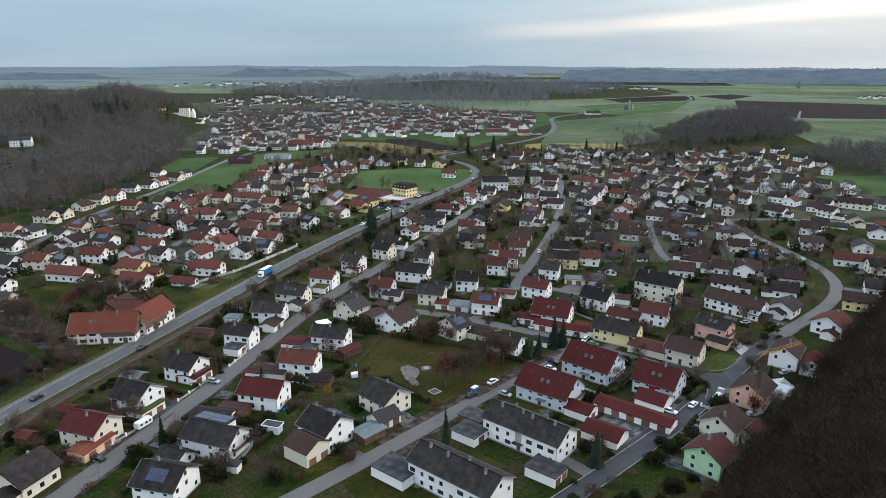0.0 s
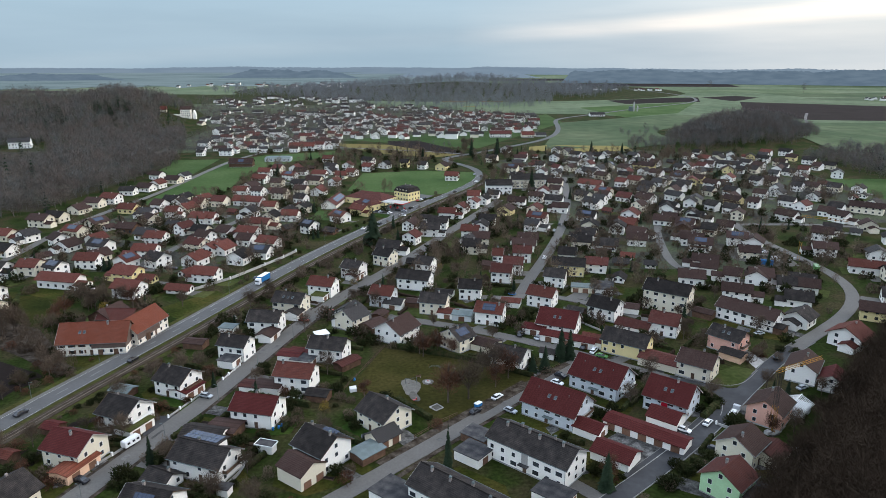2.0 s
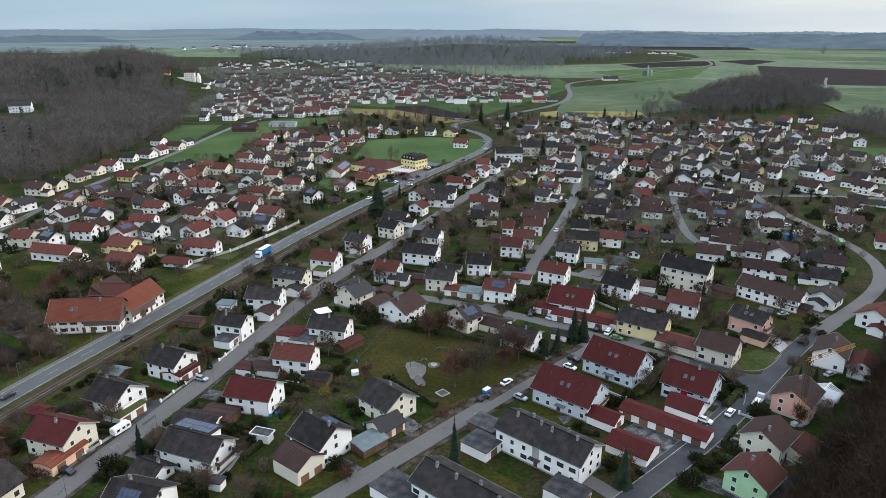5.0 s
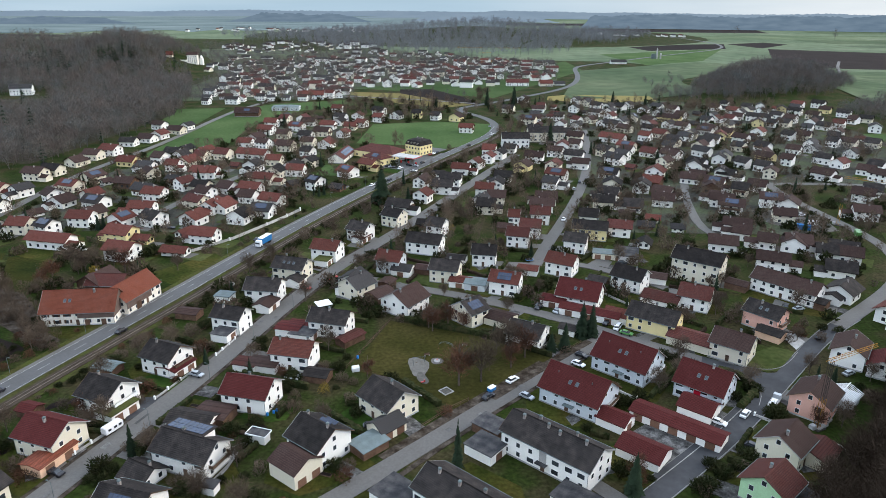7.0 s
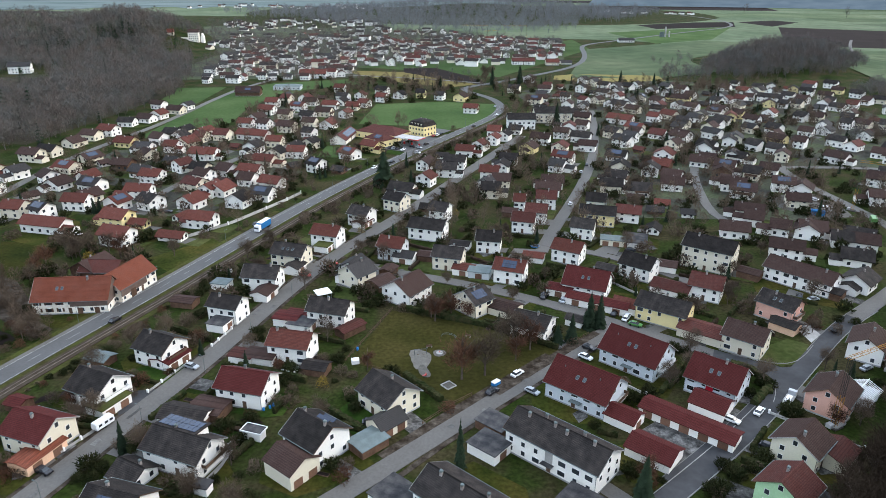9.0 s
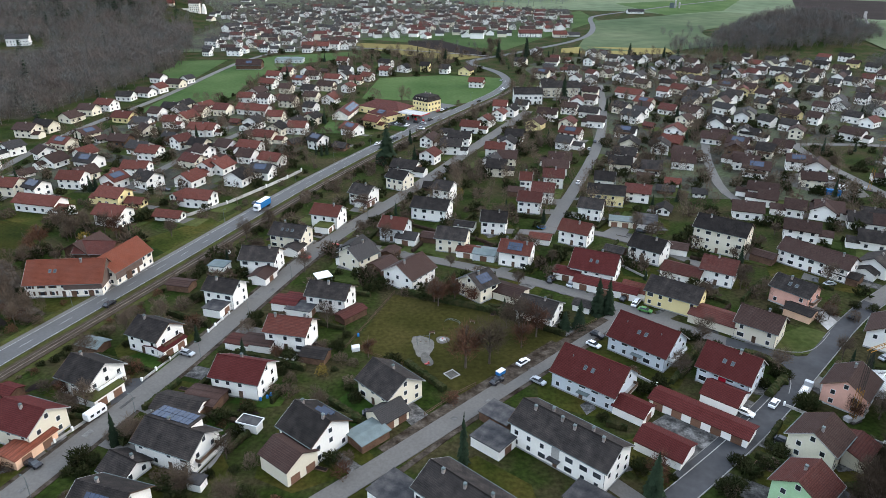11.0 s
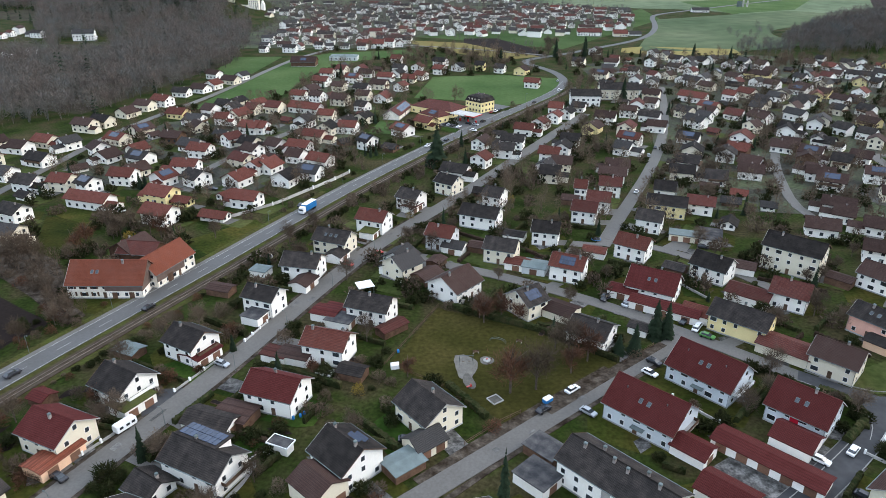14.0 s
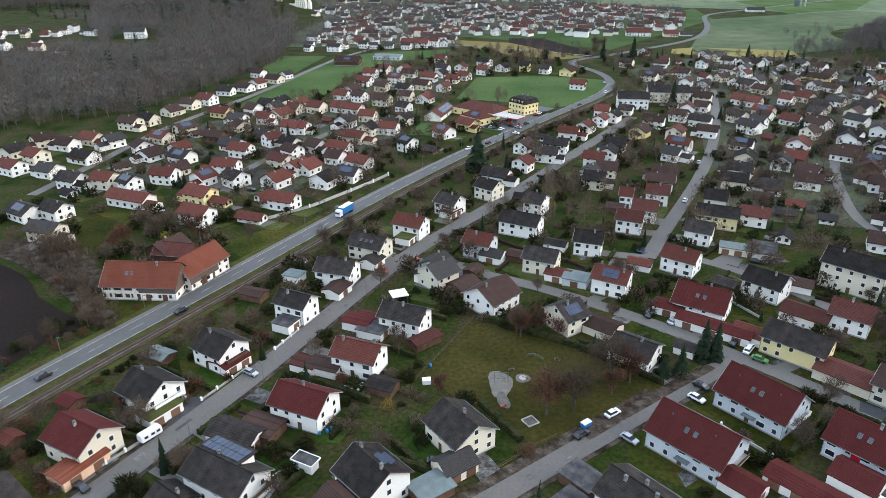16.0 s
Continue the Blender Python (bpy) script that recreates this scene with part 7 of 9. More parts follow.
for bx, by, bs in ((-144.7, 210.8, 1.6), (-138.7, 207.2, 1.9), (-133.5, 204.7, 1.5), (-130.1, 205.3, 1.3), (-147.3, 217.9, 1.8), (-157.6, 224.0, 2.0), (-164.3, 227.0, 1.9), (-171.7, 231.5, 1.7), (-154.7, 226.0, 2.2), (-142.4, 215.0, 1.9), (-137.7, 197.2, 1.2), (-137.6, 192.0, 1.1), (-134.7, 200.0, 1.3), (-115.8, 149.8, 1.1), (-111.7, 148.6, 1.1), (-107.9, 147.4, 1.1), (-103.7, 145.8, 1.2), (-99.1, 144.3, 1.1), (-101.7, 169.2, 1.6)):
    bush(bx, by, bs, 1)


# ---- vegetation of gardens and slope ----
rr = random.Random(77)
for n, y0, y1, x0, x1 in ((330, 125, 262, -165, 130), (620, 262, 480, -235, 230), (420, 480, 760, -220, 320)):
    for i in range(n):
        q = garden_spot(rr, x0, x1, y0, y1, 0.6)
        if q:
            bush(q[0], q[1], rr.uniform(0.8, 2.1), 0 if rr.random() < 0.55 else 1)
for n, y0, y1, x0, x1, s in ((80, 130, 300, -160, 130, 0.68), (380, 300, 480, -235, 230, 0.66), (560, 480, 760, -200, 320, 0.74)):
    for i in range(n):
        q = garden_spot(rr, x0, x1, y0, y1, 0.6)
        if q:
            if rr.random() < 0.10:
                conifer(q[0], q[1], rr.uniform(5, 10), rr.uniform(0.7, 1.0))
            else:
                if q[1] > 300:
                    FARTREE.append((q[0], q[1], s * rr.uniform(0.7, 1.25) * 0.86))
                else:
                    tree(q[0], q[1], s=s * rr.uniform(0.7, 1.25), rusty=rr.random() < 0.10)
# scrub along the railway
line = along(MAIN[:11], 3.0)
for i, p in enumerate(line[:-1]):
    d = (line[i + 1] - p).normalized()
    for side, chance in ((13.2, 0.62), (15.0, 0.4), (-9.5, 0.22)):
        if rr.random() < chance and p.y > 140:
            q = p + Vector((d.y, -d.x)) * (side + rr.uniform(-0.8, 0.8))
            if not (235 < q.y < 300 and side < 0):
                bush(q.x, q.y, rr.uniform(0.6, 1.1), 0 if rr.random() < 0.35 else 1)

# the wooded slope; its tree shade is put into dark colours
rr = random.Random(5)
slope_spots = []
x = -40
while x < 230:
    y = 20
    while y < 300:
        u, v = x + rr.uniform(-1.7, 1.7), y + rr.uniform(-1.7, 1.7)
        d = (u - 74 - (v - 131) * 0.9) / 1.35
        if 0.3 < d < 75 and clear_of(u, v, 0.8) and math.hypot(u, v - 20) > 25:
            slope_spots.append((u, v, d))
        y += 3.9
    x += 3.9
edge_spots = [p for p in slope_spots if 100 < p[1] < 262 and p[2] < 4.5]
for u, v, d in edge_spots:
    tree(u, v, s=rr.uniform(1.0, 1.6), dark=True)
DENSE = []
for i in range(4):
    V, F = bare_tree(200 + i, 13, 18, 640, 0.058)[1]
    V = V + [Vector((-0.2, 0, -0.5)), Vector((0.2, 0, -0.5)), Vector((0, 0, 10)), Vector((0, -0.2, -0.5)), Vector((0, 0.2, -0.5)), Vector((0, 0, 10))]
    F = F + [(len(V) - 6, len(V) - 5, len(V) - 4), (len(V) - 3, len(V) - 2, len(V) - 1)]
    DENSE.append((V, F))
inner = [p for p in slope_spots if p[2] >= 4.5 or not 100 < p[1] < 262]
near_slope = [p for p in inner if p[1] > 85 and p[2] < 42]
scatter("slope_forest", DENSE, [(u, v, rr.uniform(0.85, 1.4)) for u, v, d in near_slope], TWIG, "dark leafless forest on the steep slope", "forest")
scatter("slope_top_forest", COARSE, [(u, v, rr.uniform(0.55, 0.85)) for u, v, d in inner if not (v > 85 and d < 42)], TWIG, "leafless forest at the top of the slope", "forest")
scatter("slope_thicket", [shrub(70 + i, 2.2, 4.2, 75) for i in range(4)], [(u + rr.uniform(-2, 2), v + rr.uniform(-2, 2), rr.uniform(0.6, 1.3)) for u, v, d in slope_spots if v > 70], SHADELITTER, "dark brown thicket between the trees of the slope", "undergrowth")
scatter("slope_ivy", [shrub(75 + i, 1.8, 3.0, 75) for i in range(4)], [(u + rr.uniform(-2, 2), v + rr.uniform(-2, 2), rr.uniform(0.6, 1.2)) for u, v, d in slope_spots if v > 70 and rr.random() < 0.35], HEDGE, "dark evergreen thicket on the slope", "undergrowth")


scatter("garden_shrubs", [shrub(100 + i, 1.6, 2.2, 150, 2.3) for i in range(4)], [q[:3] for q in FARBUSH if q[3] == 0], HEDGE, "dark evergreen shrubs in the gardens of the estate", "shrubs")
scatter("garden_brush", [shrub(110 + i, 1.7, 2.6, 150, 1.7) for i in range(4)], [q[:3] for q in FARBUSH if q[3] == 1], BROWNTWIG, "bare brown shrubs in the gardens of the estate", "shrubs")
scatter("garden_trees", [wood_tree(280 + i, 17, 240, 0.0085) for i in range(6)], FARTREE, BROWNTWIG, "leafless trees in the gardens of the estate", "trees")


# ---- vehicles ----
PAINTS = {
    "white": material("white_car_paint", (0.72, 0.72, 0.72), 0.3, 0.03, spread=0.05, gloss=0.5),
    "silver": material("silver_car_paint", (0.38, 0.40, 0.42), 0.3, 0.03, spread=0.15, gloss=0.5, metal=0.3),
    "black": material("black_car_paint", (0.02, 0.02, 0.023), 0.25, 0.03, spread=0.4, gloss=0.5),
    "red": material("red_car_paint", (0.35, 0.04, 0.03), 0.3, 0.03, spread=0.2, gloss=0.5),
    "green": material("green_car_paint", (0.07, 0.20, 0.05), 0.3, 0.03, spread=0.1, gloss=0.5),
    "blue": material("blue_tarpaulin", (0.03, 0.15, 0.36), 0.6, 0.06, spread=0.1),
}
TYRE = material("tyre_rubber", (0.02, 0.02, 0.02), 0.9, 0.1)


def car_meshes():
    body = bmesh.new()
    prism(body, [(-2.15, 0.35), (2.15, 0.35), (2.2, 0.62), (2.1, 0.85), (1.1, 0.98), (-1.75, 1.0), (-2.15, 0.9)], -0.86, 0.86)
    bmesh.ops.bevel(body, geom=body.edges[:], offset=0.05, segments=1, affect="EDGES")
    cab = bmesh.new()
    a = [cab.verts.new(v) for v in ((-0.78, 1.15, 0.97), (0.78, 1.15, 0.97), (0.8, -1.75, 0.98), (-0.8, -1.75, 0.98), (-0.62, 0.35, 1.45), (0.62, 0.35, 1.45), (0.64, -1.3, 1.47), (-0.64, -1.3, 1.47))]
    for f in ((0, 1, 5, 4), (1, 2, 6, 5), (2, 3, 7, 6), (3, 0, 4, 7), (4, 5, 6, 7), (3, 2, 1, 0)):
        cab.faces.new([a[i] for i in f])
    roof = bmesh.new()
    box(roof, -0.6, 0.6, -1.25, 0.32, 1.462, 1.51)
    wheel = bmesh.new()
    tube(wheel, (-0.11, 0, 0), (0.11, 0, 0), 0.32, 0.32, 12)
    out = []
    for name, b in (("body", body), ("glasshouse", cab), ("car_roof", roof), ("wheel", wheel)):
        bmesh.ops.recalc_face_normals(b, faces=b.faces)
        me = bpy.data.meshes.new(name)
        b.to_mesh(me)
        b.free()
        out.append(me)
    return out


CAR = {}


def car(x, y, ang, paint):
    """ang: the way it points, from the x axis."""
    if paint not in CAR:
        body, cab, top, wheel = car_meshes()
        body.materials.append(PAINTS[paint])
        cab.materials.append(GLASS)
        top.materials.append(PAINTS[paint])
        wheel.materials.append(TYRE)
        CAR[paint] = (body, cab, top, wheel)
    body, cab, top, wheel = CAR[paint]
    word = {"black": "black", "white": "white", "silver": "silver-grey", "red": "red", "green": "green"}[paint]
    base = thing("car", pose(x, y, 0.19, 0, 0, ang - 90), f"{word} passenger car standing on grey asphalt", "car")
    part("body", body, None, base)
    part("glasshouse", cab, None, base)
    part("car_roof", top, None, base)
    for wx in (-0.78, 0.78):
        for wy in (-1.35, 1.35):
            part("wheel", wheel, None, base, m=pose(wx, wy, 0.32))
    return base


car(14.9, 191.7, 47, "white")
car(7.6, 182.5, 47, "black")
car(18.4, 183.0, -38, "silver")
car(35.6, 201.8, -40, "white")
car(37.5, 207.3, -40, "black")
car(52.7, 227.2, 60, "white")
car(54.8, 223.0, -30, "green")
car(42.6, 164.7, 47, "white")
car(68.2, 172.7, -38, "white")
car(76.7, 176.8, 50, "white")
car(73.4, 162.4, -38, "black")
car(27.7, 244.1, 60, "black")
car(33.7, 239.9, 60, "silver")
car(-94.9, 145.6, -20, "black")
car(-78.4, 190.8, -20, "silver")
car(-52.0, 266.0, 58, "red")
car(-60.6, 255.8, -20, "red")
car(50.2, 347.4, 72, "white")
car(27.4, 242.1, 60, "black")
car(34.0, 239.4, 60, "silver")
car(49.7, 230.5, 55, "black")
car(53.5, 228.7, 55, "white")
car(67.0, 287.9, -20, "black")
car(-113.9, 217.1, 70, "black")
car(-131.1, 179.0, 70, "black")
car(-95.2, 309.8, 74, "black")
car(-55.2, 408.8, 70, "white")
car(-46.3, 421.7, 70, "black")
car(-51.5, 457.6, 60, "black")
car(-49.0, 456.3, 60, "silver")
car(-46.5, 455.0, 60, "black")
car(-42.6, 452.6, 60, "white")
car(-37.4, 461.2, -30, "black")
car(-33.0, 459.0, -30, "silver")
car(-29.0, 468.5, 60, "black")
car(-25.3, 494.2, 70, "red")
car(-22.8, 497.0, 70, "white")
car(-20.4, 500.6, 70, "black")
car(2.5, 527.2, 70, "black")
car(21.0, 573.5, 60, "white")
car(20.6, 609.9, 80, "silver")
car(174.5, 360.8, 0, "white")
car(107.5, 641.5, 75, "silver")
car(-141.5, 324.2, 0, "black")
car(-144.6, 325.4, 0, "black")
car(-168.2, 292.6, 10, "white")
car(69.5, 422.2, 80, "black")
car(63.8, 406.2, 80, "silver")
car(-23.5, 167.4, 10, "black")
car(121.4, 245.1, 20, "silver")
car(117.4, 246.9, 70, "black")
car(118.2, 223.0, 50, "black")
car(115.9, 199.7, 30, "silver")
car(148.5, 264.8, 20, "white")
car(-33.1, 445.3, -20, "white")


# ---- gardens, hedges, fences, playground ----
def hedge(x0, y0, x1, y1, w=1.0, h=1.5, mat=None, label="clipped dark green hedge between two gardens"):
    """A hedge with a ragged leafy surface."""
    rr = random.Random(int(x0 * 13 + y0 * 7))
    n = max(3, int(math.hypot(x1 - x0, y1 - y0) / 0.45))
    V, F = [], []
    dx, dy = x1 - x0, y1 - y0
    ll = math.hypot(dx, dy)
    nx, ny = -dy / ll, dx / ll
    ring = [(-0.5, 0), (-0.55, 0.45), (-0.45, 0.9), (0, 1.0), (0.45, 0.9), (0.55, 0.45), (0.5, 0)]
    for i in range(n + 1):
        u = i / n
        for a, b in ring:
            j = rr.uniform(0.8, 1.2)
            o = a * w * j
            V.append((x0 + dx * u + nx * o + rr.uniform(-0.12, 0.12), y0 + dy * u + ny * o, b * h * rr.uniform(0.86, 1.12)))
    k = len(ring)
    for i in range(n):
        for a in range(k - 1):
            F.append((i * k + a, i * k + a + 1, (i + 1) * k + a + 1, (i + 1) * k + a))
    F += [tuple(range(k)), tuple(n * k + a for a in range(k))[::-1]]
    ob = new("hedge", raw_mesh("hedge", V, F, mat or HEDGE))
    return tagged(ob, label, "hedge")


def garden_wall(x0, y0, x1, y1, h=0.7, posts=4):
    ll, a = math.hypot(x1 - x0, y1 - y0), math.degrees(math.atan2(y1 - y0, x1 - x0))
    base = thing("garden_wall", pose(x0, y0, 0, 0, 0, a), "low pale garden wall with square pillars along the street", "wall")
    part("coping_wall", box_mesh("coping_wall", CONCRETE, (0, ll, -0.12, 0.12, -0.1, h)), CONCRETE, base)
    for i in range(posts):
        part("pillar", box_mesh("pillar", TRIM, (ll * i / (posts - 1) - 0.22, ll * i / (posts - 1) + 0.22, -0.24, 0.24, -0.1, h + 0.5)), TRIM, base)
    return base


def fence(x0, y0, x1, y1, h=1.1):
    ll, a = math.hypot(x1 - x0, y1 - y0), math.degrees(math.atan2(y1 - y0, x1 - x0))
    base = thing("fence", pose(x0, y0, 0, 0, 0, a), "grey-brown timber garden fence with thin posts", "fence")
    for z in (0.35, 0.9):
        part("rail_bar", box_mesh("rail_bar", WOOD, (0, ll, -0.03, 0.03, z, z + 0.1)), WOOD, base)
    n = max(2, int(ll / 2.5))
    for i in range(n + 1):
        part("post", box_mesh("post", WOOD, (ll * i / n - 0.06, ll * i / n + 0.06, -0.06, 0.06, -0.1, h)), WOOD, base)
    return base


rr = random.Random(31)
# lawns round the houses
for x, y, r in FOOT[:150]:
    if y < 420 and r > 6.2 and not (x > 85 + (y - 131) * 0.85):
        pts = blob(x + rr.uniform(-3, 3), y + rr.uniform(-4, 4), r + rr.uniform(2.5, 6), r + rr.uniform(2, 5), rr.uniform(-40, 0), 8, 0.15, int(x * 3 + y))
        if rr.random() < 0.75:
            patch("lawn", pts, LAWN, "short dull green garden lawn round a house", "lawn")
# terraces and drives
for x, y, r in FOOT[:120]:
    if y > 330 or r < 6.2 or x > 85 + (y - 131) * 0.85:
        continue
    a = radians(grid_turn(x, y) + rr.choice((-90, 0, 180)))
    patch("terrace", blob(x + math.cos(a) * r * 0.8, y + math.sin(a) * r * 0.8, rr.uniform(2.5, 4.5), rr.uniform(2, 3.2), math.degrees(a), 4, 0.05, int(x + y)), PAVERS, "grey paved terrace beside a house", "terrace")
    best = min((math.hypot(p.x - x, p.y - y), p.x, p.y) for line, half in ROADS[1:] for p in line)
    if best[0] < 24:
        dx, dy = (best[1] - x) / best[0], (best[2] - y) / best[0]
        off = rr.uniform(-3, 3)
        wd = rr.uniform(1.6, 3.0)
        ax, ay, bx, by = x - dy * off, y + dx * off, best[1] - dy * off, best[2] + dx * off
        patch("drive", [(ax - dy * wd, ay + dx * wd), (ax + dy * wd, ay - dx * wd), (bx + dy * wd, by - dx * wd), (bx - dy * wd, by + dx * wd)], PAVERS if rr.random() < 0.6 else PALE, "grey paved drive from the street to a house", "drive")
# hedges beside the plots
made = 0
for x, y, r in FOOT[:70]:
    if r < 6.2 or y > 330:
        continue
    for k in range(2):
        a = radians(grid_turn(x, y) + rr.choice((0, 90, 180, 270)))
        cx, cy = x + math.cos(a) * (r + 2.2), y + math.sin(a) * (r + 2.2)
        l2 = rr.uniform(4, 9)
        ax, ay = cx - math.sin(a) * l2, cy + math.cos(a) * l2
        bx, by = cx + math.sin(a) * l2, cy - math.cos(a) * l2
        if all(clear_of(px, py, 0.2) for px, py in ((ax, ay), (cx, cy), (bx, by))) and not any(inside(cx, cy, o) for o in OPEN):
            if rr.random() < 0.68:
                hedge(ax, ay, bx, by, rr.uniform(0.8, 1.3), rr.uniform(1.1, 2.0), HEDGE)
            else:
                fence(ax, ay, bx, by)
# hedge and fences of the park
hedge(-22, 231, 6, 220.5, 1.4, 2.0, label="long dark hedge along the playground park")
hedge(6, 220.5, 28, 207, 1.3, 1.8, label="long dark hedge along the playground park")
hedge(-17, 190, -6, 178, 1.6, 1.8, label="dark hedge beside the grey house")
fence(-35, 197, -25, 231)
fence(-33, 197, -18, 189)


def swing():
    base = thing("swing", pose(-13.2, 201, 0.05, 0, 0, 10), "grey metal playground swing with two seats on sand", "swing")
    bm = bmesh.new()
    for s in (-1.8, 1.8):
        for t in (-1.0, 1.0):
            tube(bm, (s, t, 0), (s, 0, 2.3), 0.06, 0.06)
    tube(bm, (-2.0, 0, 2.3), (2.0, 0, 2.3), 0.06, 0.06)
    part("swing_frame", bm, METAL, base)
    for s in (-0.8, 0.8):
        part("swing_seat", box_mesh("swing_seat", WOOD, (s - 0.25, s + 0.25, -0.1, 0.1, 0.5, 0.56)), WOOD, base)
        for d in (-0.22, 0.22):
            bm = bmesh.new()
            tube(bm, (s + d, 0, 0.55), (s + d, 0, 2.28), 0.015, 0.015, 4)
            part("chain", bm, METAL, base)


swing()


def roundabout():
    base = thing("playground_roundabout", pose(-7.7, 202.8, 0.05), "small pale playground roundabout with a red grip", "roundabout")
    bm = bmesh.new()
    tube(bm, (0, 0, 0.1), (0, 0, 0.3), 1.0, 1.0, 20)
    part("platform", bm, CONCRETE, base)
    bm = bmesh.new()
    tube(bm, (0, 0, 0.3), (0, 0, 0.7), 0.08, 0.3, 12)
    part("grip_wheel", bm, PAINTS["red"], base)
    patch("playground_sand", blob(-7.7, 202.8, 2.0, 2.0, 0, 16, 0.05), GRAVEL, "round sand patch under the roundabout", "sand")


roundabout()


def sandbox():
    base = thing("sandbox", pose(-4.4, 185.6, 0.05, 0, 0, 42), "square timber sandbox on the park lawn", "sandbox")
    for x0, x1, y0, y1 in ((-1.6, 1.6, -1.6, -1.4), (-1.6, 1.6, 1.4, 1.6), (-1.6, -1.4, -1.4, 1.4), (1.4, 1.6, -1.4, 1.4)):
        part("border_plank", box_mesh("border_plank", CONCRETE, (x0, x1, y0, y1, 0, 0.3)), CONCRETE, base)
    part("sand", box_mesh("sand", GRAVEL, (-1.4, 1.4, -1.4, 1.4, 0, 0.1)), GRAVEL, base)


sandbox()


def spring_rider(x, y):
    base = thing("spring_rider", pose(x, y, 0.05, 0, 0, 30), "red playground spring rider beside the sand area", "spring rider")
    bm = bmesh.new()
    tube(bm, (0, 0, 0), (0, 0, 0.5), 0.16, 0.16, 8)
    part("spring", bm, METAL, base)
    part("seat", box_mesh("seat", PAINTS["red"], (-0.7, 0.7, -0.25, 0.25, 0.5, 0.7), (0.35, 0.6, -0.22, 0.22, 0.7, 1.15)), PAINTS["red"], base)


def climbing_frame(x, y, ang):
    base = thing("climbing_frame", pose(x, y, 0.05, 0, 0, ang), "low arched metal climbing frame on the park lawn", "climbing frame")
    for k in range(2):
        bm = bmesh.new()
        pts = [Vector((2.4 * math.cos(math.pi * i / 8), k * 0.8 - 0.4, 1.1 * math.sin(math.pi * i / 8))) for i in range(9)]
        for a, b in zip(pts, pts[1:]):
            tube(bm, a, b, 0.05, 0.05, 5)
        part("arch", bm, METAL, base)
    for i in range(1, 8):
        bm = bmesh.new()
        q = (2.4 * math.cos(math.pi * i / 8), 1.1 * math.sin(math.pi * i / 8))
        tube(bm, (q[0], -0.4, q[1]), (q[0], 0.4, q[1]), 0.03, 0.03, 4)
        part("rung", bm, METAL, base)


def bench(x, y, ang):
    base = thing("park_bench", pose(x, y, 0.05, 0, 0, ang), "weathered timber park bench on the lawn", "bench")
    part("seat", box_mesh("seat", WOOD, (-0.9, 0.9, -0.22, 0.22, 0.42, 0.48)), WOOD, base)
    part("backrest", box_mesh("backrest", WOOD, (-0.9, 0.9, 0.2, 0.26, 0.55, 0.9)), WOOD, base)
    for sx in (-0.7, 0.7):
        part("leg", box_mesh("leg", CONCRETE, (sx - 0.06, sx + 0.06, -0.2, 0.26, 0, 0.42)), CONCRETE, base)


spring_rider(-11.3, 189.6)
climbing_frame(-5.2, 213.0, -15)
bench(-11.0, 206.0, 20)
bench(0.8, 213.2, -25)
patch("playground_sand", blob(-11.6, 192.5, 1.5, 3.6, 20, 16, 0.08, 4), GRAVEL, "grey sand strip leading from the swing", "sand")


def caravan():
    base = thing("caravan", pose(-90, 163, 0.05, 0, 0, 66), "white touring caravan parked on a garden drive", "caravan")
    bm = bmesh.new()
    prism(bm, [(-1.05, 0.5), (1.05, 0.5), (1.1, 1.2), (1.0, 2.45), (-1.0, 2.45), (-1.1, 1.2)], -2.6, 2.6)
    bmesh.ops.bevel(bm, geom=bm.edges[:], offset=0.15, segments=2, affect="EDGES")
    part("body", bm, PAINTS["white"], base)
    for x in (-1.5, 0.2, 1.6):
        part("window", box_mesh("window", GLASS, (x - 0.45, x + 0.45, -1.12, -1.06, 1.35, 1.95)), GLASS, base)
    for y in (-0.9, 0.9):
        bm = bmesh.new()
        tube(bm, (0, y - 0.1, 0.33), (0, y + 0.1, 0.33), 0.33, 0.33, 12)
        part("wheel", bm, TYRE, base)
    bm = bmesh.new()
    tube(bm, (2.5, 0, 0.5), (3.7, 0, 0.45), 0.06, 0.05)
    part("drawbar", bm, METAL, base)


caravan()


def truck(x, y, ang):
    base = thing("truck", pose(x, y, 0.19, 0, 0, ang - 90), "box truck with white cab and blue tarpaulin on the main road", "truck")
    bm = bmesh.new()
    prism(bm, [(3.3, 0.6), (5.3, 0.6), (5.35, 1.7), (5.0, 3.1), (3.3, 3.2)], -1.2, 1.2)
    part("cab", bm, PAINTS["white"], base)
    part("windscreen", box_mesh("windscreen", GLASS, (-1.05, 1.05, 5.28, 5.37, 1.75, 2.5)), GLASS, base)
    part("box_body", box_mesh("box_body", PAINTS["blue"], (-1.25, 1.25, -4.6, 3.0, 1.0, 3.7)), PAINTS["blue"], base)
    part("box_roof", box_mesh("box_roof", TRIM, (-1.27, 1.27, -4.62, 3.02, 3.7, 3.8)), TRIM, base)
    part("chassis", box_mesh("chassis", TYRE, (-0.9, 0.9, -4.6, 5.0, 0.55, 1.0)), TYRE, base)
    for wy in (4.2, -2.2, -3.4):
        for wx in (-1.1, 1.1):
            bm = bmesh.new()
            tube(bm, (wx - 0.15, wy, 0.5), (wx + 0.15, wy, 0.5), 0.5, 0.5, 14)
            part("wheel", bm, TYRE, base)


truck(-90.6, 305.0, 254)


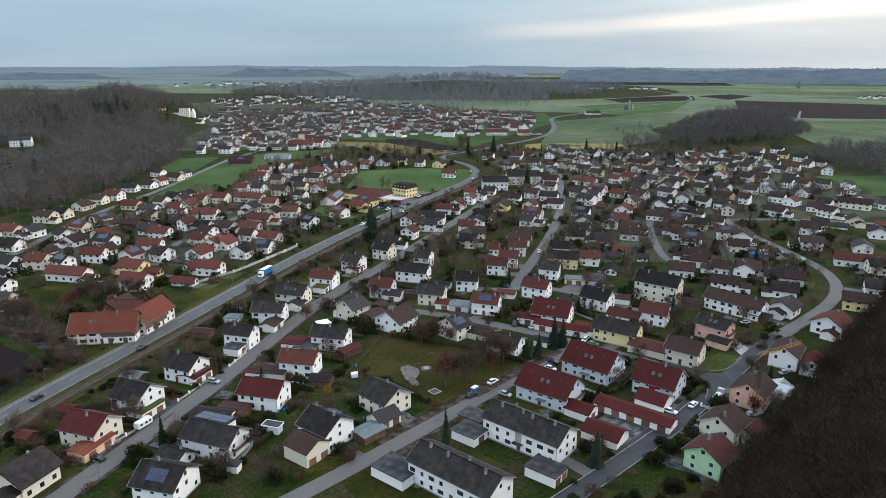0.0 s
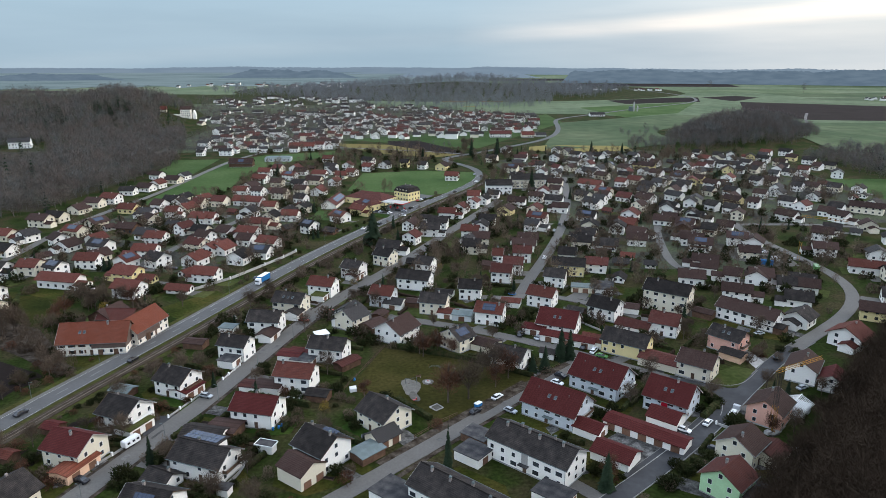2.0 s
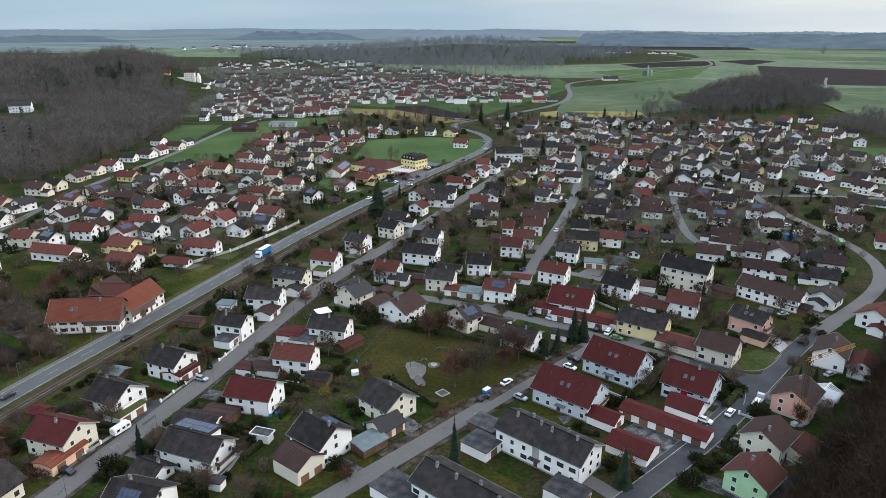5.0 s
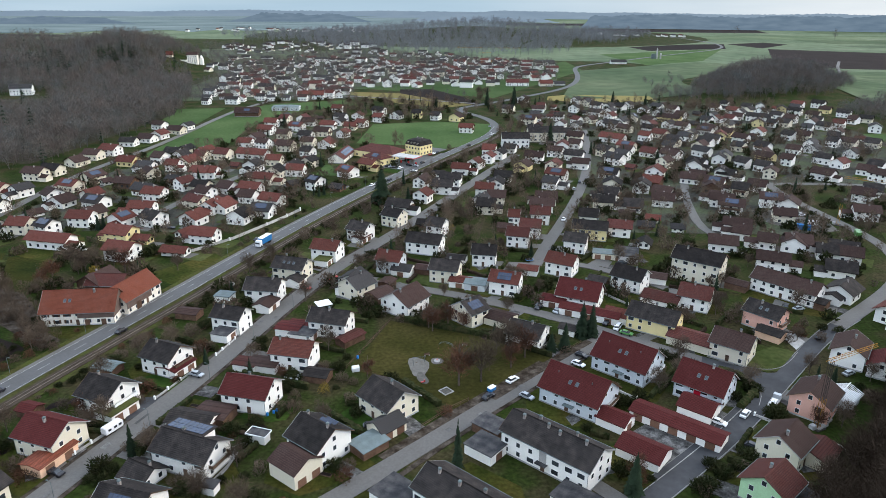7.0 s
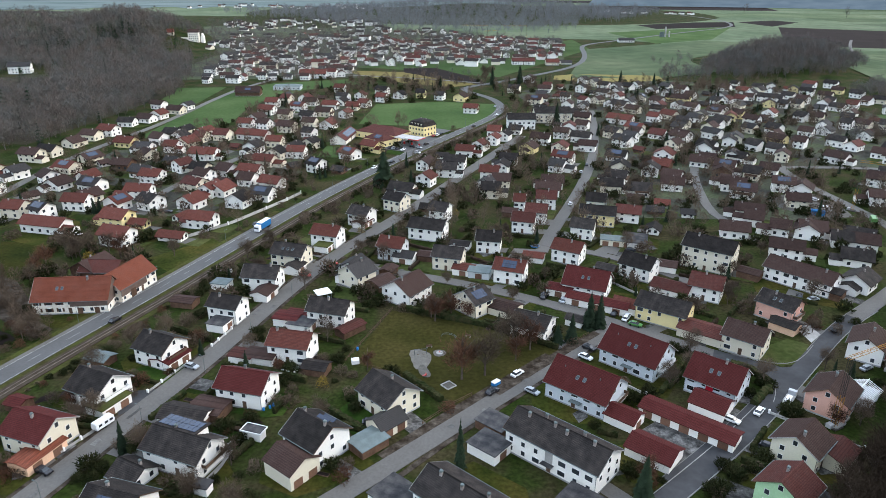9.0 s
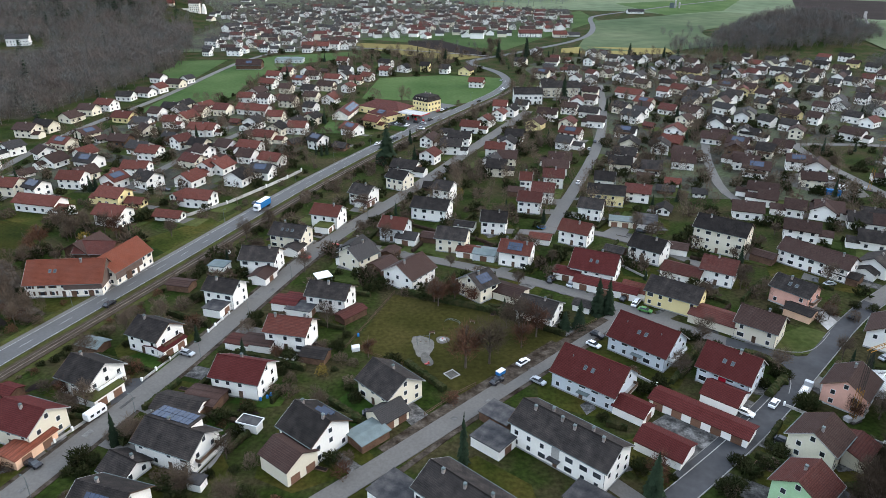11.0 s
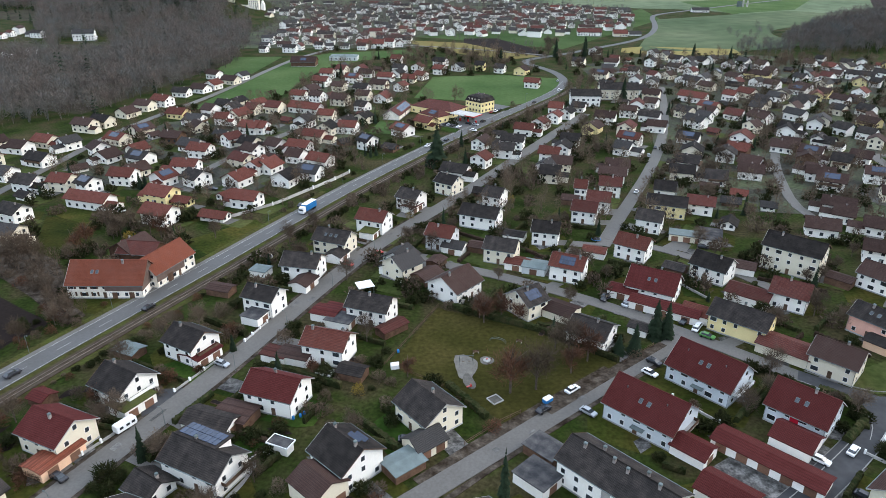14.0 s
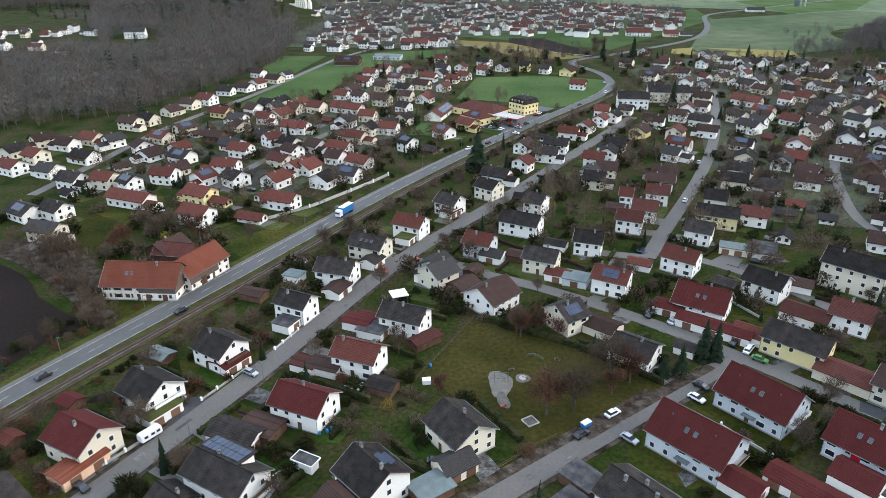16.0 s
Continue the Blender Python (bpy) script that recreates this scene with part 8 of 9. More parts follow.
def lattice(bm, z0, z1, w=0.55):
    for sx in (-w, w):
        for sy in (-w, w):
            tube(bm, (sx, sy, z0), (sx, sy, z1), 0.07, 0.07, 4)
    n = max(2, int((z1 - z0) / 1.5))
    for i in range(n):
        a, b = z0 + (z1 - z0) * i / n, z0 + (z1 - z0) * (i + 1) / n
        s = 1 if i % 2 else -1
        tube(bm, (-w * s, -w, a), (w * s, -w, b), 0.045, 0.045, 3)
        tube(bm, (w, -w * s, a), (w, w * s, b), 0.045, 0.045, 3)


def crane(x, y, h, jib, ang, split=0.45):
    """A small tower crane: lattice mast in two sections, jib and ballast."""
    base = thing("tower_crane", pose(x, y, 0, 0, 0, ang), "small tower crane with orange mast and yellow lattice jib", "crane")
    bm = bmesh.new()
    lattice(bm, 0.3, h * split)
    part("mast", bm, CRANE_PAINT, base)
    bm = bmesh.new()
    lattice(bm, h * split, h, 0.45)
    part("upper_mast", bm, CRANE_DARK, base, "dark steel upper mast")
    bm = bmesh.new()
    for sy, zz in ((-0.45, h), (0.45, h), (0, h + 0.9)):
        tube(bm, (-1.5, sy, zz), (jib, sy * 0.6, zz), 0.07, 0.06, 4)
    m = int(jib / 1.5)
    for i in range(m):
        s = 0.45 if i % 2 else -0.45
        tube(bm, (jib * i / m, s, h), (jib * (i + 0.5) / m, 0, h + 0.9), 0.04, 0.04, 3)
        tube(bm, (jib * (i + 0.5) / m, 0, h + 0.9), (jib * (i + 1) / m, -s, h), 0.04, 0.04, 3)
    part("jib", bm, CRANE_PAINT, base)
    part("ballast", box_mesh("ballast", PLINTH, (-2.4, -1.0, -0.7, 0.7, 0.31, 1.4)), PLINTH, base)
    part("crane_base", box_mesh("crane_base", CRANE_DARK, (-1.6, 1.6, -1.6, 1.6, -0.3, 0.3)), CRANE_DARK, base)


CRANE_DARK = material("dark_crane_steel", (0.05, 0.045, 0.04), 0.7, 0.15, 0.8, 4)
CRANE_PAINT = material("crane_yellow", (0.30, 0.15, 0.025), 0.6, 0.15, 0.8, 4)
crane(93.6, 172.2, 20, 18, 28)
crane(185.8, 346.6, 24, 20, -30)
crane(23, 1126, 31, 40, 175)
crane(40, 1173, 20, 22, 200)
crane(88, 1195, 26, 38, 178)
patch("building_site", [(152, 369), (153, 348), (160, 338), (168, 333), (182, 337), (183.6, 352), (180.5, 372), (168, 377)], GRAVEL, "bare grey gravel of the building site", "gravel")
patch("garage_yard", [(52, 172), (66, 184), (78, 172), (64, 158)], PAVERS, "grey paved yard in front of the red garages", "yard")

# street lamps and poles along the streets
POLE = bmesh.new()
tube(POLE, (0, 0, -0.2), (0, 0, 5.5), 0.07, 0.05, 6)
tube(POLE, (0, 0, 5.5), (0, 0.9, 5.7), 0.04, 0.04, 5)
pole_mesh = bpy.data.meshes.new("pole")
POLE.to_mesh(pole_mesh)
POLE.free()
pole_mesh.materials.append(METAL)
head_mesh = box_mesh("lamp_head", METAL, (-0.14, 0.14, 0.7, 1.3, 5.66, 5.78))
for line, side in ((along(STREET, 26), 4.0), (along(MAIN[:12], 34), -5.9)):
    for p, q in zip(line, line[1:]):
        d = (q - p).normalized()
        ob = new("street_lamp", pole_mesh)
        pos = p + Vector((d.y, -d.x)) * side
        ob.matrix_basis = pose(pos.x, pos.y, 0, 0, 0, math.degrees(math.atan2(d.y, d.x)) + (0 if side > 0 else 180))
        tagged(ob, "thin grey steel street lamp beside the road", "street lamp", "street lamps")
        part("lamp_head", head_mesh, METAL, ob)
# walls along the residential street
for x0, y0, x1, y1 in ((-85.5, 178, -80.6, 193), (-77, 203, -74.5, 214), (-96.5, 149, -91, 162)):
    garden_wall(x0, y0, x1, y1)
hedge(-79.6, 166, -75.5, 178, 1.4, 1.6, label="dark clipped hedge along the street")


NOISE_WALL = [(-120.1, 293.1), (-107.8, 309.2), (-97.0, 332.3), (-90.6, 346.3), (-86.4, 357.5)]
for (ax, ay), (bx, by) in zip(NOISE_WALL, NOISE_WALL[1:]):
    garden_wall(ax, ay, bx, by, 1.3, 2)


def flatbed(x, y, ang):
    base = thing("flatbed_truck", pose(x, y, 0.19, 0, 0, ang - 90), "grey flatbed lorry loaded with building material by the kerb", "truck")
    bm = bmesh.new()
    prism(bm, [(1.7, 0.5), (3.4, 0.5), (3.45, 1.3), (3.1, 2.2), (1.7, 2.3)], -1.0, 1.0)
    part("cab", bm, PAINTS["silver"], base)
    part("flatbed", box_mesh("flatbed", CONCRETE, (-1.1, 1.1, -3.2, 1.5, 0.7, 1.15)), CONCRETE, base)
    part("load", box_mesh("load", TRIM, (-0.7, 0.6, -2.6, 0.6, 1.15, 1.6)), TRIM, base, "white boards")
    for wy in (2.5, -2.0):
        for wx in (-0.9, 0.9):
            part("wheel", CAR["white"][3], None, base, m=pose(wx, wy, 0.34))


flatbed(86.8, 182.6, 52)


def roof_skeleton(x, y, ang):
    """Open rafters of a roof under construction."""
    base = thing("roof_skeleton", pose(x, y, 0, 0, 0, ang), "unfinished extension with bare pale rafters beside the pink house", "building shell")
    part("wall", box_mesh("wall", WALL["grey"], (-4, 4, -3.2, 3.2, -0.2, 3.0)), WALL["grey"], base)
    for i in range(11):
        xx = -4.2 + i * 0.84
        bm = bmesh.new()
        prism(bm, [(-3.9, 2.9), (-3.9, 3.1), (0, 4.9), (3.9, 3.1), (3.9, 2.9), (0, 4.7)], xx - 0.06, xx + 0.06)
        part("rafter", bm, TRIM, base)
    part("ridge_beam", box_mesh("ridge_beam", TRIM, (-4.5, 4.5, -0.1, 0.1, 4.91, 5.05)), TRIM, base)


roof_skeleton(106, 184, 45)


def timber_stack(x, y, ang, n=4, ll=4.0, mat=None):
    base = thing("timber_stack", pose(x, y, 0.02, 0, 0, ang), "stack of pale building timber lying on the ground", "timber")
    rr = random.Random(int(x * 7 + y))
    for k in range(n):
        z = 0.16 * k
        for i in range(4):
            dx = rr.uniform(-0.25, 0.25)
            part("plank", box_mesh("plank", mat or BOARD, (-ll / 2 + dx, ll / 2 + dx, -0.5 + i * 0.27, -0.27 + i * 0.27, z, z + 0.14)), mat or BOARD, base)


for x, y, a, n in ((92.4, 184.9, 62, 2), (97.4, 174.6, 40, 4), (98.6, 176.6, 44, 3), (95.0, 172.2, 35, 3), (86.6, 178.6, 55, 2)):
    timber_stack(x, y, a, n)
for k in range(3):
    timber_stack(160 + k * 6.5, 341 + k * 2.0, 20 * k, 3, 3.0, TRIM if k % 2 else BOARD)


def site_container(x, y, ang, mat, words):
    base = thing("site_container", pose(x, y, 0.06, 0, 0, ang), words, "container")
    part("body", box_mesh("body", mat, (-3.0, 3.0, -1.2, 1.2, 0.15, 2.6)), mat, base)
    part("door", box_mesh("door", METAL, (-0.5, 0.5, -1.26, -1.2, 0.2, 2.2)), METAL, base)
    for sx in (-2.6, 2.2):
        part("skid", box_mesh("skid", METAL, (sx, sx + 0.4, -1.1, 1.1, 0, 0.15)), METAL, base)


site_container(172, 345, 15, TRIM, "white site container on the gravel of the building site")
site_container(187.0, 330.0, 70, PAINTS["green"], "green waste container at the edge of the building site")
site_container(165.5, 338.5, -20, PAINTS["blue"], "blue tool container on the building site")


def gravel_mound(x, y, r, h, seed):
    rr = random.Random(seed)
    V, F, n = [(0, 0, h)], [], 18
    for ring, (k, z) in enumerate(((0.3, 0.82), (0.62, 0.42), (1.0, -0.05))):
        V += [(r * k * math.cos(6.283 * i / n) * rr.uniform(0.85, 1.15), r * k * math.sin(6.283 * i / n) * rr.uniform(0.85, 1.15), h * z) for i in range(n)]
    for i in range(n):
        F.append((0, 1 + i, 1 + (i + 1) % n))
        for ring in range(2):
            a = 1 + ring * n
            F.append((a + i, a + n + i, a + n + (i + 1) % n, a + (i + 1) % n))
    ob = new("gravel_mound", raw_mesh("gravel_mound", V, F, GRAVEL))
    ob.matrix_basis = pose(x, y, 0.05)
    tagged(ob, "heap of excavated grey-brown gravel on the building site", "gravel heap")


gravel_mound(160, 360, 9, 3.2, 1)
gravel_mound(171, 366, 7, 2.4, 2)
gravel_mound(157, 350, 5, 1.8, 3)
hedge(77.5, 200.4, 82.4, 197.0, 1.8, 1.9, label="tall dark hedge at the corner of the flats")
hedge(82.4, 197.0, 84.2, 193.0, 1.8, 1.9, label="tall dark hedge at the corner of the flats")
hedge(84.2, 193.0, 83.6, 188.2, 1.8, 1.9, label="tall dark hedge at the corner of the flats")
hedge(83.6, 188.2, 76.6, 180.2, 1.8, 1.9, label="tall dark hedge at the corner of the flats")
patch("lawn", [(84, 205.2), (92, 200.6), (96.3, 201.4), (101, 206.6), (106.2, 213.2), (101, 217), (94, 213)], PLOT, "green corner lawn inside the curved kerb", "lawn", z=0.155)
patch("drive", [(106.5, 223.5), (107.2, 214.8), (112.5, 220.3), (111.5, 227.0)], CONCRETE, "pale block-paved drive beside the pink house", "drive", z=0.165)
fence(-10.4, 167.9, -2.6, 177.0)
fence(-2.6, 177.0, 2.0, 181.2)
garage(-56.6, 141.4, -12, 3.2, 2.6, 2.2, FLAT, "white", 0, 0.0, 0, label="small white garden hut with a dark flat roof", name="garden_hut")


def box_trailer(x, y):
    base = thing("box_trailer", pose(x, y, 0.2, 0, 0, 47), "small blue box trailer with a white top", "trailer")
    part("body", box_mesh("body", PAINTS["blue"], (-1.2, 1.2, -0.7, 0.7, 0.4, 1.35)), PAINTS["blue"], base)
    part("cover", box_mesh("cover", TRIM, (-1.23, 1.23, -0.73, 0.73, 1.35, 1.55)), TRIM, base, "white cover")
    part("drawbar", box_mesh("drawbar", METAL, (-2.2, -1.2, -0.05, 0.05, 0.4, 0.5)), METAL, base)
    for sg in (-1, 1):
        bm = bmesh.new()
        tube(bm, (0, sg * 0.72, 0.3), (0, sg * 0.88, 0.3), 0.3, 0.3, 10)
        part("wheel", bm, FLAT, base)


box_trailer(8.6, 186)


def greenhouse(x, y, ang, L=2.2, W=1.6):
    base = thing("greenhouse", pose(x, y, 0.05, 0, 0, ang), "small white greenhouse standing on a garden lawn", "greenhouse")
    bm = bmesh.new()
    prism(bm, [(-W / 2, 0), (W / 2, 0), (W / 2, 1.2), (0, 1.9), (-W / 2, 1.2)], -L / 2, L / 2)
    part("glazing", bm, TRIM, base)


greenhouse(-32, 196, 20)


def trampoline(x, y):
    base = thing("trampoline", pose(x, y, 0.05), "round garden trampoline with a dark mat", "trampoline")
    bm = bmesh.new()
    tube(bm, (0, 0, 0.7), (0, 0, 0.78), 1.7, 1.7, 20)
    part("mat", bm, PAINTS["black"], base)
    bm = bmesh.new()
    tube(bm, (0, 0, 0.62), (0, 0, 0.72), 1.85, 1.85, 20)
    part("rim", bm, PAINTS["blue"], base)
    for i in range(5):
        a = i * 1.2566
        bm = bmesh.new()
        tube(bm, (1.6 * math.cos(a), 1.6 * math.sin(a), 0), (1.6 * math.cos(a), 1.6 * math.sin(a), 0.65), 0.04, 0.04)
        part("leg", bm, METAL, base)


trampoline(28, 290)
trampoline(-83, 254)


def raised_bed(x, y, ang, L, W):
    base = thing("raised_bed", pose(x, y, 0, 0, 0, ang), "timber-edged garden bed with dark bare soil", "garden bed")
    part("bed_frame", box_mesh("bed_frame", WOOD, (-L / 2, L / 2, -W / 2, W / 2, -0.1, 0.32)), WOOD, base)
    part("bed_soil", box_mesh("bed_soil", SOIL, (-L / 2 + 0.1, L / 2 - 0.1, -W / 2 + 0.1, W / 2 - 0.1, 0.32, 0.36)), SOIL, base)


def rain_barrel(x, y):
    bm = bmesh.new()
    tube(bm, (0, 0, 0), (0, 0, 0.5), 0.30, 0.36, 12)
    tube(bm, (0, 0, 0.5), (0, 0, 1.0), 0.36, 0.30, 12)
    ob = part("rain_barrel", bm, PAINTS["blue"], None, m=pose(x, y, 0.02))
    tagged(ob, "blue plastic rain barrel beside a house wall", "barrel")


rr = random.Random(8)
for i in range(34):
    q = garden_spot(rr, -150, 110, 140, 300, 0.8)
    if q:
        raised_bed(q[0], q[1], grid_turn(*q) + rr.choice((0, 90)), rr.uniform(1.6, 4.5), rr.uniform(1.0, 1.8))
for x, y in ((-50.6, 172.6), (-50.0, 173.6), (-52.0, 171.5), (-32.5, 203.4)):
    rain_barrel(x, y)


# boundaries halfway between neighbouring houses
rr = random.Random(44)
plots = [(x, y, r) for x, y, r in FOOT[:75] if 6.2 < r and y < 310]
borders = 0
for i, (x, y, r) in enumerate(plots):
    for u, v, q in plots[i + 1:]:
        gap = math.hypot(u - x, v - y)
        if not 14 < gap < 29 or borders >= 62:
            continue
        cx, cy, dx, dy = (x + u) / 2, (y + v) / 2, -(v - y) / gap, (u - x) / gap
        run, best = [], []
        for k in range(-11, 12):
            px, py = cx + dx * k, cy + dy * k
            if clear_of(px, py, 0.2) and not any(inside(px, py, o) for o in OPEN) and not px > 80 + (py - 131) * 0.85:
                run = run + [(px, py)]
                best = max(best, run, key=len)
            else:
                run = []
        if len(best) < 6:
            continue
        borders += 1
        (ax, ay), (bx, by) = best[0], best[-1]
        kind = rr.random()
        if kind < 0.6:
            hedge(ax, ay, bx, by, rr.uniform(0.9, 1.5), rr.uniform(1.1, 2.3), HEDGE)
        elif kind < 0.85:
            hedge(ax, ay, bx, by, rr.uniform(0.8, 1.2), rr.uniform(1.0, 1.7), TWIG, "bare dark brown hedge between two gardens")
        else:
            garden_wall(ax, ay, bx, by, 0.8, 2)
patch("yard", [(43, 160), (46.5, 153.5), (52, 152.5), (59, 159.5), (64, 167), (56, 173), (49, 172), (42, 166)], PAVERS, "grey block-paved yard between the red garages", "yard", z=0.15)


# forecourts and lawns between the houses of the estates
def plots_mesh(name, mat, chance, seed, z0, lo, hi, label, category):
    rr = random.Random(seed)
    V, F = [], []
    for x, y, r in FOOT:
        if not 248 < y < 760 or rr.random() > chance or any(inside(x, y, o) for o in OPEN):
            continue
        a = radians(grid_turn(x, y) + 90 * rr.randrange(4))
        c, s = math.cos(a), math.sin(a)
        p, q, o = rr.uniform(lo, hi), rr.uniform(lo, hi) * 0.8, r * 0.75 + rr.uniform(0.5, 3)
        z0 += 0.00003
        for u, v in ((-p, -q), (p * rr.uniform(0.6, 1.1), -q), (p, q), (-p * rr.uniform(0.7, 1.1), q)):
            V.append((x + c * (o + u) - s * v, y + s * (o + u) + c * v, z0))
        F.append((len(V) - 4, len(V) - 3, len(V) - 2, len(V) - 1))
    tagged(new(name, raw_mesh(name, V, F, mat)), label, category, kind="stuff")


plots_mesh("estate_lawns", PLOT, 0.85, 3, 0.1445, 3.5, 8.5, "small green lawns between the houses of the estate", "lawns")
plots_mesh("estate_yards", PALE, 0.6, 4, 0.158, 2.2, 4.5, "pale paved forecourts between the houses of the estate", "yards")
patch("yard", [(-90.4, 178.5), (-81.8, 180.2), (-85.0, 172.5), (-88.5, 167.5), (-91.5, 172)], FRESH, "dark asphalt yard beside the white house", "yard", z=0.151)
hedge(-78.9, 153.1, -75.5, 163.8, 1.2, 1.7, label="clipped dark hedge along the worn street")
for x, y, a, ll, w in ((-119.2, 157.4, 60, 7, 2.4), (-114.4, 157.6, 60, 7, 2.4), (-112.8, 153.2, 60, 5, 2.4), (-111.8, 173.9, 62, 7, 3), (-107.5, 176.8, 62, 6, 3), (-53.9, 166.9, -10, 6.8, 3.2)):
    patch("vegetable_bed", blob(x, y, ll / 2, w / 2, a, 4, 0.03, 2), SOIL, "dark dug-over vegetable bed in a garden", "bed", z=0.152)
for pts in ([(-65.8, 162.6), (-62.9, 165.4), (-54.8, 163.2), (-53.6, 158.6), (-54.6, 153.2), (-56.2, 157.4)], [(-60.0, 170.2), (-53.2, 180.3), (-44.8, 178.2), (-46.5, 169.8), (-50.3, 168.6)], [(-34.1, 170.6), (-28.3, 180.0), (-22.5, 171.4), (-20.4, 166.4), (-26.7, 161.9)], [(-95.2, 188.6), (-84.9, 196.2), (-75.9, 186.0), (-81.9, 181.6), (-90.4, 184.4)], [(-91.5, 152.5), (-86.5, 166.5), (-82.0, 165.0), (-86.4, 154.5)]):
    patch("lawn", pts, FRESHLAWN, "fresh dark green garden lawn", "lawn", z=0.1515)
patch("terrace", [(-66.5, 163.5), (-64.8, 167.4), (-62.6, 166.3), (-64.8, 163.0)], KERB, "pale concrete terrace behind the garage", "terrace", z=0.156)
patch("terrace", [(-56.2, 157.0), (-54.7, 155.2), (-55.4, 149.4), (-56.4, 145.0), (-58.0, 144.6), (-56.0, 151.0)], KERB, "pale paved terrace round the white house", "terrace", z=0.157)
for k in range(9):
    u = k / 8
    bm = bmesh.new()
    box(bm, -0.26, 0.26, -0.2, 0.2, 0.1, 0.19)
    stone = part("stepping_stone", bm, CONCRETE, None, m=pose(-57.2 + 3.6 * u, 157.0 + 3.3 * u - 1.2 * u * u + 0.9 * math.sin(3.14 * u), 0, 0, 0, 40 - 25 * u))
    tagged(stone, "pale square stepping stone in a garden lawn", "stepping stone", "stepping stones across the lawn")
hedge(-62.6, 166.0, -54.9, 164.2, 1.1, 1.5)
hedge(-54.0, 152.0, -51.0, 158.6, 1.3, 1.6)


def carport(x, y, ang, L, W, h):
    base = thing("carport", pose(x, y, 0, 0, 0, ang), "white flat carport roof on thin steel posts", "carport")
    part("roof", box_mesh("roof", TRIM, (-L / 2, L / 2, -W / 2, W / 2, h, h + 0.28)), TRIM, base)
    for u in (-1, 1):
        for v in (-1, 1):
            part("post", box_mesh("post", METAL, (u * (L / 2 - 0.3) - 0.08, u * (L / 2 - 0.3) + 0.08, v * (W / 2 - 0.3) - 0.08, v * (W / 2 - 0.3) + 0.08, -0.1, h)), METAL, base)


greenhouse(-49.9, 188.3, -10, 3.9, 1.9)
greenhouse(-49.6, 191.0, -10, 3.9, 1.9)
carport(-49.4, 235.0, 31, 5.2, 4.8, 3.9)


def garden_pool(x, y, r):
    base = thing("garden_pool", pose(x, y, 0), "round garden pool with a pale stone rim", "pool")
    bm = bmesh.new()
    n = 24
    rings = [[bm.verts.new((q * math.cos(6.2832 * k / n), q * math.sin(6.2832 * k / n), z)) for k in range(n)] for q, z in ((r, 0.05), (r, 0.5), (r - 0.45, 0.5), (r - 0.45, 0.05))]
    for a, b in zip(rings, rings[1:]):
        for k in range(n):
            bm.faces.new((a[k], a[(k + 1) % n], b[(k + 1) % n], b[k]))
    part("rim", bm, CONCRETE, base)
    bm = bmesh.new()
    bm.faces.new([bm.verts.new(((r - 0.45) * math.cos(6.2832 * k / n), (r - 0.45) * math.sin(6.2832 * k / n), 0.32)) for k in range(n)])
    part("water", bm, GLASS, base, "dark still water")


garden_pool(-91.6, 258.5, 2.4)
patch("forecourt", [(-55.0, 455.5), (-41.0, 449.0), (-22, 490), (-30, 492), (-46, 482), (-50, 466)], ASPHALT, "grey asphalt forecourt beside the fuel pumps", "forecourt", z=0.162)
patch("lawn", [(-54.2, 447.2), (-43.5, 439.5), (-41.6, 448.4), (-51.6, 453.8)], FRESHLAWN, "small green lawn beside the car park", "lawn", z=0.164)
patch("lawn", [(-94.3, 431.8), (-80.6, 432.1), (-83, 458.4), (-93.9, 461.6)], MEADOW, "green lawn between the houses of the estate", "lawn", z=0.159)
fence(25.5, 210.6, 29.5, 207.0)
fence(29.5, 207.0, 38.7, 216.6)
SCRUB = [(-215, 246), (-190, 238), (-172, 229), (-155, 219), (-141, 209), (-133, 205), (-131, 211), (-143, 219), (-150, 230), (-165, 246), (-200, 262)]
patch("scrub_ground", SCRUB, DIRT, "brown overgrown strip beside the ploughed field", "ground", z=0.144)
scatter("scrub_trees", FARTREES + [shrub(300 + i, 2.4, 3.6, 160, 0.8) for i in range(3)], [(x, y, s * 0.5) for x, y, s in woods(SCRUB, 4.6, 33, 1.0, 0.8)], BROWNTWIG, "brown leafless scrub beside the ploughed field", "scrub")


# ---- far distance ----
# Streaky blue-grey emission: the haze of the air is painted as glow.
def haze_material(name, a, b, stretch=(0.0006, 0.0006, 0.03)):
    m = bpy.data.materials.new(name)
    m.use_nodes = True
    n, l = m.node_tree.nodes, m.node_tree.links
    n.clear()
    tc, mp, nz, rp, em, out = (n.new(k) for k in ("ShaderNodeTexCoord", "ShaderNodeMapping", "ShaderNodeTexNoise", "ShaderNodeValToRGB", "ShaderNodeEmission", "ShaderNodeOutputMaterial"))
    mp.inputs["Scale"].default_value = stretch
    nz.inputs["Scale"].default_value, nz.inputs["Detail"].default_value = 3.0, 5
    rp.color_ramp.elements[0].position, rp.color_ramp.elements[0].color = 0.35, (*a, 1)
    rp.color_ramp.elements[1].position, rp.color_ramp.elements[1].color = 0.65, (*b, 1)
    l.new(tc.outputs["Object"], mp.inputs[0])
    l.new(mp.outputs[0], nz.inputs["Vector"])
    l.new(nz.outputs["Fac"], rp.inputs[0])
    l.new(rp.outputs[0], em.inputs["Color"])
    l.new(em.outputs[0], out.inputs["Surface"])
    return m


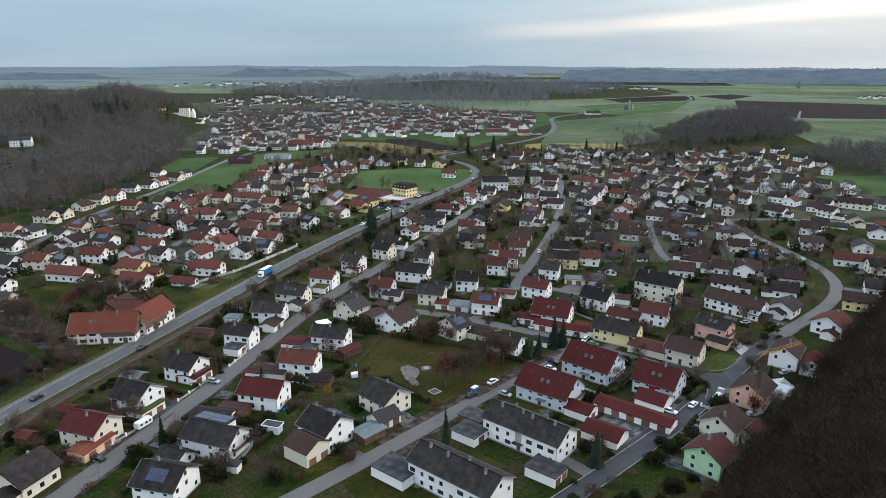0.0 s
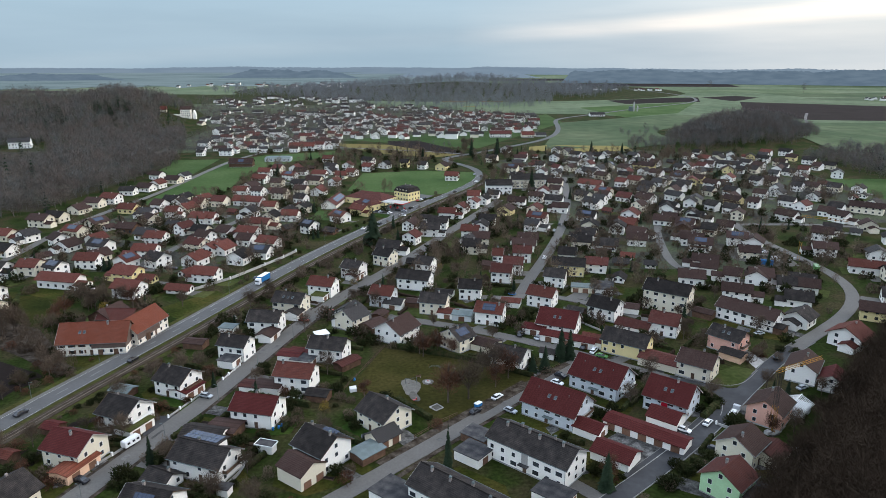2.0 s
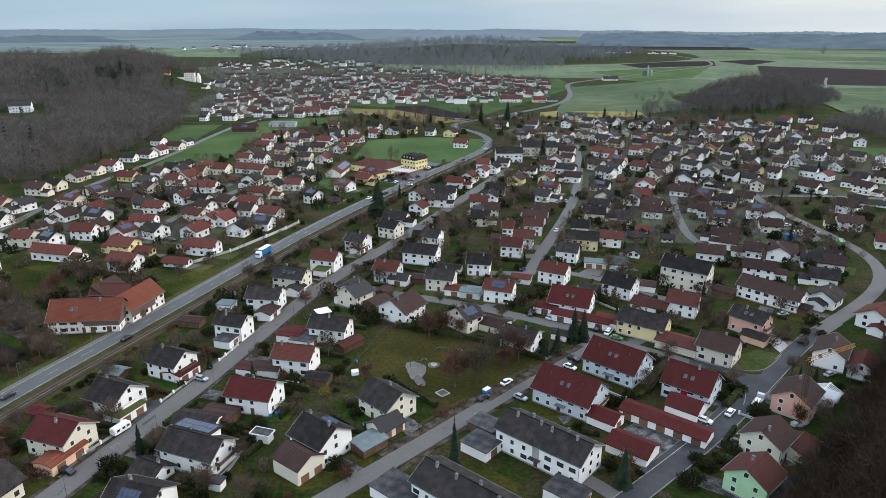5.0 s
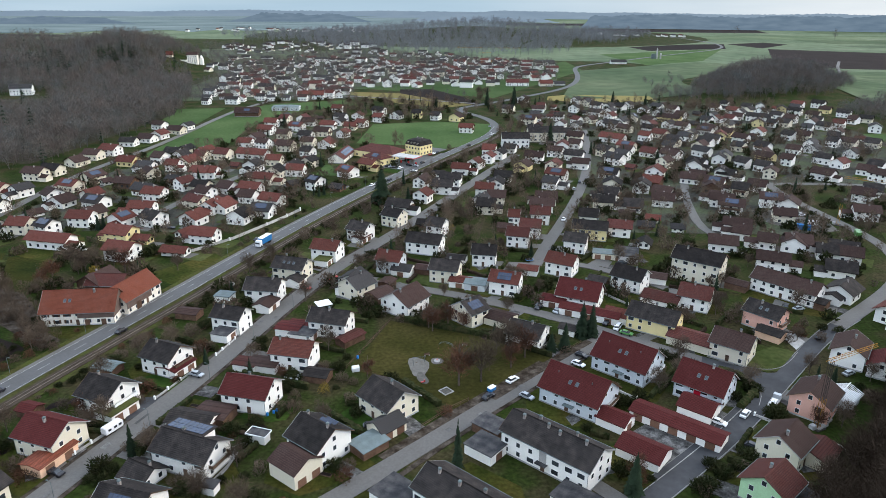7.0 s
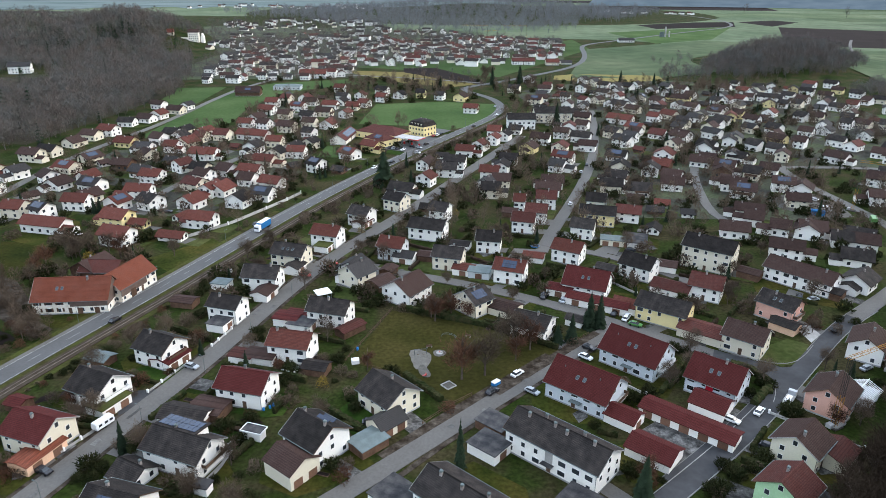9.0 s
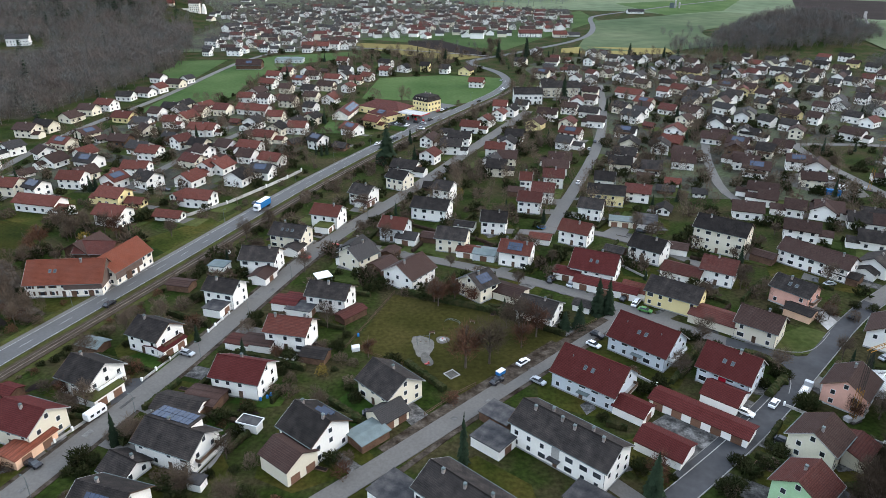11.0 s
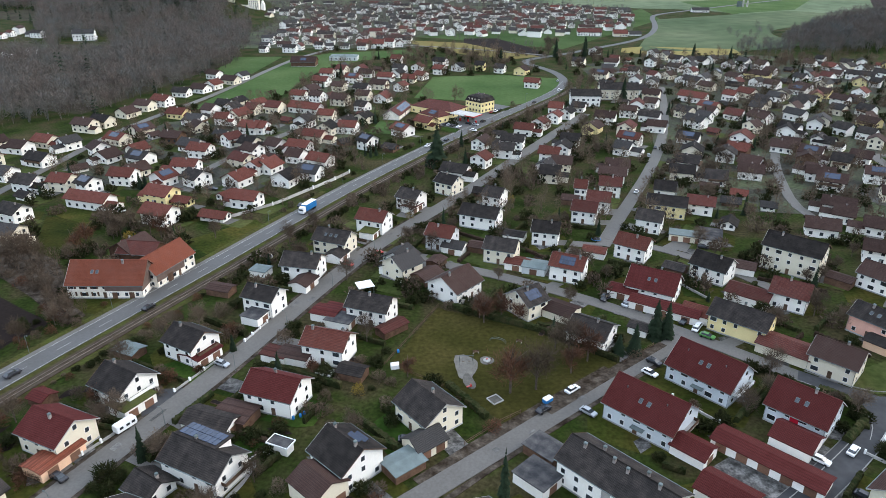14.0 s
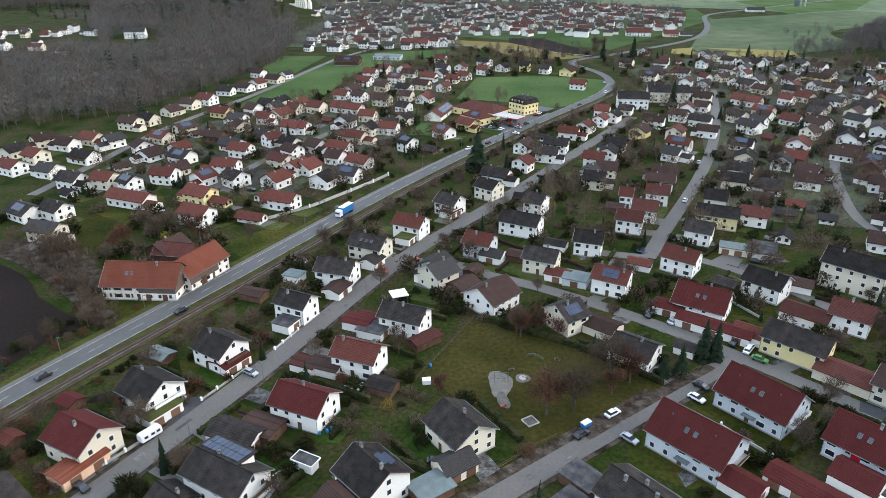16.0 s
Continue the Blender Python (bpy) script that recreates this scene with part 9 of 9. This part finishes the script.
def skyline(name, dist, x0, x1, base, top, bump, seed, mat, label, taper=0.0):
    """A plain far ridge backdrop that glows haze-blue, its crest broken by tree tops."""
    rr = random.Random(seed)
    bm = bmesh.new()
    n = max(24, int((x1 - x0) / 7))
    prev = None
    for i in range(n + 1):
        u = i / n
        x = x0 + (x1 - x0) * u
        y = math.sqrt(max(dist * dist - x * x * 0.5, 1e5))
        e = min(1, u / max(taper, 1e-6), (1 - u) / max(taper, 1e-6)) if taper else 1
        e = e * e * (3 - 2 * e)
        z = base + (top - base) * e * (0.80 + 0.12 * math.sin(u * 9 + seed) * math.sin(u * 4.3 + 2 * seed) + 0.05 * math.sin(u * 31 + seed) + 0.03 * math.sin(u * 77)) + rr.uniform(-bump, bump) * e
        pair = (bm.verts.new((x, y, base - 40)), bm.verts.new((x, y, z)))
        if prev:
            bm.faces.new((prev[0], pair[0], pair[1], prev[1]))
        prev = pair
    return tagged(part(name, bm, mat), label, "backdrop", kind="structure")


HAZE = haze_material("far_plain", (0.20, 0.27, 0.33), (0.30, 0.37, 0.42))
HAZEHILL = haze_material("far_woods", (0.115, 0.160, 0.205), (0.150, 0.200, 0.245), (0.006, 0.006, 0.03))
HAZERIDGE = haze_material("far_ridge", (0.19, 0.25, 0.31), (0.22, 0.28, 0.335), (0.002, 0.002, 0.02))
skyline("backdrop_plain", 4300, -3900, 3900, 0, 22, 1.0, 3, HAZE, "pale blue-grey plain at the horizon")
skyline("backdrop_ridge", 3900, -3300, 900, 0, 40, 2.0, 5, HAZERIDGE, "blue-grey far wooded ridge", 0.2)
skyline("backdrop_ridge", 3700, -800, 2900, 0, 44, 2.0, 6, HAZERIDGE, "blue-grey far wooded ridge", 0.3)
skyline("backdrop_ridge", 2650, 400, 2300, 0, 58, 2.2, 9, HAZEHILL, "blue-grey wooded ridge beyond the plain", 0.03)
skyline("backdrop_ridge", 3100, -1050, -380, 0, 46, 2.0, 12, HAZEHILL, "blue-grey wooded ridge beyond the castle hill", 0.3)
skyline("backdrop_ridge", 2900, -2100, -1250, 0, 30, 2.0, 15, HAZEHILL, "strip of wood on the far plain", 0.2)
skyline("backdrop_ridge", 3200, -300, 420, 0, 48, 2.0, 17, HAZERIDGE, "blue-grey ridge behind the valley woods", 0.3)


def far_plain(r0, r1, left, right, mat):
    """The last reach of the plain; painted haze glow fades it into the sky."""
    V, n = [], 40
    for i in range(n + 1):
        a = radians(left + (right - left) * i / n)
        wave = 60 * math.sin(i * 1.7) + 35 * math.sin(i * 4.1)
        for r, z in ((r0 + wave, 0.6), (r1, 4.0)):
            V.append((math.sin(a) * r, math.cos(a) * r, z))
    F = [(2 * i, 2 * i + 1, 2 * i + 3, 2 * i + 2) for i in range(n)]
    return tagged(new("backdrop_far_plain", raw_mesh("backdrop_far_plain", V, F, mat)), "pale blue-grey fields fading at the horizon", "backdrop", kind="structure")


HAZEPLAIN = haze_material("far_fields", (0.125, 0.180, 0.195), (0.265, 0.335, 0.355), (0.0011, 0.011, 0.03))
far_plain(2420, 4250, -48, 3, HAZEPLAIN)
